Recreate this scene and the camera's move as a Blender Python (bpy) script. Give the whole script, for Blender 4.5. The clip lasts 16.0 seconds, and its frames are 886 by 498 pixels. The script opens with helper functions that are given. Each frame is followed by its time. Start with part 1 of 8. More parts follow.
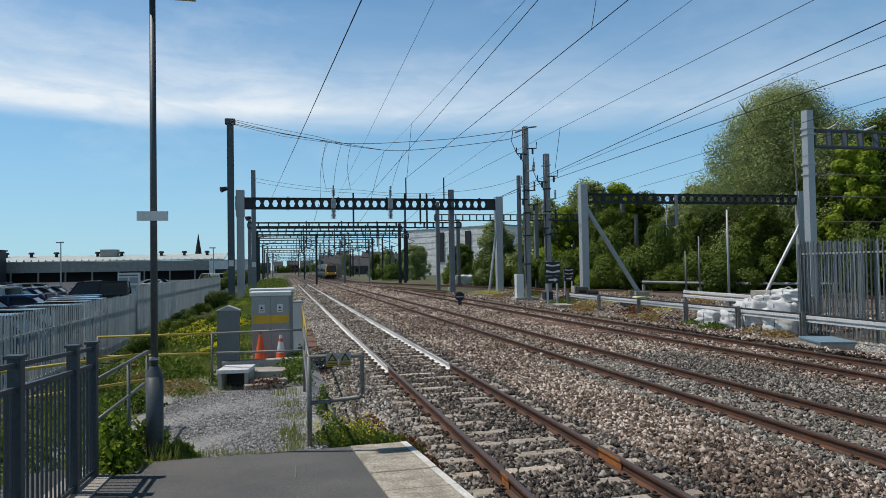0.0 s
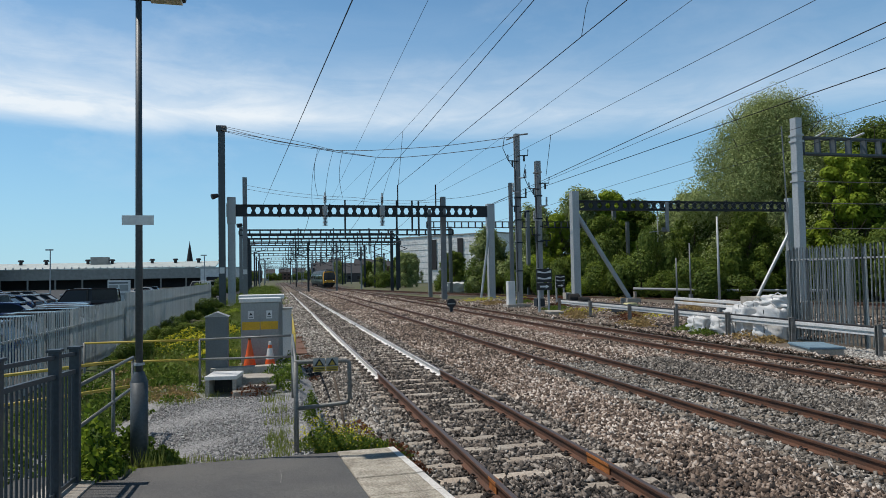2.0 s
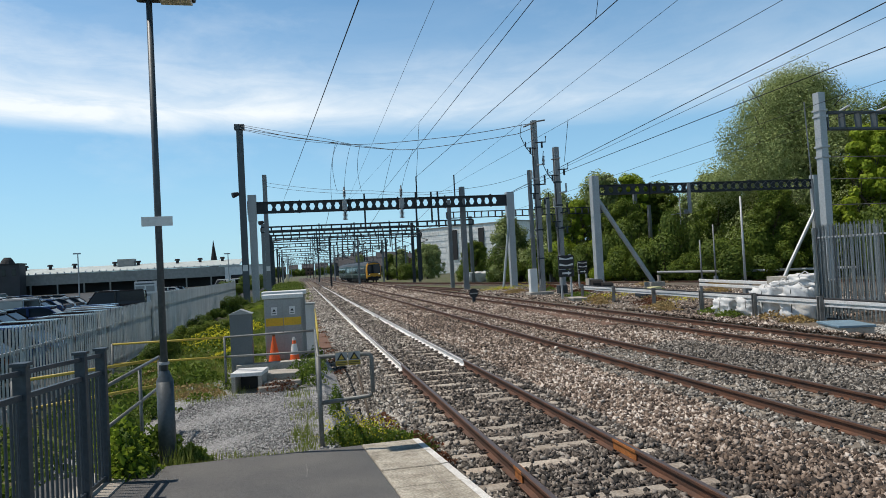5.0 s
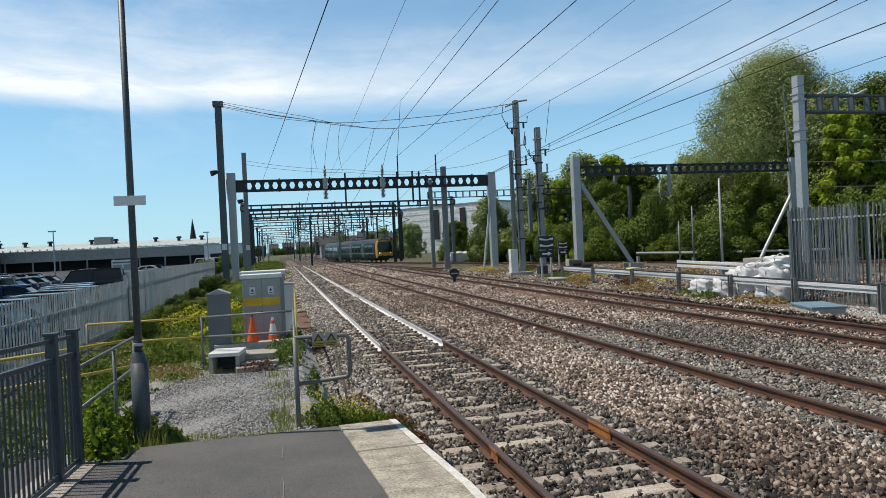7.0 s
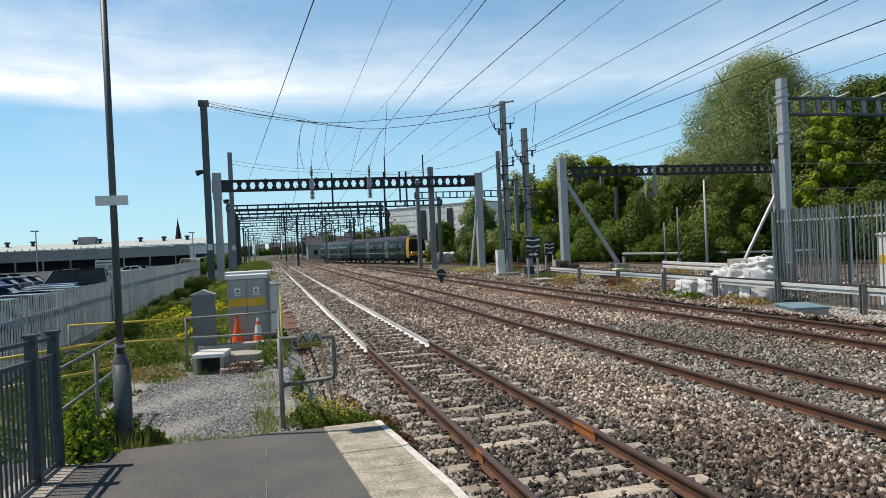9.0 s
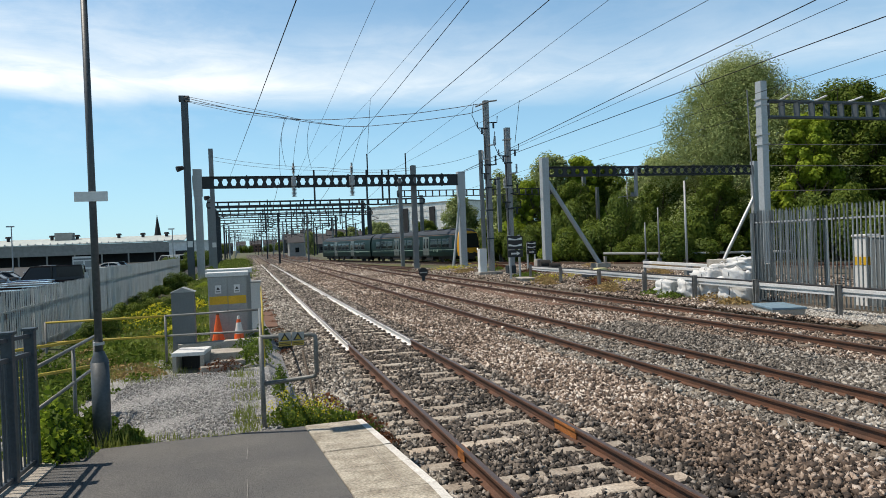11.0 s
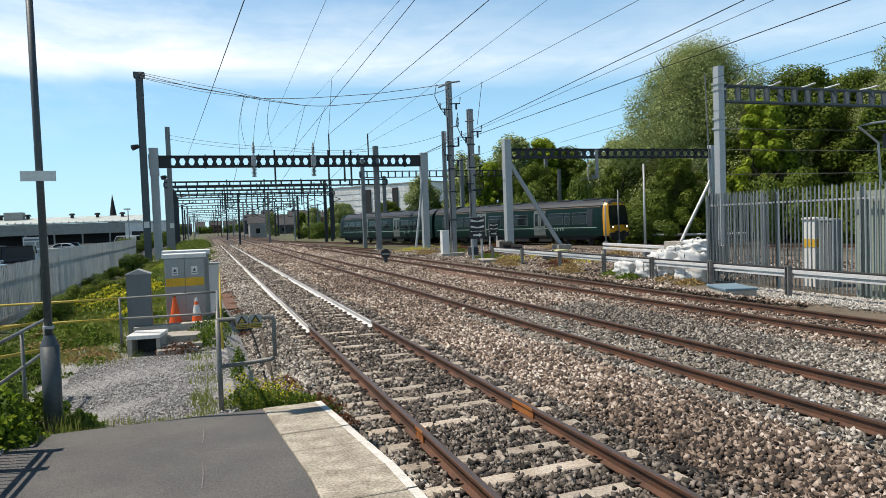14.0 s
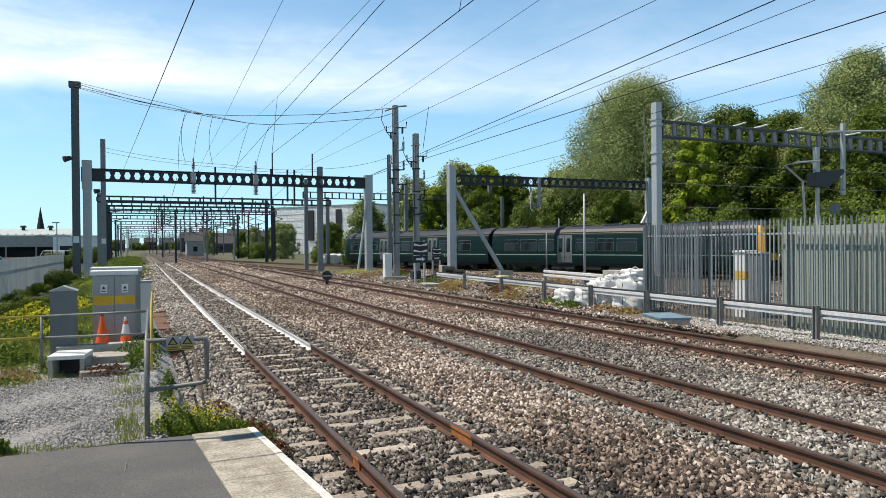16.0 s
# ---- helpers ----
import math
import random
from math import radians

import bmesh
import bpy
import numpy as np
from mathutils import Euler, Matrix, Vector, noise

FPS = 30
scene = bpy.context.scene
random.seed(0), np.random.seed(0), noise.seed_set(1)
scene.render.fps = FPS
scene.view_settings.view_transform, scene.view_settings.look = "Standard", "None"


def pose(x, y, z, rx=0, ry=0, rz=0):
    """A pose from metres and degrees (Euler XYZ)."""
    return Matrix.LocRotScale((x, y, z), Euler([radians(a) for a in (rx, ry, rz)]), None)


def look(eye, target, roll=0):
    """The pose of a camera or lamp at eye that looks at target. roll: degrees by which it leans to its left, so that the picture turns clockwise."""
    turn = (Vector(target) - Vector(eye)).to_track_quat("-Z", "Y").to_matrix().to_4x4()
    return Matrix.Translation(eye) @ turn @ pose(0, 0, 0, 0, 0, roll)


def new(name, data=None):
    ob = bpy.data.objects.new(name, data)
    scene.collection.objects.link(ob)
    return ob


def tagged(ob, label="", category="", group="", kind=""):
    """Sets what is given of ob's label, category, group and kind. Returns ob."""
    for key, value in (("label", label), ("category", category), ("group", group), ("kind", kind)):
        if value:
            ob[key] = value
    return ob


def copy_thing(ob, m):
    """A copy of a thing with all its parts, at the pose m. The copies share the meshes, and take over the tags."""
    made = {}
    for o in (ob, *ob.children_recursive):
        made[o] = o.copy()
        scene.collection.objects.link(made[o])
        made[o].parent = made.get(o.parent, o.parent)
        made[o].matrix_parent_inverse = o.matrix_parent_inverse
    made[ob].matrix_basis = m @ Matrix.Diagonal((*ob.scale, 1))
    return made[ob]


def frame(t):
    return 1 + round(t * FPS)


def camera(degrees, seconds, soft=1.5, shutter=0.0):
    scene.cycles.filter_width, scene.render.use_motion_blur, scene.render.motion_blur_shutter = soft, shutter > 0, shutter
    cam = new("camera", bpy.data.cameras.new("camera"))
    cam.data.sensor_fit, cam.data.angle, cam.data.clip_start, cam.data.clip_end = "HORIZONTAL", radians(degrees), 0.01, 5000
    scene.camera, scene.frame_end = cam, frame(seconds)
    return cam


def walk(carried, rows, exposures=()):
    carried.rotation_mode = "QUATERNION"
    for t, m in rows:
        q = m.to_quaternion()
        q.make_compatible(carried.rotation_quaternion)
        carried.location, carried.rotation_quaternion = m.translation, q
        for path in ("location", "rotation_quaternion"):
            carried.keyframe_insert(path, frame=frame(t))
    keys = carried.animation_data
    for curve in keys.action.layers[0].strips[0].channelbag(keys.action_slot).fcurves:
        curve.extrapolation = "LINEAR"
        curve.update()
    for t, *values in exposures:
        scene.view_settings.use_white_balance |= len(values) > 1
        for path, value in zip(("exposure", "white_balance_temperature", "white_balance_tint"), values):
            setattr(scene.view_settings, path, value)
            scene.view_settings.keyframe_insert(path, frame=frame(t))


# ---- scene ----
cam = camera(66.17, 16.0, 0.6)
walk(cam, [
    (0, pose(-0.147, -0.019, 2.326, 91.53, 0.98, -13.30)),
    (0.5, pose(-0.147, -0.067, 2.279, 90.68, 0.96, -12.19)),
    (1, pose(-0.129, -0.056, 2.285, 91.30, 1.01, -12.54)),
    (1.5, pose(-0.110, -0.043, 2.281, 92.23, 0.88, -13.61)),
    (2, pose(-0.085, -0.014, 2.287, 92.15, 1.04, -13.93)),
    (2.5, pose(-0.043, -0.049, 2.284, 91.64, 1.03, -13.37)),
    (3, pose(-0.044, -0.061, 2.291, 91.46, 2.86, -13.91)),
    (3.5, pose(-0.079, -0.055, 2.275, 92.91, 4.37, -13.83)),
    (4, pose(-0.054, 0.003, 2.294, 91.30, 0.58, -12.25)),
    (4.2, pose(-0.052, 0.032, 2.282, 91.72, 1.17, -12.05)),
    (6.3, pose(0.022, -0.034, 2.305, 89.28, 3.80, -12.60)),
    (6.5, pose(0.029, -0.025, 2.306, 88.89, 2.90, -12.85)),
    (7, pose(0.014, 0.021, 2.306, 89.62, 2.72, -13.64)),
    (7.5, pose(-0.006, 0.063, 2.292, 90.61, 2.41, -15.71)),
    (8, pose(0.003, -0.002, 2.315, 89.08, 2.81, -10.92)),
    (8.5, pose(0.030, 0.018, 2.312, 89.54, 2.59, -14.37)),
    (9, pose(0.037, 0.029, 2.309, 89.61, 2.64, -14.72)),
    (9.2, pose(0.023, 0.086, 2.254, 89.63, 2.78, -14.54)),
    (11.3, pose(0.026, 0.006, 2.325, 89.40, 2.26, -16.44)),
    (11.5, pose(0.038, -0.004, 2.329, 89.53, 2.34, -16.52)),
    (12, pose(0.049, 0.004, 2.317, 89.01, 2.56, -16.58)),
    (12.5, pose(0.052, -0.003, 2.322, 88.67, 2.32, -17.01)),
    (13, pose(0.062, -0.003, 2.332, 88.30, 2.32, -17.32)),
    (13.5, pose(0.071, 0.016, 2.320, 88.70, 1.87, -18.72)),
    (14, pose(0.068, 0.003, 2.322, 87.73, 2.06, -19.32)),
    (14.5, pose(0.090, 0.022, 2.330, 87.70, 1.84, -20.14)),
    (15, pose(0.094, 0.028, 2.321, 87.91, 1.64, -22.14)),
    (15.5, pose(0.096, 0.045, 2.321, 87.80, 1.23, -24.39)),
    (16, pose(0.093, 0.066, 2.321, 89.64, 0.48, -24.10)),
], [(0.0, -0.52, 6200, 10), (2.5, -0.46, 6200, 10), (4.2, -0.36, 6300, 10), (7.0, -0.28, 6450, 10), (9.0, -0.2, 6600, 10), (12.5, -0.1, 6650, 10), (14.0, -0.02, 6650, 10), (16.0, 0.04, 6550, 10)])

# ---- light ----
SUN_DIR = Vector((-0.49, 0.17, 1.0)).normalized()
world = bpy.data.worlds.new("sky")
scene.world = world
world.use_nodes = True


def make_sky():
    nt = world.node_tree
    nt.nodes.clear()
    N, L = nt.nodes.new, nt.links.new
    out, bg = N("ShaderNodeOutputWorld"), N("ShaderNodeBackground")
    sky = N("ShaderNodeTexSky")
    sky.sky_type = "NISHITA"
    sky.sun_disc = False
    sky.sun_elevation = math.asin(SUN_DIR.z)
    sky.sun_rotation = math.atan2(SUN_DIR.x, SUN_DIR.y)
    sky.air_density, sky.dust_density, sky.ozone_density = 1.0, 0.0, 3.0
    tc = N("ShaderNodeTexCoord")
    sep = N("ShaderNodeSeparateXYZ")
    L(tc.outputs["Generated"], sep.inputs[0])
    # thin streaky clouds: a dense band low over the horizon, wisps above it
    mp = N("ShaderNodeMapping")
    mp.inputs["Scale"].default_value = (2.2, 2.2, 13.0)
    L(tc.outputs["Generated"], mp.inputs[0])
    n1 = N("ShaderNodeTexNoise")
    n1.inputs["Scale"].default_value, n1.inputs["Detail"].default_value, n1.inputs["Roughness"].default_value = 1.3, 8, 0.55
    n1.inputs["Distortion"].default_value = 0.6
    L(mp.outputs[0], n1.inputs["Vector"])
    wob = N("ShaderNodeMath")
    wob.operation = "MULTIPLY_ADD"
    L(n1.outputs["Fac"], wob.inputs[0])
    wob.inputs[1].default_value, wob.inputs[2].default_value = 0.035, -0.0175
    lift = N("ShaderNodeMath")
    lift.operation = "ADD"
    L(sep.outputs["Z"], lift.inputs[0])
    L(wob.outputs[0], lift.inputs[1])
    band = N("ShaderNodeValToRGB")
    cr = band.color_ramp
    cr.elements[0].position, cr.elements[0].color = 0.19, (0.0, 0.0, 0.0, 1)
    cr.elements[1].position, cr.elements[1].color = 0.222, (0.95, 0.95, 0.95, 1)
    for p, v in ((0.238, 0.7), (0.265, 0.42), (0.31, 0.14), (0.4, 0.02)):
        e = cr.elements.new(p)
        e.color = (v, v, v, 1)
    L(lift.outputs[0], band.inputs[0])
    mp2 = N("ShaderNodeMapping")
    mp2.inputs["Scale"].default_value = (3.0, 3.0, 7.0)
    mp2.inputs["Location"].default_value = (3.1, 0.7, 1.9)
    L(tc.outputs["Generated"], mp2.inputs[0])
    n2 = N("ShaderNodeTexNoise")
    n2.inputs["Scale"].default_value, n2.inputs["Detail"].default_value, n2.inputs["Roughness"].default_value = 1.6, 9, 0.6
    L(mp2.outputs[0], n2.inputs["Vector"])
    wisp = N("ShaderNodeMapRange")
    wisp.inputs[1].default_value, wisp.inputs[2].default_value = 0.47, 0.8
    wisp.inputs[3].default_value, wisp.inputs[4].default_value = 0.0, 0.32
    L(n2.outputs["Fac"], wisp.inputs[0])
    low = N("ShaderNodeMapRange")
    low.inputs[1].default_value, low.inputs[2].default_value = 0.08, 0.2
    L(sep.outputs["Z"], low.inputs[0])
    wl = N("ShaderNodeMath")
    wl.operation = "MULTIPLY"
    wt = N("ShaderNodeMath")
    wt.operation = "MULTIPLY"
    # the sky overhead is clear
    high = N("ShaderNodeMapRange")
    high.inputs[1].default_value, high.inputs[2].default_value = 0.34, 0.62
    high.inputs[3].default_value, high.inputs[4].default_value = 1.0, 0.0
    L(sep.outputs["Z"], high.inputs[0])
    wh = N("ShaderNodeMath")
    wh.operation = "MULTIPLY"
    L(wisp.outputs[0], wh.inputs[0])
    L(high.outputs[0], wh.inputs[1])
    L(wh.outputs[0], wt.inputs[0])
    L(wt.outputs[0], wl.inputs[0])
    L(low.outputs[0], wl.inputs[1])
    # the band thins out and breaks up towards the east
    thin = N("ShaderNodeMapRange")
    thin.inputs[1].default_value, thin.inputs[2].default_value = -0.35, 0.5
    thin.inputs[3].default_value, thin.inputs[4].default_value = 1.25, 0.42
    L(sep.outputs["X"], thin.inputs[0])
    mp3 = N("ShaderNodeMapping")
    mp3.inputs["Scale"].default_value = (4.0, 4.0, 17.0)
    mp3.inputs["Rotation"].default_value = (0.0, -0.12, 0.0)
    L(tc.outputs["Generated"], mp3.inputs[0])
    n3 = N("ShaderNodeTexNoise")
    n3.inputs["Scale"].default_value, n3.inputs["Detail"].default_value, n3.inputs["Roughness"].default_value = 1.5, 9, 0.62
    n3.inputs["Distortion"].default_value = 0.9
    L(mp3.outputs[0], n3.inputs["Vector"])
    rag = N("ShaderNodeMapRange")
    rag.inputs[1].default_value, rag.inputs[2].default_value = 0.36, 0.62
    rag.inputs[3].default_value, rag.inputs[4].default_value = 0.66, 1.1
    L(n3.outputs["Fac"], rag.inputs[0])
    L(thin.outputs[0], wt.inputs[1])
    bt, bt2 = N("ShaderNodeMath"), N("ShaderNodeMath")
    bt.operation = bt2.operation = "MULTIPLY"
    L(band.outputs[0], bt.inputs[0])
    L(thin.outputs[0], bt.inputs[1])
    L(bt.outputs[0], bt2.inputs[0])
    L(rag.outputs[0], bt2.inputs[1])
    tot = N("ShaderNodeMath")
    tot.operation, tot.use_clamp = "ADD", True
    L(bt2.outputs[0], tot.inputs[0])
    L(wl.outputs[0], tot.inputs[1])
    mix = N("ShaderNodeMix")
    mix.data_type = "RGBA"
    L(tot.outputs[0], mix.inputs[0])
    deep = N("ShaderNodeMix")
    deep.data_type, deep.blend_type = "RGBA", "MULTIPLY"
    deep.inputs[0].default_value = 1.0
    L(sky.outputs[0], deep.inputs[6])
    deep.inputs[7].default_value = (0.56, 0.955, 1.06, 1)
    hz = N("ShaderNodeValToRGB")
    e = hz.color_ramp.elements
    e[0].position, e[0].color = 0.0, (0.75, 0.75, 0.75, 1)
    e[1].position, e[1].color = 0.52, (0.0, 0.0, 0.0, 1)
    for p, v in ((0.07, 0.62), (0.17, 0.4), (0.3, 0.24)):
        hz.color_ramp.elements.new(p).color = (v, v, v, 1)
    L(sep.outputs["Z"], hz.inputs[0])
    pale = N("ShaderNodeMix")
    pale.data_type = "RGBA"
    L(hz.outputs[0], pale.inputs[0])
    L(deep.outputs[2], pale.inputs[6])
    pale.inputs[7].default_value = (4.1, 5.95, 7.3, 1)
    L(pale.outputs[2], mix.inputs[6])
    mix.inputs[7].default_value = (CLOUD, CLOUD * 1.05, CLOUD * 1.07, 1)
    # a clear sky darkens towards the zenith
    zen = N("ShaderNodeMapRange")
    zen.interpolation_type = "SMOOTHSTEP"
    zen.inputs[1].default_value, zen.inputs[2].default_value = 0.33, 0.8
    zen.inputs[3].default_value, zen.inputs[4].default_value = 0.15, 0.022
    L(sep.outputs["Z"], zen.inputs[0])
    L(mix.outputs[2], bg.inputs[0])
    L(zen.outputs[0], bg.inputs[1])
    L(bg.outputs[0], out.inputs[0])


CLOUD = 7.9
make_sky()
sun = new("sun", bpy.data.lights.new("sun", "SUN"))
sun.data.energy, sun.data.angle, sun.data.color = 5.0, radians(0.53), (1.0, 0.92, 0.82)
sun.matrix_world = look(SUN_DIR * 80, (0, 0, 0))


# ---- materials ----
def mat(name, base, rough=0.7, metal=0.0, var=0.25, scale=3.0, fine=60.0, bump=0.3, tint=None, streak=0.0, island=0.0, obj=0.0, spec=0.5):
    """A surface: base colour, worn at two scales, with fine relief. tint: the second colour of the stains."""
    m = bpy.data.materials.new(name)
    m.use_nodes = True
    nt = m.node_tree
    N, L = nt.nodes.new, nt.links.new
    bs = nt.nodes["Principled BSDF"]
    bs.inputs["Roughness"].default_value, bs.inputs["Metallic"].default_value = rough, metal
    bs.inputs["Specular IOR Level"].default_value = spec
    tc = N("ShaderNodeTexCoord")
    geo = N("ShaderNodeNewGeometry")
    mp = N("ShaderNodeMapping")
    L(geo.outputs["Position"] if obj >= 0 and streak == 0 else tc.outputs["Object"], mp.inputs[0])
    if streak:
        mp.inputs["Scale"].default_value = (1, 1, streak)
    a, b = N("ShaderNodeTexNoise"), N("ShaderNodeTexNoise")
    a.inputs["Scale"].default_value, a.inputs["Detail"].default_value = scale, 6
    b.inputs["Scale"].default_value, b.inputs["Detail"].default_value = fine, 4
    L(mp.outputs[0], a.inputs["Vector"])
    L(mp.outputs[0], b.inputs["Vector"])
    ra = N("ShaderNodeMapRange")
    ra.inputs[1].default_value, ra.inputs[2].default_value = 0.35, 0.68
    L(a.outputs["Fac"], ra.inputs[0])
    second = tint or tuple(c * (1 - 0.55) for c in base)
    mix = N("ShaderNodeMix")
    mix.data_type = "RGBA"
    fac = N("ShaderNodeMath")
    fac.operation = "MULTIPLY"
    L(ra.outputs[0], fac.inputs[0])
    fac.inputs[1].default_value = min(1.0, var * 2)
    L(fac.outputs[0], mix.inputs[0])
    mix.inputs[6].default_value, mix.inputs[7].default_value = (*base, 1), (*second, 1)
    hs = N("ShaderNodeHueSaturation")
    vr = N("ShaderNodeMapRange")
    vr.inputs[1].default_value, vr.inputs[2].default_value = 0.28, 0.72
    vr.inputs[3].default_value, vr.inputs[4].default_value = 1 - var, 1 + var
    L(b.outputs["Fac"], vr.inputs[0])
    L(vr.outputs[0], hs.inputs["Value"])
    L(mix.outputs[2], hs.inputs["Color"])
    last = hs.outputs[0]
    if island or obj > 0:
        h2 = N("ShaderNodeHueSaturation")
        r2 = N("ShaderNodeMapRange")
        k = island or obj
        r2.inputs[3].default_value, r2.inputs[4].default_value = 1 - k, 1 + k
        if island:
            L(geo.outputs["Random Per Island"], r2.inputs[0])
        else:
            oi = N("ShaderNodeObjectInfo")
            L(oi.outputs["Random"], r2.inputs[0])
        L(r2.outputs[0], h2.inputs["Value"])
        L(last, h2.inputs["Color"])
        last = h2.outputs[0]
    L(last, bs.inputs["Base Color"])
    if bump:
        bp = N("ShaderNodeBump")
        bp.inputs["Strength"].default_value, bp.inputs["Distance"].default_value = bump, 0.01
        L(b.outputs["Fac"], bp.inputs["Height"])
        L(bp.outputs[0], bs.inputs["Normal"])
    return m


def stone_mat(name, ramp, scale=0.25, shift=0.5):
    """Broken stone: one colour a stone from the ramp, drifting over metres."""
    m = bpy.data.materials.new(name)
    m.use_nodes = True
    nt = m.node_tree
    N, L = nt.nodes.new, nt.links.new
    bs = nt.nodes["Principled BSDF"]
    bs.inputs["Roughness"].default_value = 0.85
    geo = N("ShaderNodeNewGeometry")
    n = N("ShaderNodeTexNoise")
    n.inputs["Scale"].default_value, n.inputs["Detail"].default_value = scale, 4
    L(geo.outputs["Position"], n.inputs["Vector"])
    ad = N("ShaderNodeMath")
    ad.operation = "MULTIPLY_ADD"
    L(n.outputs["Fac"], ad.inputs[0])
    ad.inputs[1].default_value, ad.inputs[2].default_value = shift * 2, -shift
    sm = N("ShaderNodeMath")
    sm.operation, sm.use_clamp = "ADD", True
    L(geo.outputs["Random Per Island"], sm.inputs[0])
    L(ad.outputs[0], sm.inputs[1])
    cr = N("ShaderNodeValToRGB")
    els = cr.color_ramp.elements
    els[0].position, els[0].color = ramp[0][0], (*ramp[0][1], 1)
    els[1].position, els[1].color = ramp[-1][0], (*ramp[-1][1], 1)
    for p, c in ramp[1:-1]:
        els.new(p).color = (*c, 1)
    L(sm.outputs[0], cr.inputs[0])
    f = N("ShaderNodeTexNoise")
    f.inputs["Scale"].default_value = 70
    L(geo.outputs["Position"], f.inputs["Vector"])
    hs = N("ShaderNodeHueSaturation")
    vr = N("ShaderNodeMapRange")
    vr.inputs[3].default_value, vr.inputs[4].default_value = 0.7, 1.3
    L(f.outputs["Fac"], vr.inputs[0])
    L(vr.outputs[0], hs.inputs["Value"])
    L(cr.outputs[0], hs.inputs["Color"])
    L(hs.outputs[0], bs.inputs["Base Color"])
    return m


def bed_mat(name, ramp, cell=14.0, relief=1.0):
    """Stones too far off to model: cells of colour with relief."""
    m = bpy.data.materials.new(name)
    m.use_nodes = True
    nt = m.node_tree
    N, L = nt.nodes.new, nt.links.new
    bs = nt.nodes["Principled BSDF"]
    bs.inputs["Roughness"].default_value = 0.9
    geo = N("ShaderNodeNewGeometry")
    v = N("ShaderNodeTexVoronoi")
    v.inputs["Scale"].default_value = cell
    L(geo.outputs["Position"], v.inputs["Vector"])
    n = N("ShaderNodeTexNoise")
    n.inputs["Scale"].default_value, n.inputs["Detail"].default_value = 0.3, 5
    L(geo.outputs["Position"], n.inputs["Vector"])
    sp = N("ShaderNodeSeparateColor")
    L(v.outputs["Color"], sp.inputs[0])
    ad = N("ShaderNodeMath")
    ad.operation = "MULTIPLY_ADD"
    L(n.outputs["Fac"], ad.inputs[0])
    ad.inputs[1].default_value, ad.inputs[2].default_value = 1.0, -0.5
    sm = N("ShaderNodeMath")
    sm.operation, sm.use_clamp = "ADD", True
    L(sp.outputs[0], sm.inputs[0])
    L(ad.outputs[0], sm.inputs[1])
    cr = N("ShaderNodeValToRGB")
    els = cr.color_ramp.elements
    els[0].position, els[0].color = ramp[0][0], (*ramp[0][1], 1)
    els[1].position, els[1].color = ramp[-1][0], (*ramp[-1][1], 1)
    for p, c in ramp[1:-1]:
        els.new(p).color = (*c, 1)
    L(sm.outputs[0], cr.inputs[0])
    L(cr.outputs[0], bs.inputs["Base Color"])
    bp = N("ShaderNodeBump")
    bp.inputs["Strength"].default_value, bp.inputs["Distance"].default_value = relief, 0.04 * relief
    bp.invert = True
    L(v.outputs["Distance"], bp.inputs["Height"])
    L(bp.outputs[0], bs.inputs["Normal"])
    return m


def leaf_mat(name, c1, c2, glow=0.35):
    """Leaves: two greens mixed leaf by leaf and over metres, some light passing through."""
    m = bpy.data.materials.new(name)
    m.use_nodes = True
    nt = m.node_tree
    N, L = nt.nodes.new, nt.links.new
    bs = nt.nodes["Principled BSDF"]
    bs.inputs["Roughness"].default_value = 0.55
    bs.inputs["Specular IOR Level"].default_value = 0.12
    geo = N("ShaderNodeNewGeometry")
    n = N("ShaderNodeTexNoise")
    n.inputs["Scale"].default_value = 0.6
    L(geo.outputs["Position"], n.inputs["Vector"])
    av = N("ShaderNodeMath")
    av.operation = "MULTIPLY_ADD"
    L(geo.outputs["Random Per Island"], av.inputs[0])
    av.inputs[1].default_value = 0.6
    h = N("ShaderNodeMath")
    h.operation = "MULTIPLY_ADD"
    L(n.outputs["Fac"], h.inputs[0])
    h.inputs[1].default_value, h.inputs[2].default_value = 1.2, -0.4
    L(h.outputs[0], av.inputs[2])
    mix = N("ShaderNodeMix")
    mix.data_type = "RGBA"
    mix.clamp_factor = True
    L(av.outputs[0], mix.inputs[0])
    mix.inputs[6].default_value, mix.inputs[7].default_value = (*c1, 1), (*c2, 1)
    L(mix.outputs[2], bs.inputs["Base Color"])
    tr = N("ShaderNodeBsdfTranslucent")
    L(mix.outputs[2], tr.inputs[0])
    ms = N("ShaderNodeMixShader")
    ms.inputs[0].default_value = glow
    L(bs.outputs[0], ms.inputs[1])
    L(tr.outputs[0], ms.inputs[2])
    L(ms.outputs[0], nt.nodes["Material Output"].inputs[0])
    return m


RAMP_DARK = [(0.0, (0.02, 0.018, 0.016)), (0.35, (0.082, 0.07, 0.06)), (0.7, (0.19, 0.16, 0.135)), (1.0, (0.46, 0.42, 0.37))]
RAMP_TAN = [(0.0, (0.025, 0.02, 0.017)), (0.26, (0.085, 0.06, 0.045)), (0.55, (0.215, 0.16, 0.122)), (0.82, (0.4, 0.32, 0.26)), (1.0, (0.68, 0.61, 0.54))]
RAMP_GREY = [(0.0, (0.04, 0.036, 0.032)), (0.35, (0.14, 0.124, 0.106)), (0.7, (0.29, 0.264, 0.23)), (1.0, (0.56, 0.53, 0.48))]
MAT_STONE_DARK = stone_mat("ballast_dark", RAMP_DARK)
MAT_STONE_TAN = stone_mat("ballast_tan", RAMP_TAN)
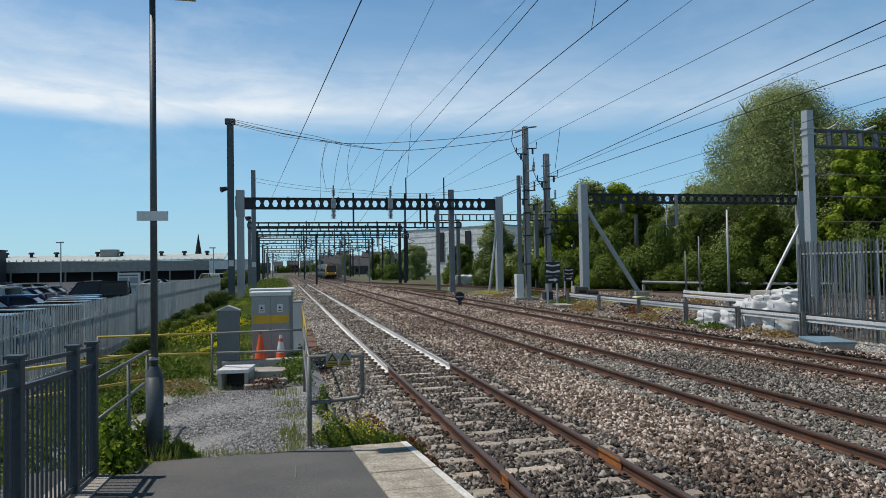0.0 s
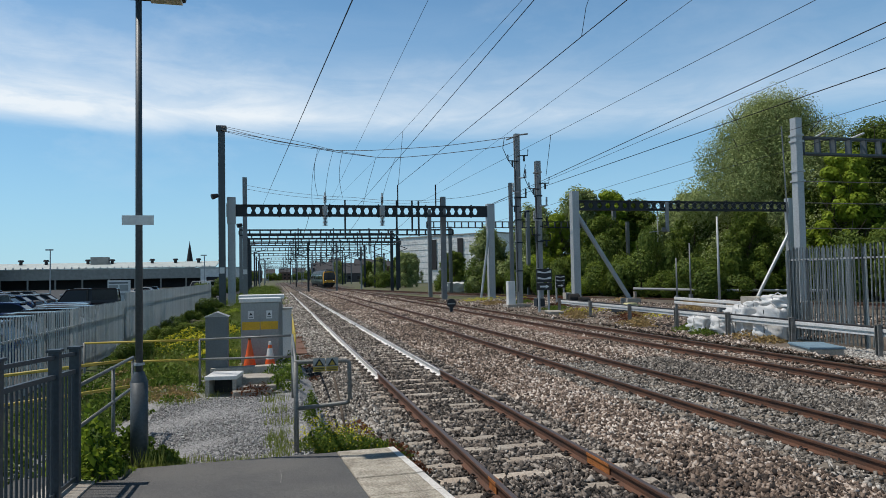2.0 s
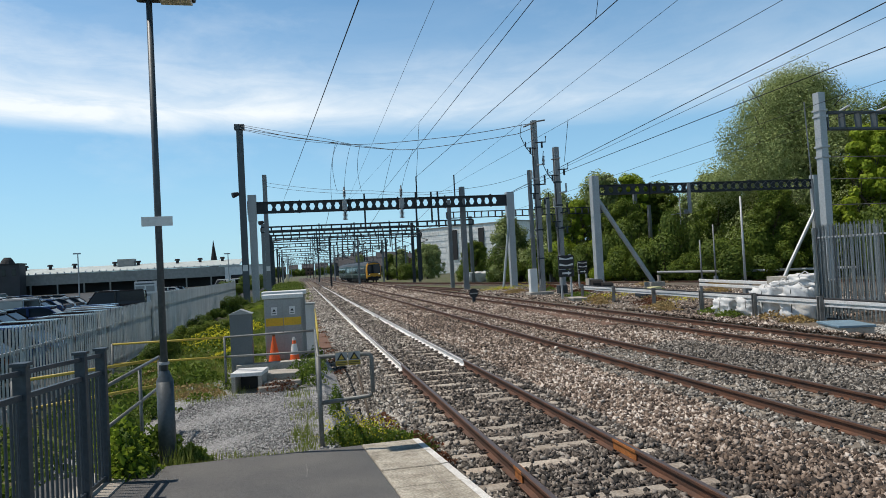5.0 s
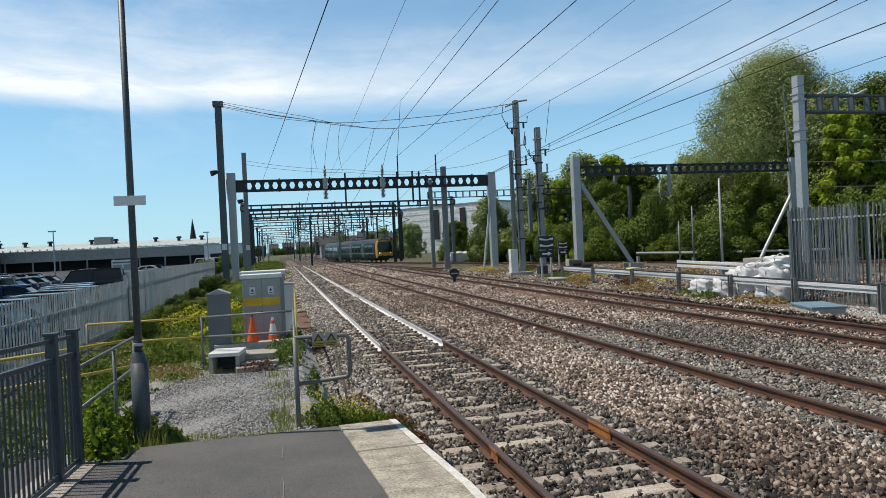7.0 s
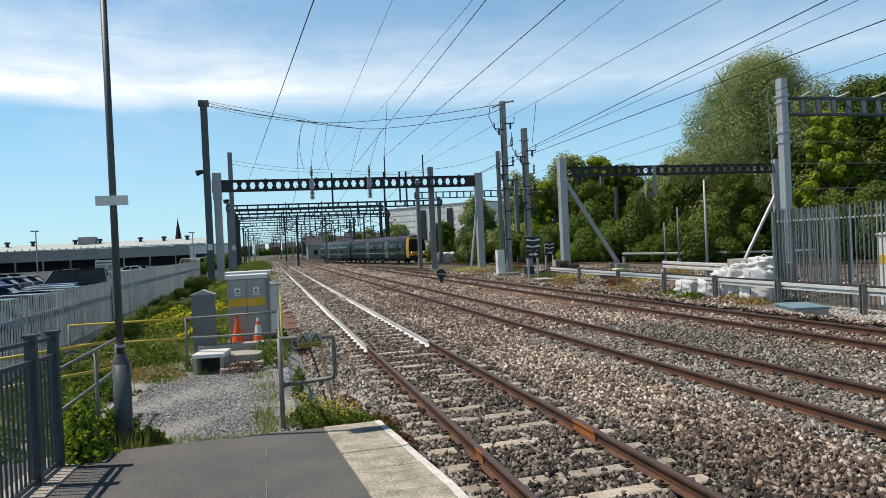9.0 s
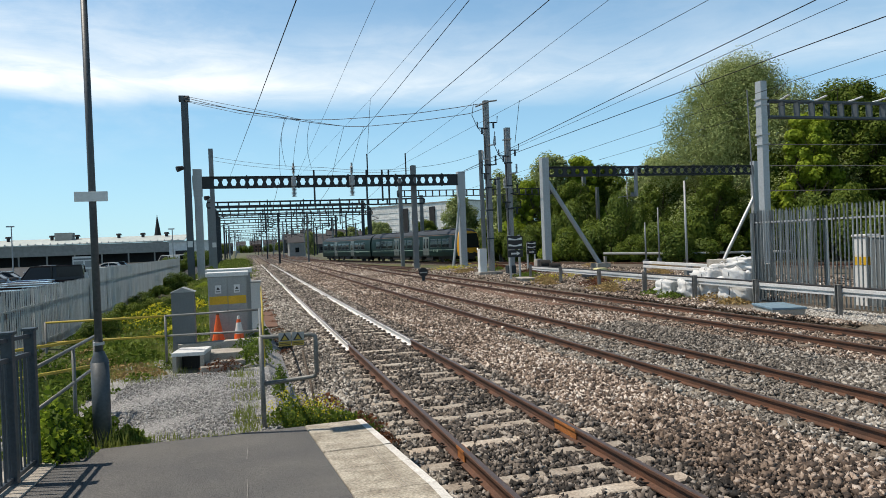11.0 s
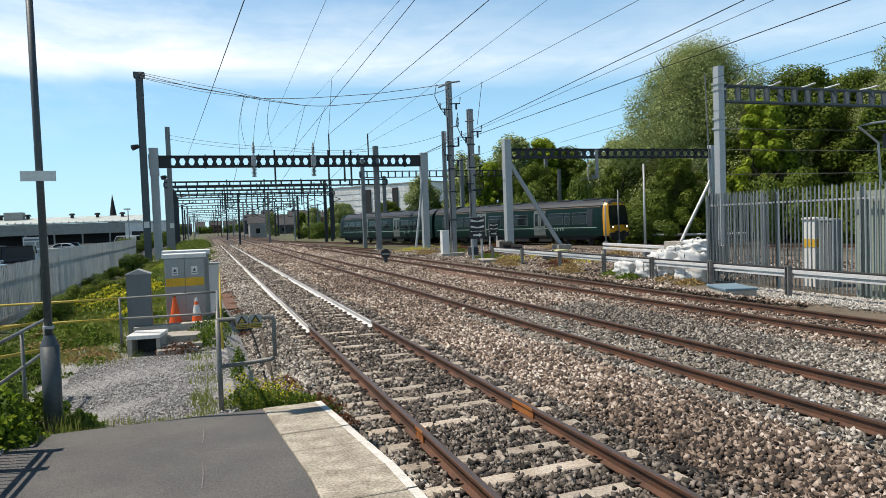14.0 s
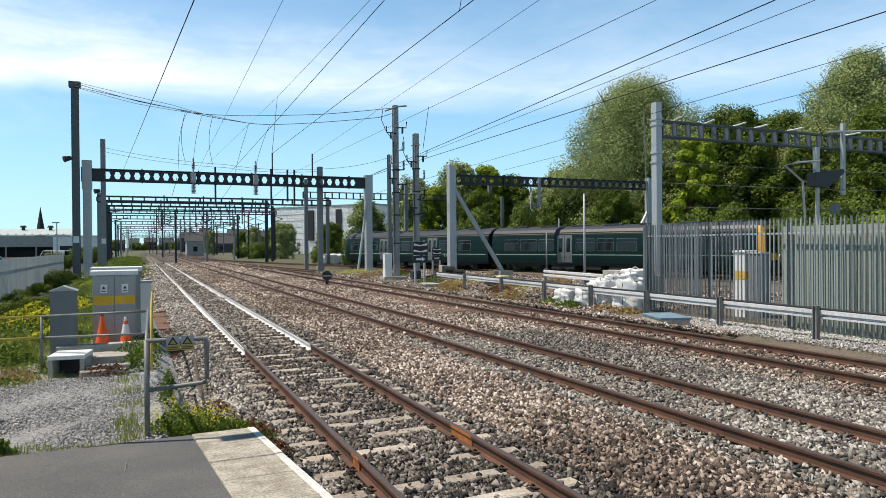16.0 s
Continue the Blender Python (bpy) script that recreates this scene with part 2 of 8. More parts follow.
MAT_STONE_GREY = stone_mat("ballast_grey", RAMP_GREY)
# brown bed, set darker than the loose stones: shade of their gaps coloured in
MAT_BED_SHADED = bed_mat("ballast_bed", [(0.0, (0.015, 0.012, 0.01)), (0.4, (0.045, 0.034, 0.027)), (0.75, (0.11, 0.085, 0.067)), (1.0, (0.28, 0.235, 0.195))], 19.0)
MAT_GRAVEL = bed_mat("path_gravel", [(0.0, (0.15, 0.149, 0.146)), (0.5, (0.28, 0.278, 0.274)), (1.0, (0.44, 0.435, 0.427))], 70.0, 0.5)
MAT_EARTH = mat("rough_ground", (0.12, 0.1, 0.07), 0.95, var=0.45, scale=0.35, fine=9, bump=0.8, tint=(0.075, 0.11, 0.035))
MAT_POST = mat("barrier_post", (0.24, 0.235, 0.22), 0.7, 0.1, var=0.25, scale=4, fine=40)
MAT_CESS = mat("cess_gravel", (0.16, 0.13, 0.1), 0.95, var=0.4, scale=0.7, fine=22, bump=1.0, tint=(0.1, 0.085, 0.06))
MAT_VERGE = mat("grass_verge", (0.075, 0.105, 0.03), 0.95, var=0.45, scale=0.8, fine=20, bump=0.8, tint=(0.14, 0.105, 0.06))
MAT_TARMAC = mat("car_park_tarmac", (0.06, 0.06, 0.06), 0.9, var=0.2, scale=0.4, fine=40)
MAT_ASPHALT = mat("platform_asphalt", (0.1, 0.099, 0.097), 0.92, var=0.48, scale=1.3, fine=75, bump=1.0, tint=(0.14, 0.135, 0.126))
MAT_SLAB = mat("paving_slab", (0.46, 0.42, 0.345), 0.92, var=0.46, scale=5.0, fine=48, bump=1.0, tint=(0.25, 0.22, 0.17), obj=0.1)
MAT_LINE = mat("worn_white_paint", (0.74, 0.72, 0.67), 0.7, var=0.22, scale=7, fine=60, tint=(0.4, 0.37, 0.32))
MAT_DASH = mat("worn_dash", (0.3, 0.29, 0.27), 0.9, var=0.5, scale=30, fine=120, tint=(0.12, 0.118, 0.112))
MAT_CONC = mat("weathered_concrete", (0.42, 0.39, 0.34), 0.9, var=0.28, scale=3, fine=50, bump=0.5, tint=(0.23, 0.2, 0.165), obj=0.15)
MAT_SLEEPER = mat("sleeper_concrete", (0.45, 0.4, 0.335), 0.9, var=0.35, scale=3.5, fine=40, bump=0.5, tint=(0.3, 0.24, 0.185), obj=0.2)
MAT_SLEEPER_B = mat("sleeper_stained", (0.27, 0.235, 0.19), 0.9, var=0.35, scale=3, fine=40, bump=0.5, tint=(0.13, 0.1, 0.075), obj=0.25)
MAT_RUST = mat("rail_rust", (0.13, 0.06, 0.034), 0.75, 0.1, var=0.35, scale=3, fine=70, bump=0.4, tint=(0.055, 0.034, 0.025))
MAT_RAILTOP = mat("rail_head", (0.14, 0.105, 0.09), 0.45, 0.5, var=0.2, scale=2, fine=30, bump=0.1, tint=(0.13, 0.085, 0.065))
MAT_RUSTWOOD = mat("rusty_boarding", (0.19, 0.1, 0.062), 0.9, var=0.4, scale=3, fine=40, bump=0.6, tint=(0.1, 0.06, 0.042))
MAT_ORANGE_RUST = mat("fresh_rust", (0.42, 0.15, 0.03), 0.85, var=0.35, scale=12, fine=80, tint=(0.19, 0.07, 0.025))
MAT_WHITERAIL = mat("white_rail_paint", (0.8, 0.79, 0.77), 0.6, var=0.2, scale=1.4, fine=25, tint=(0.5, 0.44, 0.38))
MAT_IRON = mat("clip_iron", (0.04, 0.032, 0.028), 0.7, 0.3, var=0.3)
MAT_GALV = mat("galvanised_steel", (0.42, 0.43, 0.435), 0.55, 0.2, var=0.14, scale=2, fine=25, bump=0.1, tint=(0.33, 0.35, 0.37))
MAT_GALV_DULL = mat("dull_galvanised", (0.2, 0.21, 0.215), 0.6, 0.35, var=0.16, scale=1.6, fine=25, bump=0.12, tint=(0.26, 0.29, 0.31))
MAT_PALE = mat("palisade_steel", (0.34, 0.37, 0.375), 0.6, 0.05, var=0.15, scale=1.5, fine=30, bump=0.1, tint=(0.25, 0.275, 0.28), obj=0.12)
MAT_COLUMN = mat("lamp_column_paint", (0.075, 0.09, 0.1), 0.5, 0.1, var=0.2, scale=2, fine=30, bump=0.1, tint=(0.05, 0.058, 0.063))
MAT_BARFENCE = mat("bar_fence_paint", (0.045, 0.06, 0.075), 0.5, 0.1, var=0.2, scale=2, fine=30, bump=0.1, tint=(0.035, 0.047, 0.056))
MAT_PALE_BRIGHT = mat("palisade_bright", (0.47, 0.5, 0.51), 0.5, 0.1, var=0.15, scale=1.5, fine=30, bump=0.1, tint=(0.36, 0.39, 0.4), obj=0.1)
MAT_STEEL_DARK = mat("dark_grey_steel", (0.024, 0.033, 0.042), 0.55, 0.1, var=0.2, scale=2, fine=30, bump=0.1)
MAT_GANTRY = mat("gantry_leg", (0.42, 0.44, 0.45), 0.5, 0.3, var=0.14, scale=0.8, fine=12, bump=0.1, tint=(0.33, 0.355, 0.37))
MAT_BARRIER = mat("barrier_steel", (0.7, 0.7, 0.69), 0.6, 0.1, var=0.18, scale=1.5, fine=25, bump=0.1, tint=(0.4, 0.39, 0.37))
MAT_MAST = mat("mast_steel", (0.27, 0.28, 0.285), 0.6, 0.2, var=0.2, scale=1.2, fine=16, bump=0.1, tint=(0.38, 0.385, 0.39))
MAT_BEAM = mat("gantry_beam", (0.035, 0.04, 0.044), 0.65, 0.1, var=0.2, scale=0.8, fine=12, bump=0.1)
MAT_TUBE = mat("tube_railing", (0.2, 0.205, 0.195), 0.55, 0.4, var=0.25, scale=5, fine=50, bump=0.15, tint=(0.11, 0.11, 0.1))
MAT_YELLOW = mat("yellow_paint", (0.5, 0.37, 0.05), 0.55, var=0.22, scale=5, fine=50, tint=(0.4, 0.31, 0.08))
MAT_CAB = mat("cabinet_grey", (0.34, 0.35, 0.34), 0.55, 0.1, var=0.12, scale=2, fine=30, bump=0.08, tint=(0.27, 0.28, 0.27))
MAT_CABTOP = mat("cabinet_roof", (0.72, 0.72, 0.70), 0.6, var=0.12, scale=3, fine=30, tint=(0.5, 0.5, 0.48))
MAT_CAB_DARK = mat("cabinet_slate", (0.17, 0.185, 0.19), 0.6, 0.1, var=0.12, scale=2, fine=30)
MAT_CAB_YEL = mat("cabinet_band", (0.75, 0.45, 0.02), 0.5, var=0.12, scale=3, fine=30)
MAT_WHITE = mat("white_plate", (0.75, 0.75, 0.73), 0.5, var=0.08, scale=3, fine=30, bump=0.05)
MAT_BLACK = mat("black_plate", (0.02, 0.02, 0.022), 0.55, var=0.2)
MAT_SIGN_YEL = mat("sign_yellow", (0.42, 0.3, 0.04), 0.5, var=0.1)
MAT_CONE = mat("cone_orange", (0.85, 0.13, 0.02), 0.55, var=0.15, scale=6, fine=50)
MAT_BAG = mat("woven_white_bag", (0.68, 0.68, 0.67), 0.8, var=0.12, scale=5, fine=120, bump=0.4, tint=(0.55, 0.54, 0.51))
MAT_BLUE = mat("blue_lid", (0.17, 0.26, 0.33), 0.6, var=0.2, scale=4, fine=50, tint=(0.24, 0.36, 0.44))
MAT_WIRE = mat("wire_dark", (0.018, 0.018, 0.02), 0.6, 0.3, var=0.1, bump=0)
MAT_WIRE_LT = mat("wire_copper_grey", (0.16, 0.16, 0.155), 0.6, 0.3, var=0.1, bump=0)
MAT_INS = mat("insulator", (0.4, 0.42, 0.43), 0.35, var=0.1)
MAT_BARK = mat("bark", (0.13, 0.1, 0.075), 0.95, var=0.35, scale=3, fine=30, bump=0.8)
MAT_LEAF_A = leaf_mat("willow_leaves", (0.15, 0.2, 0.06), (0.42, 0.48, 0.2), 0.3)
MAT_LEAF_B = leaf_mat("maple_leaves", (0.04, 0.08, 0.012), (0.2, 0.255, 0.04), 0.34)
MAT_LEAF_C = leaf_mat("bright_leaves", (0.18, 0.26, 0.022), (0.38, 0.46, 0.05), 0.4)
MAT_LEAF_D = leaf_mat("hedge_leaves", (0.038, 0.075, 0.014), (0.19, 0.25, 0.05), 0.36)
MAT_WEED = leaf_mat("weed_leaves", (0.045, 0.095, 0.014), (0.22, 0.29, 0.05), 0.36)
MAT_GRASS = leaf_mat("grass_blades", (0.16, 0.22, 0.04), (0.33, 0.35, 0.10), 0.28)
MAT_FLOWER = leaf_mat("yellow_flowers", (0.55, 0.5, 0.03), (0.75, 0.68, 0.06), 0.3)
MAT_REDWEED = leaf_mat("red_weeds", (0.11, 0.045, 0.025), (0.23, 0.1, 0.05), 0.2)
MAT_DRYWEED = leaf_mat("dry_stems", (0.3, 0.2, 0.09), (0.42, 0.32, 0.14), 0.2)
MAT_GREEN = mat("train_green", (0.0028, 0.019, 0.017), 0.4, var=0.12, scale=0.6, fine=6, bump=0.02, spec=0.22, streak=1.0)
MAT_TROOF = mat("train_roof", (0.04, 0.046, 0.054), 0.5, var=0.15, scale=0.5, fine=6, bump=0.05, streak=1.0)
MAT_TYEL = mat("train_yellow", (0.72, 0.34, 0.012), 0.4, var=0.06, scale=1, fine=10, bump=0.0, streak=1.0)
MAT_TDOOR = mat("train_door", (0.13, 0.15, 0.145), 0.4, var=0.08, scale=1, fine=10, bump=0.0, streak=1.0)
MAT_UNDER = mat("underframe", (0.022, 0.021, 0.02), 0.85, var=0.3, scale=2, fine=20, streak=1.0)
MAT_STRIPE = mat("pale_stripe", (0.3, 0.4, 0.33), 0.4, var=0.06, bump=0.0, streak=1.0)
MAT_STRIPE_O = mat("orange_line", (0.2, 0.1, 0.06), 0.5, var=0.06, bump=0.0, streak=1.0)
MAT_BRICK = mat("far_brick", (0.17, 0.1, 0.075), 0.9, var=0.25, scale=0.4, fine=6)
MAT_SLATE = mat("slate_roof", (0.06, 0.06, 0.066), 0.8, var=0.2, scale=0.4, fine=6)
MAT_CLAD = mat("pale_cladding", (0.78, 0.78, 0.76), 0.8, var=0.14, scale=0.15, fine=1.2, tint=(0.62, 0.62, 0.6), obj=0.1)
MAT_SHED = mat("shed_wall", (0.3, 0.3, 0.285), 0.8, var=0.15, scale=0.1, fine=1.0)
MAT_SHEDROOF = mat("shed_roof", (0.5, 0.55, 0.53), 0.7, var=0.12, scale=0.15, fine=1.0)
# near-black, for dark cladding and for shade coloured into recesses and openings
MAT_SHADEWALL = mat("dark_cladding_and_shade", (0.022, 0.022, 0.025), 0.8, var=0.2, scale=0.2, fine=2)
MAT_TYRE = mat("tyre", (0.02, 0.02, 0.02), 0.85, var=0.2)


def glass_mat(name, base, rough=0.06):
    m = bpy.data.materials.new(name)
    m.use_nodes = True
    bs = m.node_tree.nodes["Principled BSDF"]
    bs.inputs["Base Color"].default_value = (*base, 1)
    bs.inputs["Roughness"].default_value = rough
    bs.inputs["Specular IOR Level"].default_value = 0.3
    return m


def glow_mat(name, col, power):
    m = bpy.data.materials.new(name)
    m.use_nodes = True
    bs = m.node_tree.nodes["Principled BSDF"]
    bs.inputs["Base Color"].default_value = (*col, 1)
    bs.inputs["Emission Color"].default_value = (*col, 1)
    bs.inputs["Emission Strength"].default_value = power
    return m


MAT_GLASS = glass_mat("tinted_glass", (0.012, 0.016, 0.018))
MAT_LENS = glass_mat("lamp_lens", (0.55, 0.53, 0.45), 0.15)
MAT_HEADLIGHT = glow_mat("headlight", (1.0, 0.86, 0.6), 2.0)


# ---- mesh helpers ----
def part(name, bm, material, parent=None, label="", smooth=False):
    """Links a bmesh as one mesh object, under a thing or a part."""
    me = bpy.data.meshes.new(name)
    bmesh.ops.recalc_face_normals(bm, faces=bm.faces)
    bm.to_mesh(me)
    bm.free()
    me.materials.append(material)
    if smooth:
        me.polygons.foreach_set("use_smooth", [True] * len(me.polygons))
    ob = new(name, me)
    if parent:
        ob.parent = parent
    if label:
        ob["label"] = label
    return ob


def share(name, me, parent, m):
    ob = new(name, me)
    ob.parent = parent
    ob.matrix_basis = m
    return ob


def thing(name, label, category, m=None, group="", kind=""):
    ob = new(name)
    ob.empty_display_size = 0.2
    if m is not None:
        ob.matrix_basis = m
    return tagged(ob, label, category, group, kind)


def box(bm, x0, x1, y0, y1, z0, z1, bev=0.0, m=None):
    v = [bm.verts.new((x, y, z)) for z in (z0, z1) for y in (y0, y1) for x in (x0, x1)]
    if m is not None:
        for q in v:
            q.co = m @ q.co
    fs = [bm.faces.new([v[i] for i in f]) for f in ((0, 2, 3, 1), (4, 5, 7, 6), (0, 1, 5, 4), (1, 3, 7, 5), (3, 2, 6, 7), (2, 0, 4, 6))]
    if bev:
        es = list({e for f in fs for e in f.edges})
        bmesh.ops.bevel(bm, geom=es, offset=bev, segments=2, affect="EDGES", profile=0.6)
    return bm


def tube(bm, pts, r, seg=8, r2=None, cap=True):
    """A round bar along a line of points, tapering from r to r2."""
    pts = [Vector(p) for p in pts]
    rings = []
    for i, p in enumerate(pts):
        d = (pts[min(i + 1, len(pts) - 1)] - pts[max(i - 1, 0)]).normalized()
        u = d.cross(Vector((0, 0, 1)) if abs(d.z) < 0.95 else Vector((1, 0, 0))).normalized()
        w = d.cross(u)
        k = r if r2 is None else r + (r2 - r) * i / (len(pts) - 1)
        rings.append([bm.verts.new(p + u * math.cos(a) * k + w * math.sin(a) * k) for a in (2 * math.pi * j / seg for j in range(seg))])
    for a, b in zip(rings, rings[1:]):
        for j in range(seg):
            bm.faces.new((a[j], a[(j + 1) % seg], b[(j + 1) % seg], b[j]))
    if cap:
        bm.faces.new(rings[0][::-1])
        bm.faces.new(rings[-1])
    return bm


def sweep(bm, prof, pts, cap=True):
    """A profile (across, up) swept along points on the ground plane, kept upright."""
    rings = []
    pts = [Vector(p) for p in pts]
    for i, p in enumerate(pts):
        d = pts[min(i + 1, len(pts) - 1)] - pts[max(i - 1, 0)]
        d.z = 0
        d.normalize()
        n = Vector((d.y, -d.x, 0))
        rings.append([bm.verts.new(p + n * a + Vector((0, 0, b))) for a, b in prof])
    k = len(prof)
    for a, b in zip(rings, rings[1:]):
        for j in range(k):
            bm.faces.new((a[j], a[(j + 1) % k], b[(j + 1) % k], b[j]))
    if cap:
        bm.faces.new(rings[0])
        bm.faces.new(rings[-1][::-1])
    return bm


def sheet(name, rings, material, label, category="ground"):
    """A ground sheet from rows of points."""
    bm = bmesh.new()
    rows = [[bm.verts.new(p) for p in r] for r in rings]
    for a, b in zip(rows, rows[1:]):
        for i in range(len(a) - 1):
            bm.faces.new((a[i], a[i + 1], b[i + 1], b[i]))
    ob = part(name, bm, material)
    return tagged(ob, label, category, kind="structure")


def raw_mesh(name, co, quads, material, parent=None, label="", kind="stuff", category=""):
    """A mesh straight from arrays of corners and faces, all of three or all of four sides."""
    me = bpy.data.meshes.new(name)
    n, f, k = len(co), len(quads), np.shape(quads)[1]
    me.vertices.add(n)
    me.vertices.foreach_set("co", np.asarray(co, np.float32).ravel())
    me.loops.add(f * k)
    me.polygons.add(f)
    me.polygons.foreach_set("loop_start", np.arange(0, f * k, k, dtype=np.int32))
    me.loops.foreach_set("vertex_index", np.asarray(quads, np.int32).ravel())
    me.update(calc_edges=True)
    me.materials.append(material)
    ob = new(name, me)
    if parent:
        ob.parent = parent
    return tagged(ob, label, category, kind=kind)


def rand_rot(rng, n):
    q = rng.normal(size=(n, 4))
    q /= np.linalg.norm(q, axis=1)[:, None]
    w, x, y, z = q.T
    return np.stack([1 - 2 * (y * y + z * z), 2 * (x * y - z * w), 2 * (x * z + y * w), 2 * (x * y + z * w), 1 - 2 * (x * x + z * z), 2 * (y * z - x * w),
                     2 * (x * z - y * w), 2 * (y * z + x * w), 1 - 2 * (x * x + y * y)], 1).reshape(n, 3, 3)


CUBE = np.array([(x, y, z) for z in (-1, 1) for y in (-1, 1) for x in (-1, 1)], float)
CUBE_Q = np.array([(0, 2, 3, 1), (4, 5, 7, 6), (0, 1, 5, 4), (1, 3, 7, 5), (3, 2, 6, 7), (2, 0, 4, 6)])


def stones(rng, pos, size):
    """Angular broken stones at pos, of that half size."""
    n = len(pos)
    c = CUBE[None] * (1 + rng.uniform(-0.62, 0.3, (n, 8, 3)))
    c = c * (size[:, None] * rng.uniform(0.45, 1.45, (n, 3)) * np.array([1.25, 1.0, 0.75]))[:, None]
    c = np.einsum("nij,nkj->nki", rand_rot(rng, n), c) + pos[:, None]
    q = (CUBE_Q[None] + 8 * np.arange(n)[:, None, None]).reshape(-1, 4)
    return c.reshape(-1, 3), q


TETRA = np.array([(1, 1, 1), (-1, -1, 1), (-1, 1, -1), (1, -1, -1)], float)
TETRA_F = np.array([(0, 1, 3), (0, 2, 1), (0, 3, 2), (1, 2, 3)])


def shards(rng, pos, size):
    """Four-sided broken stones for the middle distance."""
    n = len(pos)
    c = TETRA[None] * (1 + rng.uniform(-0.4, 0.3, (n, 4, 3)))
    c = c * (size[:, None] * rng.uniform(0.7, 1.4, (n, 3)))[:, None]
    c = np.einsum("nij,nkj->nki", rand_rot(rng, n), c) + pos[:, None]
    q = (TETRA_F[None] + 4 * np.arange(n)[:, None, None]).reshape(-1, 3)
    return c.reshape(-1, 3), q


def facing(rng, nrm):
    """Turns that lay a leaf's face along the given directions, each spun at random."""
    z = nrm / np.linalg.norm(nrm, axis=1)[:, None]
    x = np.cross(z, rng.normal(size=z.shape))
    x /= np.linalg.norm(x, axis=1)[:, None] + 1e-9
    return np.stack([x, np.cross(z, x), z], 2)


def leaves(rng, pos, size, droop=0.0, nrm=None):
    """A small folded leaf spray at each place."""
    n = len(pos)
    base = np.array([(-0.5, 0, 0), (0, -0.28, 0.1), (0.5, 0, 0), (0, 0.28, 0.1)], float)
    c = base[None] * size[:, None, None]
    R3 = rand_rot(rng, n) if nrm is None else facing(rng, nrm)
    c = np.einsum("nij,nkj->nki", R3, c)
    if droop:
        c[:, :, 2] *= 1 + droop
    c = c + pos[:, None]
    q = (np.arange(4)[None] + 4 * np.arange(n)[:, None])
    return c.reshape(-1, 3), q


# ---- ground ----
GZ = -0.3


def branch(s):
    """The curve on which the train leaves the main line: place and heading at s metres."""
    y1, r, x0 = 169.2, 350.4, 9.84
    if s < 0:
        p = Vector((x0, y1 - s, 0))
        a = 0.0
    else:
        a = s / r
        p = Vector((x0 + r * (1 - math.cos(a)), y1 - r * math.sin(a), 0))
    k = min(1.0, max(0.0, (p.y - 126) / 40))
    p.x += 1.25 * k * k * (3 - 2 * k)
    return p


def ground_sheets():
    sheet("ground", [[(-1800, -300, GZ), (1800, -300, GZ)], [(-1800, 3500, GZ), (1800, 3500, GZ)]], MAT_EARTH, "rough brown earth and scrub beside the railway", "ground")
    ys = [-12, 0, 4, 8, 12, 16, 20, 26, 32, 40, 50, 60, 75, 90, 110, 130, 160, 200, 260, 340]
    rows = []
    for y in ys:
        e = 14.0 if y < 70 else 14.0 + min(6.0, (y - 70) * 0.15)
        xs = [0.2, 0.9, 1.5, 2.2, 3.0, 3.8, 4.6, 5.6, 6.6, 7.6, 8.6, 9.8, 10.9, 12.3, 13.6, e]
        rows.append([(x, y, -0.235 + (-0.1 if x in (0.2, e) else 0.0) + (0.05 if x in (5.6, 9.8) else 0.0)) for x in xs])
    sheet("ballast_bed", rows, MAT_BED_SHADED, "brown grey stone ballast between the tracks", "ballast")
    bm = bmesh.new()
    sweep(bm, [(-2.3, -0.3), (-1.7, -0.205), (1.7, -0.205), (2.3, -0.3)], [branch(s) for s in range(40, 230, 6)], cap=False)
    tagged(part("ballast_bed", bm, MAT_BED_SHADED), "brown stone ballast under the curving branch track", "ballast", kind="structure")
    ys = [8.05, 9, 10, 11.5, 13, 15, 18, 22, 28]
    sheet("gravel_path", [[(x, y, 0.16 - 0.012 * (y - 8) - (0.3 if x > 0.5 else 0) - (0.25 if x < -3.2 else 0) + 0.02 * math.sin(3 * x + 2 * y)) for x in (-3.4, -2.2, -1.2, -0.4, 0.35, 0.75)] for y in ys], MAT_GRAVEL, "grey gravel walkway with weeds at its edges", "path")
    sheet("verge", [[(x, y, -0.12 + 0.08 * math.sin(x * 2.1 + y * 0.7)) for x in (-5.2, -4.2, -3.2, -2.4, -1.2, -0.3, 0.3)] for y in (-4, 2, 6, 10, 14, 17, 20, 25, 32, 42, 55, 70, 100, 160, 300)], MAT_VERGE, "overgrown grassy verge beside the track", "verge")
    sheet("car_park", [[(x, y, GZ + 0.02) for x in (-90, -5.6)] for y in (2, 60, 140, 228)], MAT_TARMAC, "grey tarmac car park", "car park")
    sheet("cess", [[(x, y, -0.06 - (0.16 if x == 13.9 else 0.0) - (0.2 if x > 30 else 0.0) + 0.025 * math.sin(x * 1.7 + y * 0.9)) for x in (13.9, 14.5, 15.3, 16.4, 18, 20, 23, 26, 30, 34)] for y in (1, 4, 8, 12, 16, 20, 25, 30, 36, 42, 48, 55, 61)], MAT_CESS, "brown grey gravelly earth beside the sidings", "cess")
    sheet("verge", [[(x, y, GZ + 0.05 + 0.03 * math.sin(x + y)) for x in (14.5, 16.5, 19, 22, 26, 34, 60, 110)] for y in (62, 66, 75, 90, 110, 150)], MAT_VERGE, "grassy ground beneath the trackside trees", "verge")


ground_sheets()


# ---- platform ----
def ramp_z(y):
    return 0.27 + (8.0 - y) * 0.054


def edge_x(y):
    return 1.27 + (8.0 - y) * 0.05 if y > 5.2 else 1.41


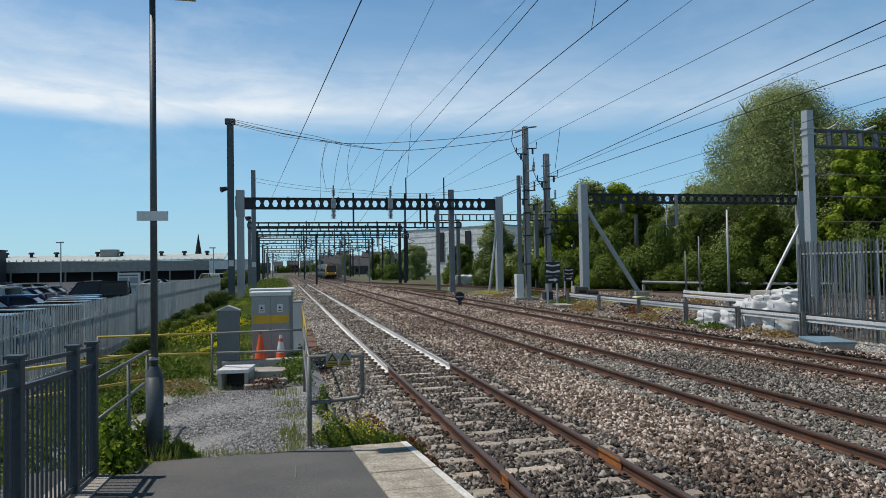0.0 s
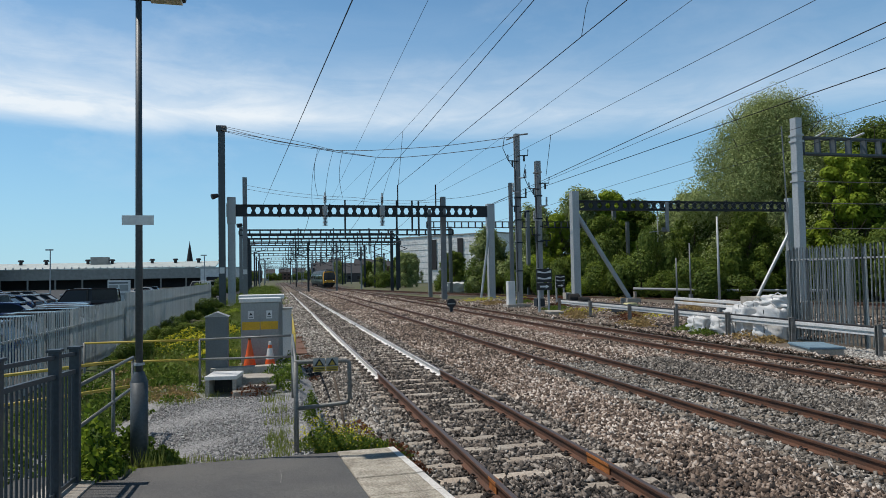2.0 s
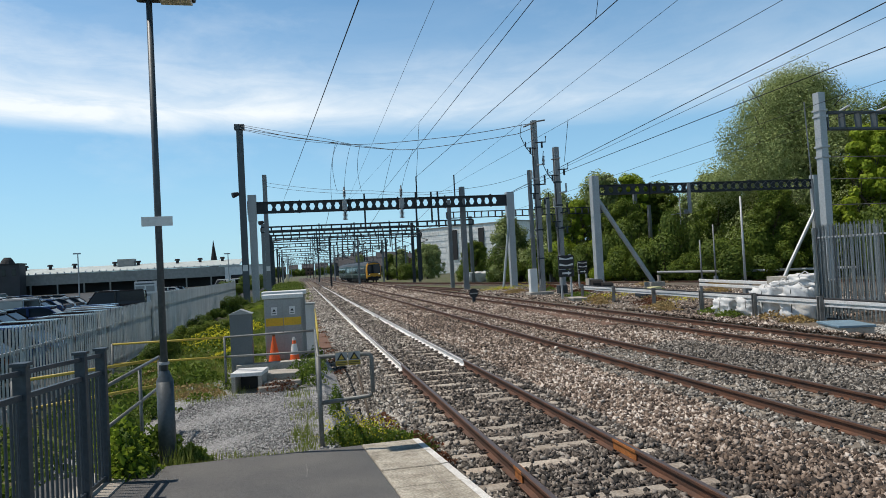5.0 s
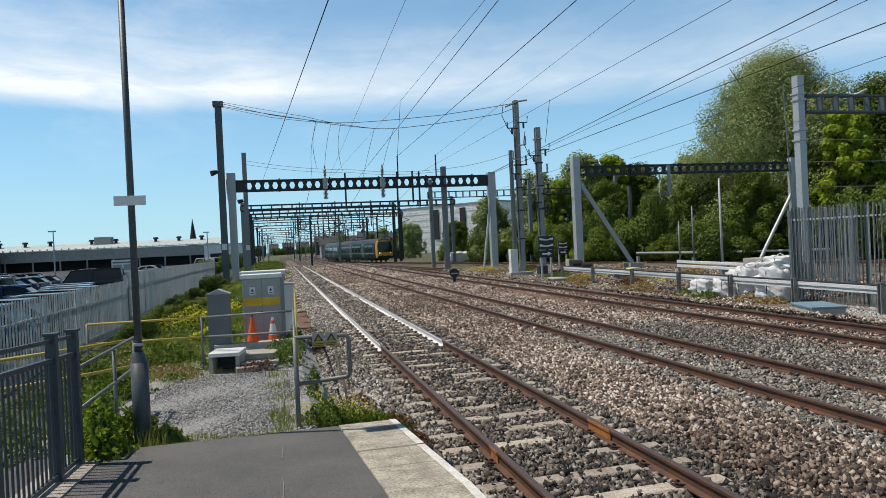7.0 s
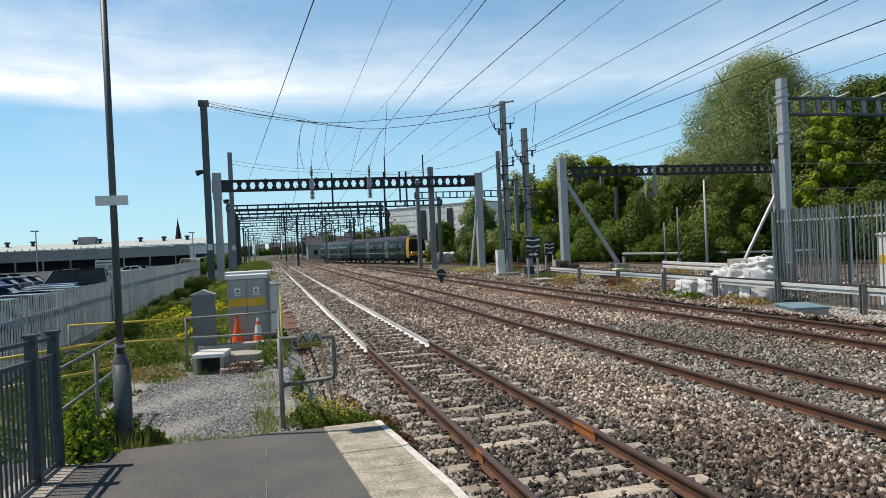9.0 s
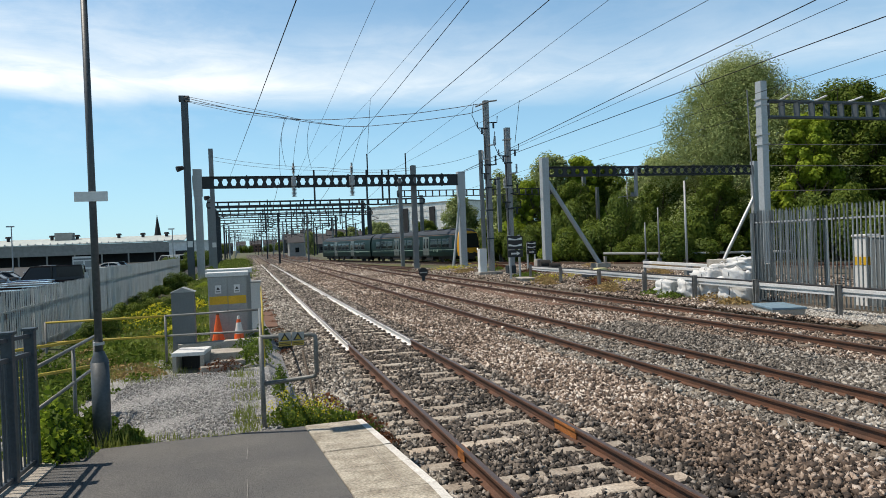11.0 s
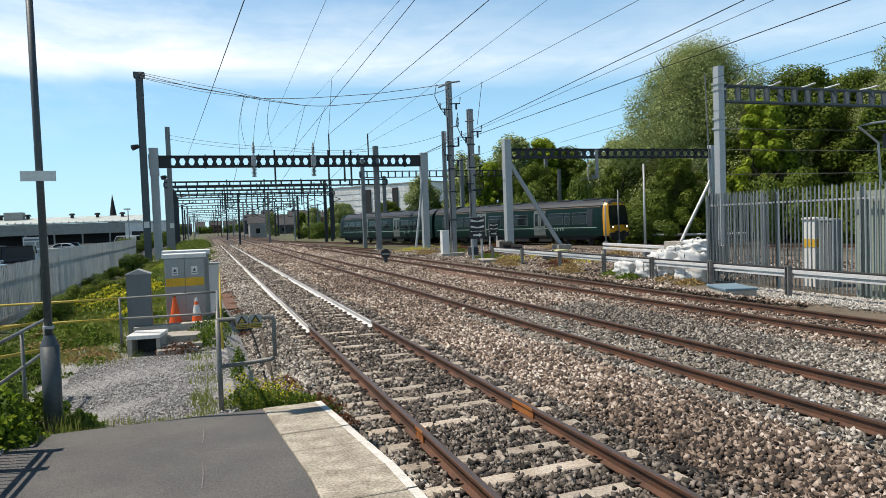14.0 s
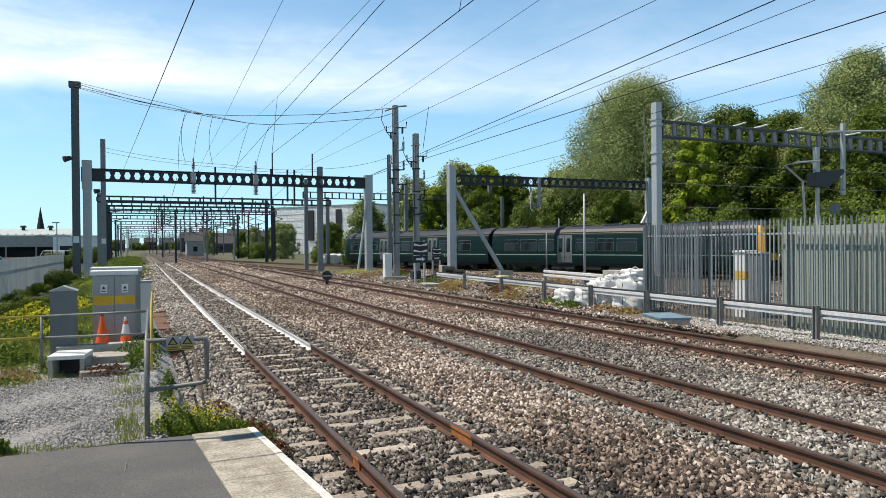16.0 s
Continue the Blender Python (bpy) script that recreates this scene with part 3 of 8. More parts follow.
def platform():
    pf = thing("platform", "station platform end with dark asphalt and pale edge slabs", "platform", kind="structure")
    bm = bmesh.new()
    ys = [-6, -2, 0, 2, 4, 5.2, 6, 7, 7.96]
    rows = []
    for y in ys:
        z = ramp_z(y)
        xr = edge_x(y) - 0.68
        rows.append([bm.verts.new(p) for p in ((-2.7, y, z - 0.5), (-2.7, y, z - 0.03), (-2.1, y, z - 0.006), (xr, y, z - 0.004), (xr, y, z - 0.6))])
    for a, b in zip(rows, rows[1:]):
        for i in range(4):
            bm.faces.new((a[i], a[i + 1], b[i + 1], b[i]))
    bm.faces.new(rows[0][::-1])
    bm.faces.new(rows[-1])
    part("asphalt_surface", bm, MAT_ASPHALT, pf)
    # edge slabs, one by one, with open joints
    cuts = [-3.4, -2.6, -1.8, -1.0, -0.2, 0.6, 1.4, 2.2, 3.0, 3.8, 4.55, 5.2, 5.95, 6.62, 7.3, 7.98]
    for y0, y1 in zip(cuts, cuts[1:]):
        bm = bmesh.new()
        dz = random.uniform(-0.004, 0.006)
        a0, a1 = y0 + 0.009, y1 - 0.009
        vs = []
        for z in (-0.09, 0.0):
            for y in (a0, a1):
                for k in (-0.67, 0.0):
                    vs.append(bm.verts.new((edge_x(y) + k, y, ramp_z(y) + z + dz)))
        for f in ((0, 2, 3, 1), (4, 5, 7, 6), (0, 1, 5, 4), (1, 3, 7, 5), (3, 2, 6, 7), (2, 0, 4, 6)):
            bm.faces.new([vs[i] for i in f])
        bmesh.ops.bevel(bm, geom=bm.edges[:], offset=0.008, segments=1, affect="EDGES")
        part("paving_slab", bm, MAT_SLAB, pf)
        bm = bmesh.new()
        box_v = []
        for y in (a0, a1):
            for k in (-0.085, -0.01):
                box_v.append(bm.verts.new((edge_x(y) + k, y, ramp_z(y) + dz + 0.004)))
        bm.faces.new((box_v[0], box_v[1], box_v[3], box_v[2]))
        part("edge_line", bm, MAT_LINE, pf, "worn white line along the platform edge")
    bm = bmesh.new()
    rows = []
    for y in (-6, 0, 5.2, 7.95):
        rows.append([bm.verts.new((edge_x(y) - 0.06, y, z)) for z in (ramp_z(y) - 0.09, -0.35)] + [bm.verts.new((edge_x(y) - 0.6, y, z)) for z in (-0.35, ramp_z(y) - 0.09)])
    for a, b in zip(rows, rows[1:]):
        for i in range(4):
            bm.faces.new((a[i], a[(i + 1) % 4], b[(i + 1) % 4], b[i]))
    bm.faces.new(rows[0])
    bm.faces.new(rows[-1])
    part("face_wall", bm, MAT_CONC, pf)
    for k in (-0.2, -0.235, -0.27):
        bm = bmesh.new()
        sweep(bm, [(-0.0022, 0.0), (0.0022, 0.0), (0.0022, 0.002), (-0.0022, 0.002)], [(edge_x(y) + k + 0.004 * math.sin(y * 9), y, ramp_z(y) + 0.004) for y in [5.2 + i * 0.15 for i in range(19)]])
        part("scored_line", bm, MAT_CONC, pf, "scored line along the edge slabs")
    # worn centre dashes
    for y0, y1 in ((5.3, 6.0), (6.7, 7.25)):
        bm = bmesh.new()
        v = [bm.verts.new((x, y, ramp_z(y) + 0.003)) for x, y in ((-0.046, y0), (-0.037, y0), (-0.03, (y0 + y1) / 2), (-0.036, y1), (-0.041, y1), (-0.038, (y0 + y1) / 2))]
        bm.faces.new(v)
        part("worn_dash", bm, MAT_DASH, pf, "short worn white dash")


platform()

# ---- tracks ----
RAIL = [(-0.07, -0.159), (0.07, -0.159), (0.07, -0.148), (0.012, -0.13), (0.01, -0.045), (0.034, -0.036), (0.036, -0.006), (0.027, -0.001), (-0.027, -0.001), (-0.036, -0.006), (-0.034, -0.036), (-0.01, -0.045), (-0.012, -0.13), (-0.07, -0.148)]
HEAD = [(-0.026, -0.004), (0.026, -0.004), (0.026, 0.0005), (-0.026, 0.0005)]


def sleeper_mesh(name, length=2.5):
    bm = bmesh.new()
    box(bm, -length / 2, length / 2, -0.13, 0.13, -0.36, -0.165)
    for v in bm.verts:
        if v.co.z > -0.2:
            v.co.y *= 0.82
            v.co.x *= 0.99
    bmesh.ops.bevel(bm, geom=[e for e in bm.edges if all(v.co.z > -0.2 for v in e.verts)], offset=0.015, segments=1, affect="EDGES")
    me = bpy.data.meshes.new(name)
    bm.to_mesh(me)
    bm.free()
    return me


def clip_mesh():
    bm = bmesh.new()
    pts = [(0.0, -0.05, -0.15), (0.05, -0.05, -0.12), (0.09, -0.01, -0.125), (0.07, 0.04, -0.13), (0.02, 0.05, -0.14), (0.0, 0.02, -0.15)]
    tube(bm, pts, 0.011, 5)
    box(bm, 0.02, 0.12, -0.06, 0.06, -0.17, -0.148)
    me = bpy.data.meshes.new("rail_clip")
    bm.to_mesh(me)
    bm.free()
    me.materials.append(MAT_IRON)
    return me


CLIP = clip_mesh()


def straight_track(x, label, smat, first, parts_to, clips_to, painted=None):
    tr = thing("railway_track", label, "railway track", group="railway tracks")
    xs = (x, x + 1.505)
    spans = [(-12, 330)] if painted is None else [(-12, painted[0]), painted, (painted[1], 330)]
    for k, cx in enumerate(xs):
        for a, b in spans:
            white = painted is not None and (a, b) == painted
            bm = sweep(bmesh.new(), RAIL, [(cx, a, 0), (cx, b, 0)])
            part("rail", bm, MAT_WHITERAIL if white else MAT_RUST, tr, "rail with white painted sides" if white else "rust brown steel rail")
        bm = sweep(bmesh.new(), HEAD, [(cx, -12, 0), (cx, 330, 0)])
        part("rail_head", bm, MAT_RAILTOP, tr, "dull worn running surface")
    me = sleeper_mesh("sleeper")
    me.materials.append(smat)
    y = first
    far = []
    cx = x + 0.7525
    while y < 200:
        if y < parts_to:
            share("sleeper", me, tr, pose(cx + random.uniform(-0.02, 0.02), y, random.uniform(-0.006, 0.014), 0, random.uniform(-0.6, 0.6), random.uniform(-3.0, 3.0)))
            if y < clips_to:
                for rx in xs:
                    share("rail_clip", CLIP, tr, pose(rx + 0.02, y, 0.0))
                    share("rail_clip", CLIP, tr, pose(rx - 0.02, y, 0.0, 0, 0, 180))
        else:
            far.append((cx, y))
        y += 0.65
    if far:
        n = len(far)
        c = CUBE[None] * np.array([1.25, 0.11, 0.09])
        c = np.repeat(c, n, 0) + np.array([(a, b, -0.318) for a, b in far])[:, None]
        q = (CUBE_Q[None] + 8 * np.arange(n)[:, None, None]).reshape(-1, 4)
        raw_mesh("far_sleeper_run", c.reshape(-1, 3), q, MAT_SLEEPER_B, tr)
    return tr


def tracks():
    t1 = straight_track(2.281, "main line track on pale concrete sleepers, rails partly painted white", MAT_SLEEPER, -1.2, 60, 24, (16.0, 112.0))
    straight_track(6.868, "rusty main line track with stained concrete sleepers", MAT_SLEEPER_B, 0.0, 60, 20)
    straight_track(11.549, "rusty main line track sunk in brown ballast", MAT_SLEEPER_B, 0.6, 60, 18)
    # fresh rust where the rails were welded
    for x, y, ln in ((2.281, 7.3, 0.13), (3.786, 7.75, 0.3)):
        bm = bmesh.new()
        for side in (-1, 1):
            box(bm, x + side * 0.014 - 0.012, x + side * 0.014 + 0.02 * side + 0.012, y - ln, y + ln, -0.13, -0.037, 0.006)
            box(bm, x + side * 0.034 - 0.006, x + side * 0.034 + 0.006, y - ln, y + ln, -0.037, -0.003, 0.002)
        part("weld_collar", bm, MAT_ORANGE_RUST, t1, "orange rusted weld on the rail")
    # the branch
    tr = thing("railway_track", "branch track curving away behind the masts", "railway track", group="railway tracks")
    line = [branch(s) for s in range(-60, 232, 4)]
    for k in (-0.7525, 0.7525):
        prof = [(a + k, b - 0.006) for a, b in RAIL]
        part("rail", sweep(bmesh.new(), prof, line), MAT_RUST, tr, "rust brown steel rail")
        part("rail_head", sweep(bmesh.new(), [(a + k, b - 0.006) for a, b in HEAD], line), MAT_RAILTOP, tr, "dull worn running surface")
    me = sleeper_mesh("sleeper")
    me.materials.append(MAT_SLEEPER_B)
    s = 60.0
    while s < 225:
        p, q = branch(s), branch(s + 0.5)
        share("sleeper", me, tr, pose(p.x, p.y, -0.012, 0, 0, -math.degrees(math.atan2(q.x - p.x, p.y - q.y)) * -1))
        s += 0.75
    # a crossover between the middle and the far line, and a siding that leaves to the far side
    for pts, lab in (([(7.62 + 4.68 * (k * k * (3 - 2 * k)), 66 + 54 * k, 0) for k in (i / 20 for i in range(21))], "crossover track between two main lines"),
                     ([(12.3 + 9.5 * (k ** 1.8), 100 - 70 * k, 0) for k in (i / 20 for i in range(21))], "rusty siding leaving the main line"),):
        tr = thing("railway_track", lab, "railway track", group="railway tracks")
        for k in (-0.7525, 0.7525):
            prof = [(a + k, b - 0.01) for a, b in RAIL]
            part("rail", sweep(bmesh.new(), prof, pts), MAT_RUST, tr, "rust brown steel rail")
            part("rail_head", sweep(bmesh.new(), [(a + k, b - 0.01) for a, b in HEAD], pts), MAT_RAILTOP, tr, "dull worn running surface")


tracks()


# ---- overhead line: masts, gantries, wires ----
def h_column(bm, x, y, z0, z1, w=0.3, d=0.3, tf=0.03):
    """An H-section column in one piece."""
    a, b, c = w / 2, d / 2, tf / 2
    ring = [(-a, -b), (a, -b), (a, -b + tf), (c, -b + tf), (c, b - tf), (a, b - tf), (a, b), (-a, b), (-a, b - tf), (-c, b - tf), (-c, -b + tf), (-a, -b + tf)]
    lo = [bm.verts.new((x + u, y + v, z0)) for u, v in ring]
    hi = [bm.verts.new((x + u, y + v, z1)) for u, v in ring]
    for i in range(12):
        bm.faces.new((lo[i], lo[(i + 1) % 12], hi[(i + 1) % 12], hi[i]))
    bm.faces.new(lo[::-1])
    bm.faces.new(hi)
    return bm


def hex_beam(bm, x0, x1, y, z0, z1, n, th=0.1, holes=None):
    """A deep plate beam with a row of six-sided holes and flanges."""
    h, w = z1 - z0, (x1 - x0) / n
    for i in range(n):
        a = x0 + i * w
        for yy in (y - th / 2, y + th / 2):
            P = lambda u, v: bm.verts.new((a + u * w, yy, z0 + v * h))
            A, B, C, D = P(0, 0), P(1, 0), P(1, 1), P(0, 1)
            if holes is not None and i not in holes:
                bm.faces.new((A, B, C, D))
                continue
            Lh, Rh, bl, br, tl, tr = P(0.17, 0.5), P(0.83, 0.5), P(0.33, 0.2), P(0.67, 0.2), P(0.33, 0.8), P(0.67, 0.8)
            bm.faces.new((A, B, br, bl))
            bm.faces.new((D, tl, tr, C))
            bm.faces.new((A, bl, Lh, tl, D))
            bm.faces.new((B, C, tr, Rh, br))
    for z in (z0, z1):
        box(bm, x0, x1, y - 0.16, y + 0.16, z - 0.03, z + 0.03)
    for i in range(0, n + 1, 6):
        box(bm, x0 + i * w - 0.05, x0 + i * w + 0.05, y - 0.15, y + 0.15, z0 - 0.08, z1 + 0.12)
    return bm


def frame_beam(bm, x0, x1, y, z0, z1, step=1.0, w=0.3, c=0.08):
    """A ladder beam: two chords a side and upright bars between them."""
    for yy in (y - w / 2, y + w / 2):
        box(bm, x0, x1, yy - c / 2, yy + c / 2, z0, z0 + c)
        box(bm, x0, x1, yy - c / 2, yy + c / 2, z1 - c, z1)
    n = int((x1 - x0) / step)
    for i in range(n + 1):
        x = x0 + (x1 - x0) * i / n
        box(bm, x - c / 2, x + c / 2, y - w / 2, y + w / 2, z0 + c, z1 - c)
    return bm


def insulator(bm, x, y, z0, z1, r=0.1):
    n = 7
    for i in range(n):
        z = z0 + (z1 - z0) * (i + 0.5) / n
        tube(bm, [(x, y, z - 0.03), (x, y, z + 0.03)], r, 8, r * 0.6)
    tube(bm, [(x, y, z0), (x, y, z1)], r * 0.4, 6)


def footing(th, x, y, z, w=0.55):
    part("concrete_base", box(bmesh.new(), x - w, x + w, y - w, y + w, GZ, z, 0.03), MAT_CONC, th)


def main_gantry():
    g = thing("overhead_gantry", "steel portal gantry with a dark beam of round holes", "gantry", group="overhead gantries")
    y = 60.0
    for x, zt in ((-3.55, 9.15), (19.4, 8.75)):
        bm = bmesh.new()
        box(bm, x - 0.3, x + 0.3, y - 0.3, y + 0.3, GZ, zt - 2.2, 0.03)
        box(bm, x - 0.35, x + 0.35, y - 0.33, y + 0.33, zt - 2.25, zt, 0.02)
        part("leg", bm, MAT_GANTRY, g, "pale galvanised leg")
        footing(g, x, y, 0.0, 0.6)
    part("beam", hex_beam(bmesh.new(), -3.9, 19.7, y - 0.1, 7.55, 8.5, 33, 0.1, range(2, 31)), MAT_BEAM, g, "dark plate beam with a row of holes")
    part("brace", tube(bmesh.new(), [(19.15, y - 0.3, 6.1), (18.15, y - 0.6, GZ)], 0.12, 8), MAT_GANTRY, g, "slanting pale brace")
    for x in (4.25, 9.25):
        bm = bmesh.new()
        tube(bm, [(x, y - 0.45, 6.9), (x, y - 0.45, 9.6)], 0.07, 8)
        insulator(bm, x, y - 0.45, 8.7, 9.3, 0.16)
        insulator(bm, x, y - 0.45, 6.7, 7.5, 0.24)
        box(bm, x - 0.2, x + 0.2, y - 0.6, y - 0.1, 7.6, 8.4)
        part("insulator", bm, MAT_INS, g, "grey insulator string")
    for x, z in ((10.74, 10.42), (14.24, 10.48)):
        part("wire_post", box(bmesh.new(), x - 0.05, x + 0.05, y - 0.05, y + 0.05, 8.4, z), MAT_BEAM, g)
    for x, z in ((6.0, 5.9), (10.6, 5.9), (12.0, 6.2), (12.6, 5.8)):
        part("drop_post", box(bmesh.new(), x - 0.07, x + 0.07, y - 0.2, y - 0.06, z, 9.0), MAT_BEAM, g)
    return g


main_gantry()


def far_gantries():
    rng = random.Random(4)
    for y, x0, x1, z in ((91, -4.4, 24, 7.7), (104, -4.5, 18, 8.0), (116, -4.6, 21, 7.9), (131, -4.8, 24, 8.2), (152, -5.2, 20, 8.0), (190, -5.4, 24, 8.1), (235, -6, 24, 8.1), (290, -6.5, 26, 8.1), (360, -7, 28, 8.0), (450, -8, 30, 8.0)):
        g = thing("overhead_gantry", "far steel portal gantry with an open ladder beam", "gantry", group="overhead gantries")
        part("beam", frame_beam(bmesh.new(), x0, x1, y, z, z + 0.85, 1.25, 0.4, 0.17), MAT_BEAM, g)
        for x in (x0 + 0.2, x1 - 0.4):
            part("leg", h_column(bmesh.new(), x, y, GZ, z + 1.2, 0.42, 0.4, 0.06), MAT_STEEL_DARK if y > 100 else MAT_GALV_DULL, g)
        for x in ((3.0, 7.6, 12.3, 16.0) if y < 140 else (3.0, 12.3)):
            bm = bmesh.new()
            box(bm, x - 0.07, x + 0.07, y - 0.3, y - 0.2, 5.2, z + 1.0)
            tube(bm, [(x, y - 0.3, 5.4), (x + 1.5, y - 0.3, 5.9)], 0.04, 5)
            tube(bm, [(x, y - 0.3, 6.4), (x + 1.5, y - 0.3, 5.9)], 0.04, 5)
            part("drop_arm", bm, MAT_STEEL_DARK, g)
    # a beam that reaches over the sidings, behind the masts
    g = thing("overhead_gantry", "ladder beam gantry over the sidings behind the masts", "gantry", group="overhead gantries")
    part("beam", frame_beam(bmesh.new(), 16.5, 40.0, 74.0, 7.5, 8.25, 0.8), MAT_BEAM, g)
    for x in (16.8, 28.5, 39.5):
        part("leg", box(bmesh.new(), x - 0.2, x + 0.2, 73.8, 74.2, GZ, 9.6, 0.02), MAT_GALV_DULL, g)


def tall_posts():
    for x, y, z, w, m, lab in ((-4.25, 59.0, 15.0, 0.52, MAT_COLUMN, "tall dark grey steel mast beside the gantry"),
                               (-3.05, 75.0, 13.0, 0.45, MAT_GALV_DULL, "grey steel mast beyond the gantry"),
                               (15.4, 62.0, 9.6, 0.45, MAT_GALV_DULL, "grey steel mast between the tracks"),
                               (18.6, 75.0, 8.1, 0.4, MAT_GALV_DULL, "short dark steel mast"),
                               (23.6, 66.0, 11.6, 0.34, MAT_GALV_DULL, "slim steel mast before the trees"),
                               (36.8, 66.0, 7.6, 0.3, MAT_GALV_DULL, "slim dark steel mast beside the hedge")):
        p = thing("line_mast", lab, "mast", group="line masts")
        bm = bmesh.new()
        h_column(bm, x, y, GZ, z, w, w, 0.06)
        part("column", bm, m, p)
        if x < -4:
            part("cap", box(bmesh.new(), x - w * 0.8, x + w * 0.8, y - 0.3, y + 0.3, z - 0.45, z, 0.05), m, p)
        footing(p, x, y, 0.0, w)
        if x < 0:
            bm = bmesh.new()
            tube(bm, [(x - 0.3, y - 0.3, z * 0.61), (x - 0.75, y - 0.5, z * 0.6)], 0.16, 8, 0.24)
            part("floodlight", bm, MAT_BLACK, p, "small black floodlight")
            part("plate", box(bmesh.new(), x - 0.2, x + 0.2, y - w / 2 - 0.03, y - w / 2 - 0.005, 2.7, 3.2), MAT_WHITE, p)


def equipment_masts():
    for x, y, z, lab in ((16.75, 45.4, 12.2, "tall grey mast with cross arms and switch gear"), (17.85, 44.3, 10.1, "grey mast with switch gear and a sign board before it")):
        p = thing("line_mast", lab, "mast", group="line masts")
        bm = bmesh.new()
        h_column(bm, x, y, 0.0, z, 0.36, 0.34, 0.06)
        part("column", bm, MAT_MAST, p)
        part("cable_duct", box(bmesh.new(), x - 0.08, x + 0.08, y - 0.2, y - 0.172, 0.0, z - 0.5), MAT_MAST, p)
        footing(p, x, y, 0.05, 0.5)
        bm = bmesh.new()
        if z > 11:
            tube(bm, [(x - 0.85, y - 0.28, z - 0.5), (x + 0.1, y - 0.28, z - 0.12), (x + 0.75, y - 0.28, z - 0.02)], 0.06, 6)
        else:
            tube(bm, [(x - 0.45, y - 0.28, z - 0.9), (x + 0.2, y - 0.28, z - 0.8)], 0.05, 6)
        part("cross_arm", bm, MAT_GALV_DULL, p)
        for i, (dx, dz) in enumerate(((-0.45, 4.2), (0.5, 4.6), (0.5, 3.2))):
            bm = bmesh.new()
            zz = z - dz
            tube(bm, [(x, y - 0.28, zz), (x + dx, y - 0.3, zz + 0.05)], 0.05, 6)
            insulator(bm, x + dx, y - 0.3, zz, zz + 0.65, 0.09)
            part("switch_arm", bm, MAT_STEEL_DARK if i % 2 else MAT_INS, p)
        for dx, dz in ((-0.75, 2.0), (0.7, 1.6), (0.7, 5.6), (-0.6, 5.2)):
            bm = bmesh.new()
            zz = z - dz
            tube(bm, [(x, y - 0.25, zz), (x + dx, y - 0.3, zz + 0.02), (x + dx * 1.05, y - 0.3, zz + 0.45)], 0.045, 6)
            tube(bm, [(x + dx * 0.6, y - 0.3, zz + 0.05), (x + dx * 0.6, y - 0.3, zz - 0.4)], 0.07, 6)
            part("switch_arm", bm, MAT_STEEL_DARK, p)
        for zz in (2.4, 4.4, 6.0, 7.6):
            part("clamp_band", box(bmesh.new(), x - 0.23, x + 0.23, y - 0.24, y + 0.2, zz, zz + 0.09), MAT_STEEL_DARK, p)
        bm = tube(bmesh.new(), [(x - 1.0, y - 0.28, z - 0.3), (x - 1.15, y - 0.3, z - 1.1), (x - 0.8, y - 0.3, z - 1.9), (x - 0.25, y - 0.3, z - 2.6), (x - 0.2, y - 0.24, 1.0)], 0.025, 5)
        part("feeder_cable", bm, MAT_WIRE, p)
    c = thing("trackside_cabinet", "small white equipment cabinet at the foot of a mast", "cabinet")
    part("body", box(bmesh.new(), 15.45, 15.95, 44.1, 44.6, 0.15, 1.75, 0.02), MAT_WHITE, c)
    part("plinth", box(bmesh.new(), 15.3, 17.0, 43.9, 44.9, GZ, 0.15, 0.02), MAT_CONC, c)
    c = thing("point_machine", "dark cable drum box beside the mast foot", "equipment box")
    part("body", box(bmesh.new(), 17.1, 17.7, 43.1, 43.7, 0.0, 0.55, 0.06), MAT_STEEL_DARK, c)
    part("base", box(bmesh.new(), 17.0, 17.8, 43.0, 43.8, GZ, 0.0), MAT_CONC, c)


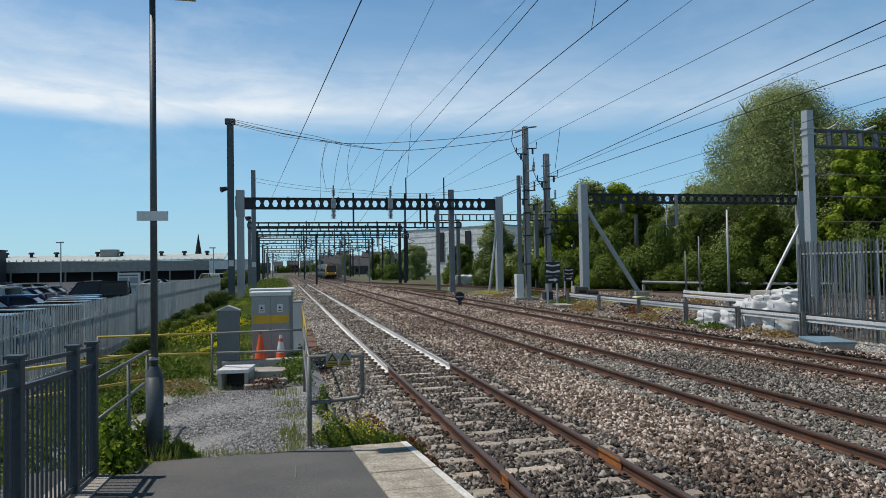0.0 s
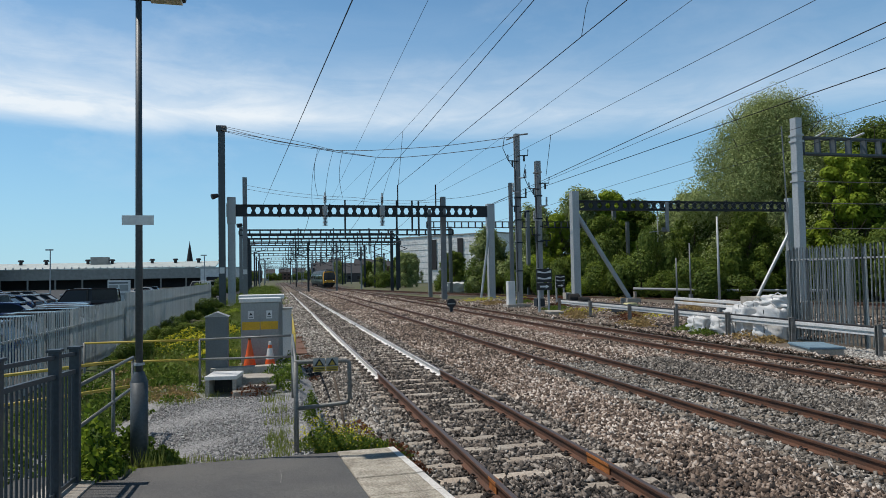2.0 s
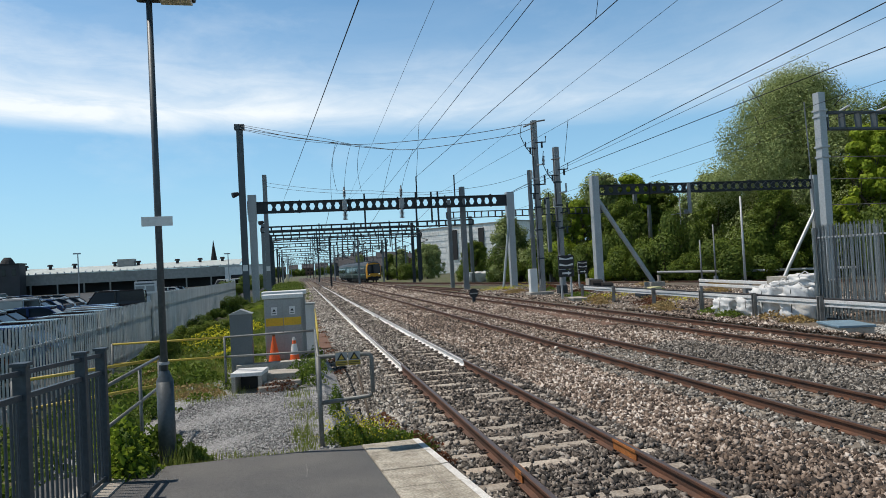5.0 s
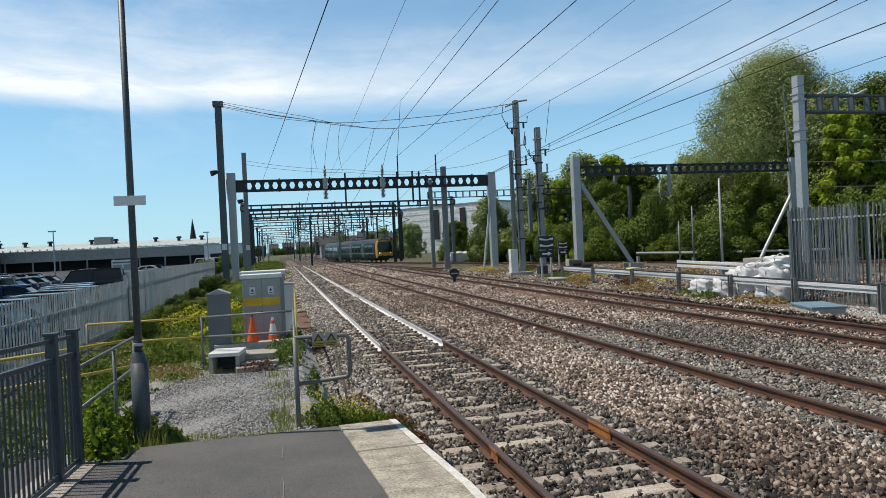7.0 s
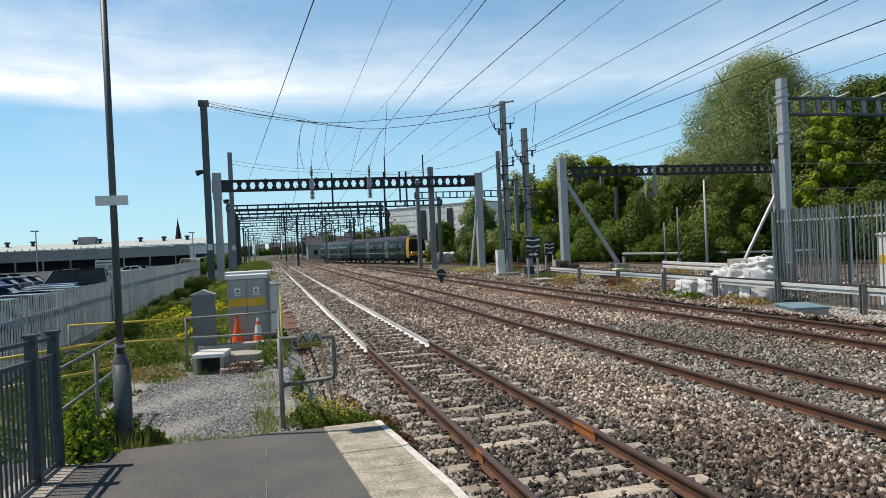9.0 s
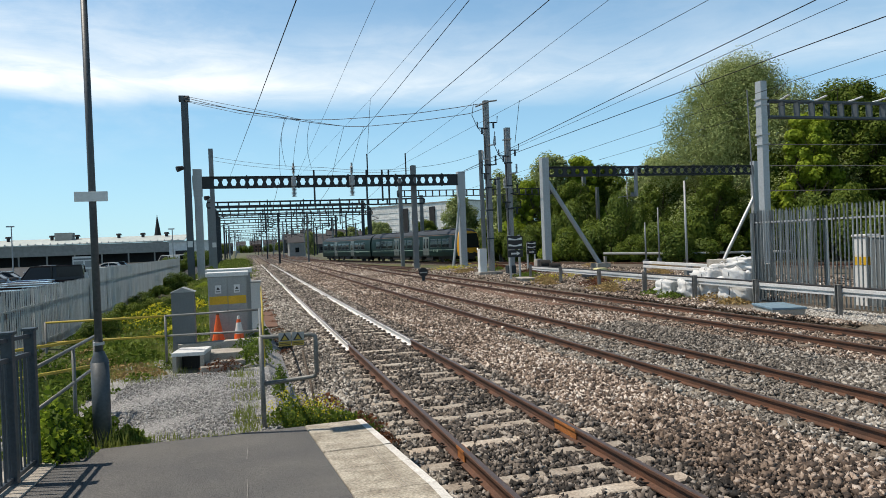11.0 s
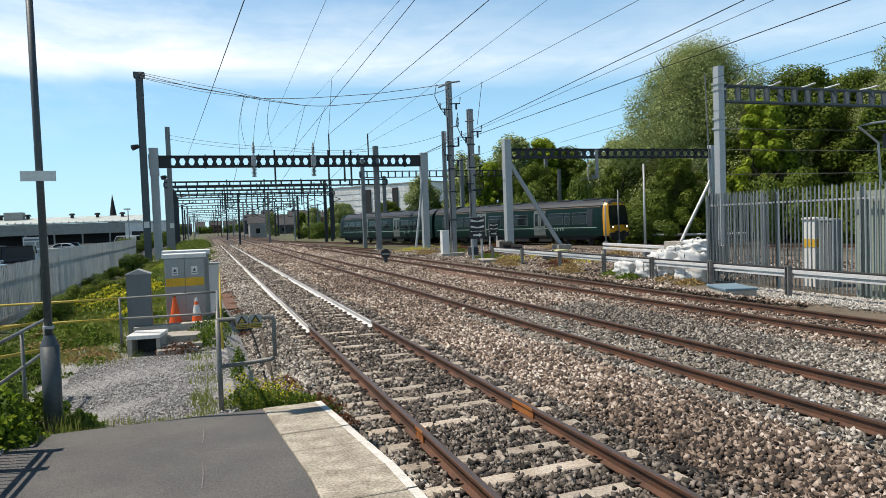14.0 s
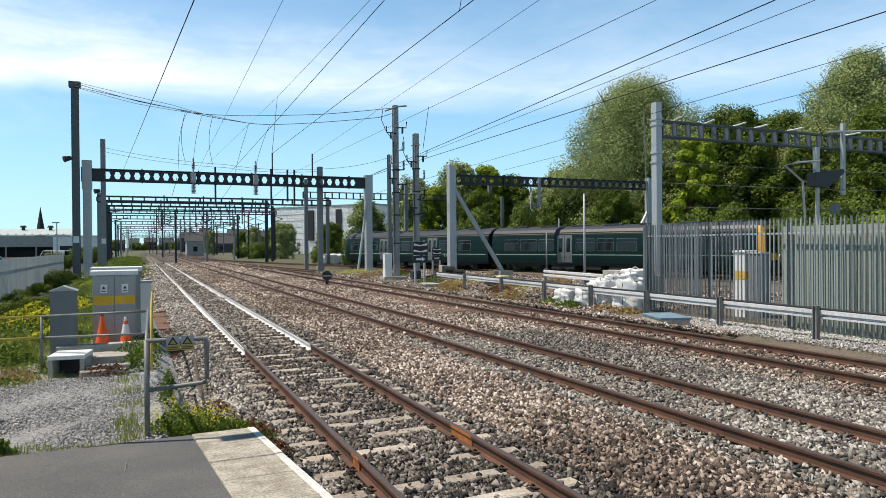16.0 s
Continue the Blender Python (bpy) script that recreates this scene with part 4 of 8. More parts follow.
def side_gantry():
    g = thing("overhead_gantry", "portal gantry over the sidings with a braced grey leg", "gantry", group="overhead gantries")
    y = 47.0
    part("leg", box(bmesh.new(), 21.55, 22.1, y - 0.28, y + 0.28, 0.0, 8.35, 0.03), MAT_GANTRY, g, "pale galvanised leg")
    footing(g, 21.8, y, 0.1, 0.6)
    part("leg", box(bmesh.new(), 40.6, 41.1, y - 0.25, y + 0.25, GZ, 8.0, 0.03), MAT_GANTRY, g, "pale galvanised leg")
    part("beam", hex_beam(bmesh.new(), 22.1, 40.6, y, 6.95, 7.65, 26), MAT_BEAM, g, "dark plate beam with a row of holes")
    bm = bmesh.new()
    for i in range(8, 26):
        x = 22.1 + 18.5 / 26 * i
        tube(bm, [(x, y - 0.1, 7.05), (x + 0.7, y - 0.1, 7.6)], 0.025, 4)
        tube(bm, [(x + 0.7, y - 0.1, 7.05), (x, y - 0.1, 7.6)], 0.025, 4)
    part("lattice", bm, MAT_GALV_DULL, g)
    bm = bmesh.new()
    tube(bm, [(22.0, y - 0.1, 6.6), (25.6, y - 1.2, 0.15)], 0.17, 8)
    part("brace", bm, MAT_GANTRY, g, "slanting round brace")
    footing(g, 25.6, y - 1.2, 0.3, 0.55)
    part("brace", tube(bmesh.new(), [(41.2, y - 0.1, 6.0), (38.0, y - 0.1, 0.9), (37.3, y - 0.1, GZ)], 0.14, 8), MAT_GANTRY, g, "slanting round brace")
    for x, z in ((29.5, 5.3),):
        bm = bmesh.new()
        box(bm, x - 0.1, x + 0.1, y - 0.3, y - 0.1, z, 7.6)
        tube(bm, [(x, y - 0.2, z + 0.1), (x - 1.6, y - 0.2, z - 0.05)], 0.03, 6)
        insulator(bm, x - 0.35, y - 0.2, z, z + 0.3, 0.16)
        part("drop_arm", bm, MAT_MAST, g)


def boom_gantry():
    g = thing("overhead_gantry", "broad pale mast carrying a long lattice boom", "gantry", group="overhead gantries")
    x, y = 25.5, 28.7
    bm = bmesh.new()
    box(bm, x - 0.19, x + 0.19, y - 0.2, y + 0.2, GZ, 9.84, 0.02)
    for z in (8.9, 8.6, 7.1, 6.6):
        box(bm, x - 0.24, x + 0.24, y - 0.25, y + 0.25, z, z + 0.1)
    part("leg", bm, MAT_GANTRY, g, "pale galvanised leg")
    part("beam", frame_beam(bmesh.new(), x + 0.3, 62.0, y, 8.0, 8.9, 0.95, 0.35, 0.09), MAT_COLUMN, g, "grey lattice boom")
    for i, xx in enumerate((26.9, 29.2, 31.5, 33.2, 36.0, 41.0)):
        bm = bmesh.new()
        tube(bm, [(xx - 0.9, y - 1.3, 8.9), (xx, y, 9.04), (xx + 0.8, y + 1.1, 9.2)], 0.05, 6)
        part("long_rod", bm, MAT_WHITE, g)
    bm = bmesh.new()
    tube(bm, [(38.5, y - 0.4, 9.0), (45.5, y - 0.4, 9.5)], 0.08, 6)
    box(bm, 37.3, 37.6, y - 0.5, y - 0.25, 6.4, 8.0)
    box(bm, 39.7, 39.9, y - 0.5, y - 0.3, 5.2, 9.6)
    part("drop_arm", bm, MAT_GALV, g)
    bm = bmesh.new()
    tube(bm, [(37.6, y - 0.5, 7.2), (35.6, y - 0.5, 7.0), (34.6, y - 0.5, 6.8), (36.1, y - 0.5, 5.9), (36.3, y - 0.5, 3.5)], 0.07, 6)
    part("cantilever", bm, MAT_GALV, g)
    bm = bmesh.new()
    front = [(36.95, 6.45), (39.45, 6.75), (39.5, 6.5), (38.0, 5.55), (36.95, 5.65)]
    a = [bm.verts.new((p, y - 0.7, q)) for p, q in front]
    b = [bm.verts.new((p, y - 0.1, q)) for p, q in front]
    for i in range(5):
        bm.faces.new((a[i], a[(i + 1) % 5], b[(i + 1) % 5], b[i]))
    bm.faces.new(a)
    bm.faces.new(b[::-1])
    part("hood", bm, MAT_BLACK, g, "black signal hood")
    part("hood_post", tube(bmesh.new(), [(37.5, y - 0.4, GZ), (37.5, y - 0.4, 5.7)], 0.12, 8), MAT_GALV, g)
    part("lamp_head", box(bmesh.new(), 38.6, 38.95, y - 0.8, y - 0.4, 4.0, 4.6, 0.05), MAT_CAB_DARK, g)
    # small guy wire beside the mast
    bm = tube(bmesh.new(), [(x - 1.2, y - 0.4, 9.3), (x - 0.85, y - 0.4, GZ)], 0.03, 5)
    part("guy_rod", bm, MAT_GALV_DULL, g)


far_gantries()
tall_posts()
equipment_masts()
side_gantry()
boom_gantry()


def wire(pts, r=0.014, sag=0.0, material=None, name="overhead_wire", label="thin dark overhead wire"):
    """A wire through points, hanging a little between them; a jumper bends smoothly through its points."""
    line = []
    if name == "jumper_wire":
        a, m, b = (Vector(p) for p in pts)
        out = Vector(((m.x - a.x) * 1.1, 0, 0))
        ctrl = [a, a + out + Vector((0, 0, (m.z - a.z) * 0.9)), m + out * 0.6 + (b - m) * 0.35, b]
        for i in range(17):
            k = i / 16
            line.append(ctrl[0] * (1 - k) ** 3 + ctrl[1] * 3 * k * (1 - k) ** 2 + ctrl[2] * 3 * k * k * (1 - k) + ctrl[3] * k ** 3)
        bm = tube(bmesh.new(), line, r, 4)
        return tagged(part(name, bm, material or MAT_WIRE), label, "wire", group="overhead wires")
    for a, b in zip(pts, pts[1:]):
        a, b = Vector(a), Vector(b)
        for i in range(10):
            k = i / 10
            p = a.lerp(b, k)
            p.z -= sag * 4 * k * (1 - k)
            line.append(p)
    line.append(Vector(pts[-1]))
    bm = tube(bmesh.new(), line, r, 4)
    return tagged(part(name, bm, material or MAT_WIRE), label, "wire", group="overhead wires")


def run_wire(near, far, r, back=2.2, ahead=0.0, material=None):
    """A wire from beyond its far support over the camera's side and on behind."""
    n, f = Vector(near), Vector(far)
    pts = [n + (n - f) * (back * 12 / max(1.0, (n - f).length)), n, f]
    if ahead:
        pts.append(f + Vector((0, ahead, -0.2)))
    return wire(pts, r, 0.0, material)


def wires():
    run_wire((1.1, 10.4, 6.5), (-1.0, 60, 8.45), 0.011)
    run_wire((4.62, 20.7, 10.77), (4.62, 60, 8.6), 0.008)
    run_wire((7.51, 20.27, 10.82), (7.51, 40, 10.97), 0.011)
    wire([(7.51, 40, 10.97), (4.8, 60, 8.6)], 0.008)
    run_wire((7.15, 18.27, 10.02), (7.15, 60, 8.51), 0.016)
    run_wire((10.74, 19.57, 10.79), (10.74, 60, 10.36), 0.02)
    run_wire((14.24, 21.34, 11.74), (14.24, 60, 10.41), 0.011)
    run_wire((12.11, 13.38, 8.47), (12.11, 60, 8.54), 0.009)
    run_wire((19.77, 18.63, 10.4), (19.5, 60, 8.72), 0.021)
    run_wire((19.76, 18.64, 9.89), (19.45, 60, 8.7), 0.012)
    run_wire((20.34, 19.23, 9.09), (19.6, 60, 8.7), 0.019)
    run_wire((24.58, 23.26, 9.15), (24.58, 74, 8.2), 0.013)
    run_wire((26.44, 40.97, 8.3), (26.44, 47, 8.17), 0.012)
    # droppers
    wire([(7.51, 40, 10.95), (7.18, 40, 7.7)], 0.012)
    wire([(12.11, 28.4, 8.55), (12.11, 29.1, 6.74)], 0.012)
    wire([(10.74, 22.24, 10.77), (10.74, 21.83, 11.67), (10.8, 21.0, 12.6)], 0.012)
    # head span across the tracks, from the tall dark mast to the equipment mast
    up = [(-4.25, 58.7, 14.85), (-0.01, 55.95, 13.29), (3.43, 53.72, 12.38), (4.68, 52.92, 12.08), (7.19, 51.29, 11.85), (12.08, 48.12, 11.73), (16.7, 45.2, 12.0)]
    lo = [(-4.25, 58.7, 14.6), (2.59, 54.27, 12.59), (4.68, 52.92, 11.95), (7.5, 51.09, 11.3), (8.86, 50.21, 11.14), (11.63, 48.42, 11.15), (15.65, 45.81, 11.35), (16.7, 45.2, 11.7)]
    wire(up, 0.022, 0.02)
    wire(lo, 0.022, 0.02)
    wire([(a, b, c + 0.35 * (1 - i / 3)) for i, (a, b, c) in enumerate(lo[:4])], 0.016, 0.02)
    wire([(a, b, c - 0.3 * (1 - i / 3)) for i, (a, b, c) in enumerate(up[:4])], 0.016, 0.02)
    for a, b, c in (((3.52, 53.67, 12.33), (3.09, 53.95, 11.51), (3.17, 59.9, 8.55)), ((4.47, 53.05, 12.1), (4.17, 53.25, 10.98), (4.26, 59.9, 8.55)), ((7.5, 51.09, 11.3), (7.33, 51.2, 10.5), (7.6, 59.9, 8.55)), ((8.86, 50.21, 11.14), (8.58, 50.39, 10.39), (9.2, 59.9, 8.55))):
        wire([a, b, c], 0.014, 0.1, name="jumper_wire", label="thin dark jumper wire hanging from the head span")
    wire([(-3.05, 75, 12.2), (8, 70, 10.4), (15.4, 62, 9.4), (23.6, 66, 11.3)], 0.016, 0.25)
    wire([(-3.05, 75, 11.8), (8, 70, 10.1), (15.4, 62, 9.2)], 0.016, 0.25)
    for x, z in ((3.6, 13.1), (5.7, 13.0)):
        wire([(x, 58, z), (x - 0.35, 58, z - 1.5), (x + 0.0, 58.6, z - 4.0)], 0.016, 0.12, name="jumper_wire", label="thin dark jumper wire hanging from the head span")
    for y, xs in ((60, (3.0, 7.6, 12.3)),):
        for x in xs:
            wire([(x, y, 6.0), (x, 91, 5.4), (x, 116, 5.4), (x, 147, 5.4), (x, 190, 5.4), (x, 235, 5.4), (x, 290, 5.4)], 0.02, 0.05, MAT_WIRE_LT)
            wire([(x, y, 8.0), (x, 91, 7.0), (x, 116, 7.0), (x, 147, 7.0), (x, 190, 7.0), (x, 235, 7.0), (x, 290, 7.0)], 0.02, 0.7, MAT_WIRE_LT)
    # feeders over the branch
    for x0, z0, x1, z1 in ((25.6, 5.6, 60, 5.8), (25.6, 4.3, 60, 4.7), (25.5, 6.7, 60, 7.0)):
        wire([(x0, 29.0, z0), (x1, 27.0, z1)], 0.02, 0.2, MAT_WIRE_LT)


wires()


# ---- train ----
def car_profile():
    """Half cross section of the body from the sill up to the ridge."""
    return [(1.33, 0.75), (1.385, 1.2), (1.40, 1.9), (1.375, 2.5), (1.31, 3.0), (1.22, 3.22)], [(1.22, 3.22), (1.05, 3.45), (0.75, 3.63), (0.4, 3.73), (0.0, 3.76)]


def side_x(z):
    pr = car_profile()[0]
    for (a, za), (b, zb) in zip(pr, pr[1:]):
        if za <= z <= zb:
            return a + (b - a) * (z - za) / (zb - za)
    return pr[-1][0]


def side_panel(bm, s, y0, y1, z0, z1, off, rows=3, cut=0.0):
    """A panel that follows the side's curve, standing off from it."""
    vs = []
    for i in range(rows + 1):
        z = z0 + (z1 - z0) * i / rows
        vs.append([bm.verts.new((s * (side_x(z) + off), y, z)) for y in (y0, y1)])
    for a, b in zip(vs, vs[1:]):
        bm.faces.new((a[0], a[1], b[1], b[0]))
    back = [[bm.verts.new((s * (abs(v.co.x) - 0.03), v.co.y, v.co.z)) for v in r] for r in vs]
    for i in range(rows):
        for j in (0, 1):
            bm.faces.new((vs[i][j], vs[i + 1][j], back[i + 1][j], back[i][j]))
    bm.faces.new((vs[0][0], vs[0][1], back[0][1], back[0][0]))
    bm.faces.new((vs[-1][0], vs[-1][1], back[-1][1], back[-1][0]))


def train_car(label, cab_front):
    """One 23 m car; local y runs forward, the origin lies on the rails under its middle."""
    car = thing("train_car", label, "train", group="train cars")
    half = 11.45
    side, roof = car_profile()
    fr = half - (0.9 if cab_front else 0.0)
    y0 = -half + (0.9 if not cab_front else 0.0)
    bm = bmesh.new()
    ring = [(x, z) for x, z in side] + [(-x, z) for x, z in side[::-1]]
    a = [bm.verts.new((x, y0, z)) for x, z in ring]
    b = [bm.verts.new((x, fr, z)) for x, z in ring]
    for i in range(len(ring)):
        bm.faces.new((a[i], a[(i + 1) % len(ring)], b[(i + 1) % len(ring)], b[i]))
    bm.faces.new(a[::-1])
    bm.faces.new(b)
    part("body", bm, MAT_GREEN, car, "dark green body side")
    bm = bmesh.new()
    ring = [(x * 1.004, z + 0.004) for x, z in roof] + [(-x * 1.004, z + 0.004) for x, z in roof[-2::-1]]
    a = [bm.verts.new((x, y0, z)) for x, z in ring]
    b = [bm.verts.new((x, fr + 0.1, z)) for x, z in ring]
    for i in range(len(ring) - 1):
        bm.faces.new((a[i], a[i + 1], b[i + 1], b[i]))
    bm.faces.new(a[::-1])
    bm.faces.new(b)
    for i in range(7):
        yy = -9 + i * 3.0
        box(bm, -0.6, 0.6, yy - 0.8, yy + 0.8, 3.7, 3.82, 0.03)
    part("roof", bm, MAT_TROOF, car, "slate grey ribbed roof")
    for s in (-1, 1):
        bm = bmesh.new()
        side_panel(bm, s, y0, fr, 3.10, 3.14, 0.006, 1)
        part("roof_line", bm, MAT_STRIPE_O, car, "thin orange line below the roof")
        bm = bmesh.new()
        side_panel(bm, s, y0 + 0.4, fr - 0.3, 1.42, 1.475, 0.006, 1)
        part("waist_stripe", bm, MAT_STRIPE, car, "pale green waist stripe")
        doors = (-3.9, 3.9)
        for d in doors:
            for k in (-1, 1):
                bm = bmesh.new()
                side_panel(bm, s, d + k * 0.36 - 0.34, d + k * 0.36 + 0.34, 0.85, 3.0, 0.012, 4)
                dr = part("door", bm, MAT_TDOOR, car, "pale grey sliding door leaf")
                bm = bmesh.new()
                side_panel(bm, s, d + k * 0.36 - 0.17, d + k * 0.36 + 0.17, 1.65, 2.75, 0.022, 3)
                part("door_window", bm, MAT_GLASS, dr)
            bm = bmesh.new()
            side_panel(bm, s, d - 0.75, d + 0.75, 0.72, 0.85, 0.03, 1)
            part("door_step", bm, MAT_TDOOR, car)
        for w0, w1 in ((-10.0, -8.6), (-8.3, -6.7), (-6.4, -5.0), (-2.8, -1.2), (-0.9, 0.5), (0.8, 2.4), (5.0, 6.6), (6.85, 7.4), (7.7, 9.2)):
            bm = bmesh.new()
            side_panel(bm, s, w0 - 0.03, w1 + 0.03, 1.74, 2.70, 0.008, 2)
            wf = part("window", bm, MAT_TDOOR, car, "window with a pale frame")
            bm = bmesh.new()
            side_panel(bm, s, w0, w1, 1.77, 2.4, 0.016, 2)
            side_panel(bm, s, w0, w1, 2.44, 2.67, 0.016, 1)
            part("pane", bm, MAT_GLASS, wf)
        bm = bmesh.new()
        end = fr - 1.0 if cab_front else y0 + 1.0
        side_panel(bm, s, end - 0.3, end + 0.3, 1.6, 2.95, 0.012, 3)
        part("cab_door", bm, MAT_STEEL_DARK, car, "narrow cab door")
        # plain bars where the operator's mark stands
        bm = bmesh.new()
        for i in range(4):
            side_panel(bm, s, 5.7 + i * 0.3, 5.77 + i * 0.3, 1.2, 1.5, 0.012, 1)
        part("livery_mark", bm, MAT_STRIPE, car, "pale plain mark on the body side")
    # the cab end: a raked yellow front with a dark windscreen
    e = 1 if cab_front else -1
    o = fr if cab_front else y0
    bm = bmesh.new()
    full = [(x, z) for x, z in side] + [(x, z) for x, z in roof[1:]]
    ringp = full + [(-x, z) for x, z in full[-2::-1]]
    secs = []
    for k, (dy, sx, drop) in enumerate(((0.0, 1.0, 0.0), (0.35, 0.985, 0.02), (0.7, 0.95, 0.1), (0.88, 0.86, 0.3))):
        sec = []
        for x, z in ringp:
            zz = z if z < 2.4 else z - drop * (z - 2.4) / 1.36
            dd = dy - (0.0 if z < 1.5 else (z - 1.5) * 0.12 * k / 3)
            sec.append(bm.verts.new((x * sx, o + e * dd, max(0.75 if k < 3 else 0.85, zz))))
        secs.append(sec)
    n = len(ringp)
    for p, q in zip(secs, secs[1:]):
        for i in range(n):
            bm.faces.new((p[i], p[(i + 1) % n], q[(i + 1) % n], q[i]))
    bm.faces.new(secs[-1])
    cf = part("cab_front", bm, MAT_TYEL, car, "yellow cab front")
    cf.data.materials.append(MAT_GREEN)
    cf.data.materials.append(MAT_TROOF)
    for f in cf.data.polygons:
        c = f.center
        if abs(c.y - o) < (0.25 if cab_front else 0.6):
            f.material_index = 2 if c.z > 3.2 else 1
        elif c.z > 3.3:
            f.material_index = 2
    bm = bmesh.new()
    v = [bm.verts.new((x, o + e * (0.9 - (z - 1.5) * 0.12 + 0.012), z)) for x, z in ((-1.14, 1.6), (1.14, 1.6), (1.17, 2.5), (1.02, 3.18), (-1.02, 3.18), (-1.17, 2.5))]
    bm.faces.new(v)
    w = [bm.verts.new((q.co.x, q.co.y - e * 0.08, q.co.z)) for q in v]
    for i in range(6):
        bm.faces.new((v[i], v[(i + 1) % 6], w[(i + 1) % 6], w[i]))
    part("windscreen", bm, MAT_GLASS, car, "dark wrapped windscreen")
    for s in (-1, 1):
        bm = bmesh.new()
        box(bm, s * 0.95 - 0.2, s * 0.95 + 0.2, o + e * 0.8 - 0.12, o + e * 0.8 + 0.14, 1.33, 1.58, 0.03)
        lp = part("lamp_cluster", bm, MAT_BLACK, car, "dark lamp cluster")
        bm = bmesh.new()
        tube(bm, [(s * 0.88, o + e * 0.9, 1.455), (s * 0.88, o + e * 0.955, 1.455)], 0.085, 10)
        part("headlight", bm, MAT_HEADLIGHT if cab_front else MAT_LENS, lp, "round headlight")
        bm = bmesh.new()
        tube(bm, [(s * 0.45, o + e * 0.7, 1.02), (s * 0.45, o + e * 1.1, 1.02)], 0.12, 8)
        part("buffer", bm, MAT_BLACK, car)
    bm = bmesh.new()
    box(bm, -0.55, 0.55, o + e * 0.75 - 0.25, o + e * 0.75 + 0.25, 0.35, 0.95, 0.05)
    part("coupler", bm, MAT_UNDER, car, "black coupler below the cab")
    part("bumper", box(bmesh.new(), -1.2, 1.2, o + e * 0.62 - 0.34, o + e * 0.62 + 0.34, 0.62, 1.0, 0.06), MAT_UNDER, car, "black bumper below the yellow front")
    bm = bmesh.new()
    box(bm, -0.7, 0.7, (y0 if cab_front else fr) - 0.28, (y0 if cab_front else fr) + 0.28, 0.9, 3.5, 0.05)
    part("gangway", bm, MAT_BLACK, car, "black bellows between the cars")
    bm = bmesh.new()
    box(bm, -1.2, 1.2, y0 + 0.3, fr - 0.3, 0.6, 0.76)
    for c, ln in ((-4.2, 2.2), (-1.5, 1.6), (1.2, 2.4), (4.4, 1.6)):
        box(bm, -1.22, 1.22, c - ln / 2, c + ln / 2, 0.28, 0.62, 0.04)
    part("underframe", bm, MAT_UNDER, car, "black equipment boxes below the floor")
    for by in (-7.9, 7.9):
        bm = bmesh.new()
        for s in (-1, 1):
            box(bm, s * 1.02 - 0.08, s * 1.02 + 0.08, by - 1.6, by + 1.6, 0.42, 0.66, 0.03)
            for wy in (-1.25, 1.25):
                box(bm, s * 1.08 - 0.1, s * 1.08 + 0.1, by + wy - 0.18, by + wy + 0.18, 0.3, 0.58, 0.03)
        bg = part("bogie", bm, MAT_UNDER, car, "black bogie frame")
        for wy in (-1.25, 1.25):
            bm = bmesh.new()
            for s in (-1, 1):
                tube(bm, [(s * 0.7, by + wy, 0.43), (s * 0.84, by + wy, 0.43)], 0.42, 20)
            tube(bm, [(-0.7, by + wy, 0.43), (0.7, by + wy, 0.43)], 0.09, 8)
            part("wheel", bm, MAT_UNDER, bg, "steel wheel pair")
    return car


CAR_FRONT = train_car("leading dark green train car with a yellow cab front", True)
CAR_REAR = train_car("trailing dark green train car coupled behind", False)


def motions():
    def rows(back):
        out = []
        for i in range(0, 33):
            t = i * 0.5
            s = 7.65 + 8.4285 * t - 0.0092 * t * t + 0.17 * max(0.0, t - 8.5) - back
            p, q = branch(s + 7.9), branch(s - 7.9)
            c = (p + q) / 2
            out.append((t, pose(c.x, c.y, -0.004, 0, 0, math.degrees(math.atan2(-(p.x - q.x), p.y - q.y)))))
        return out
    walk(CAR_FRONT, rows(11.6))
    walk(CAR_REAR, rows(34.9))


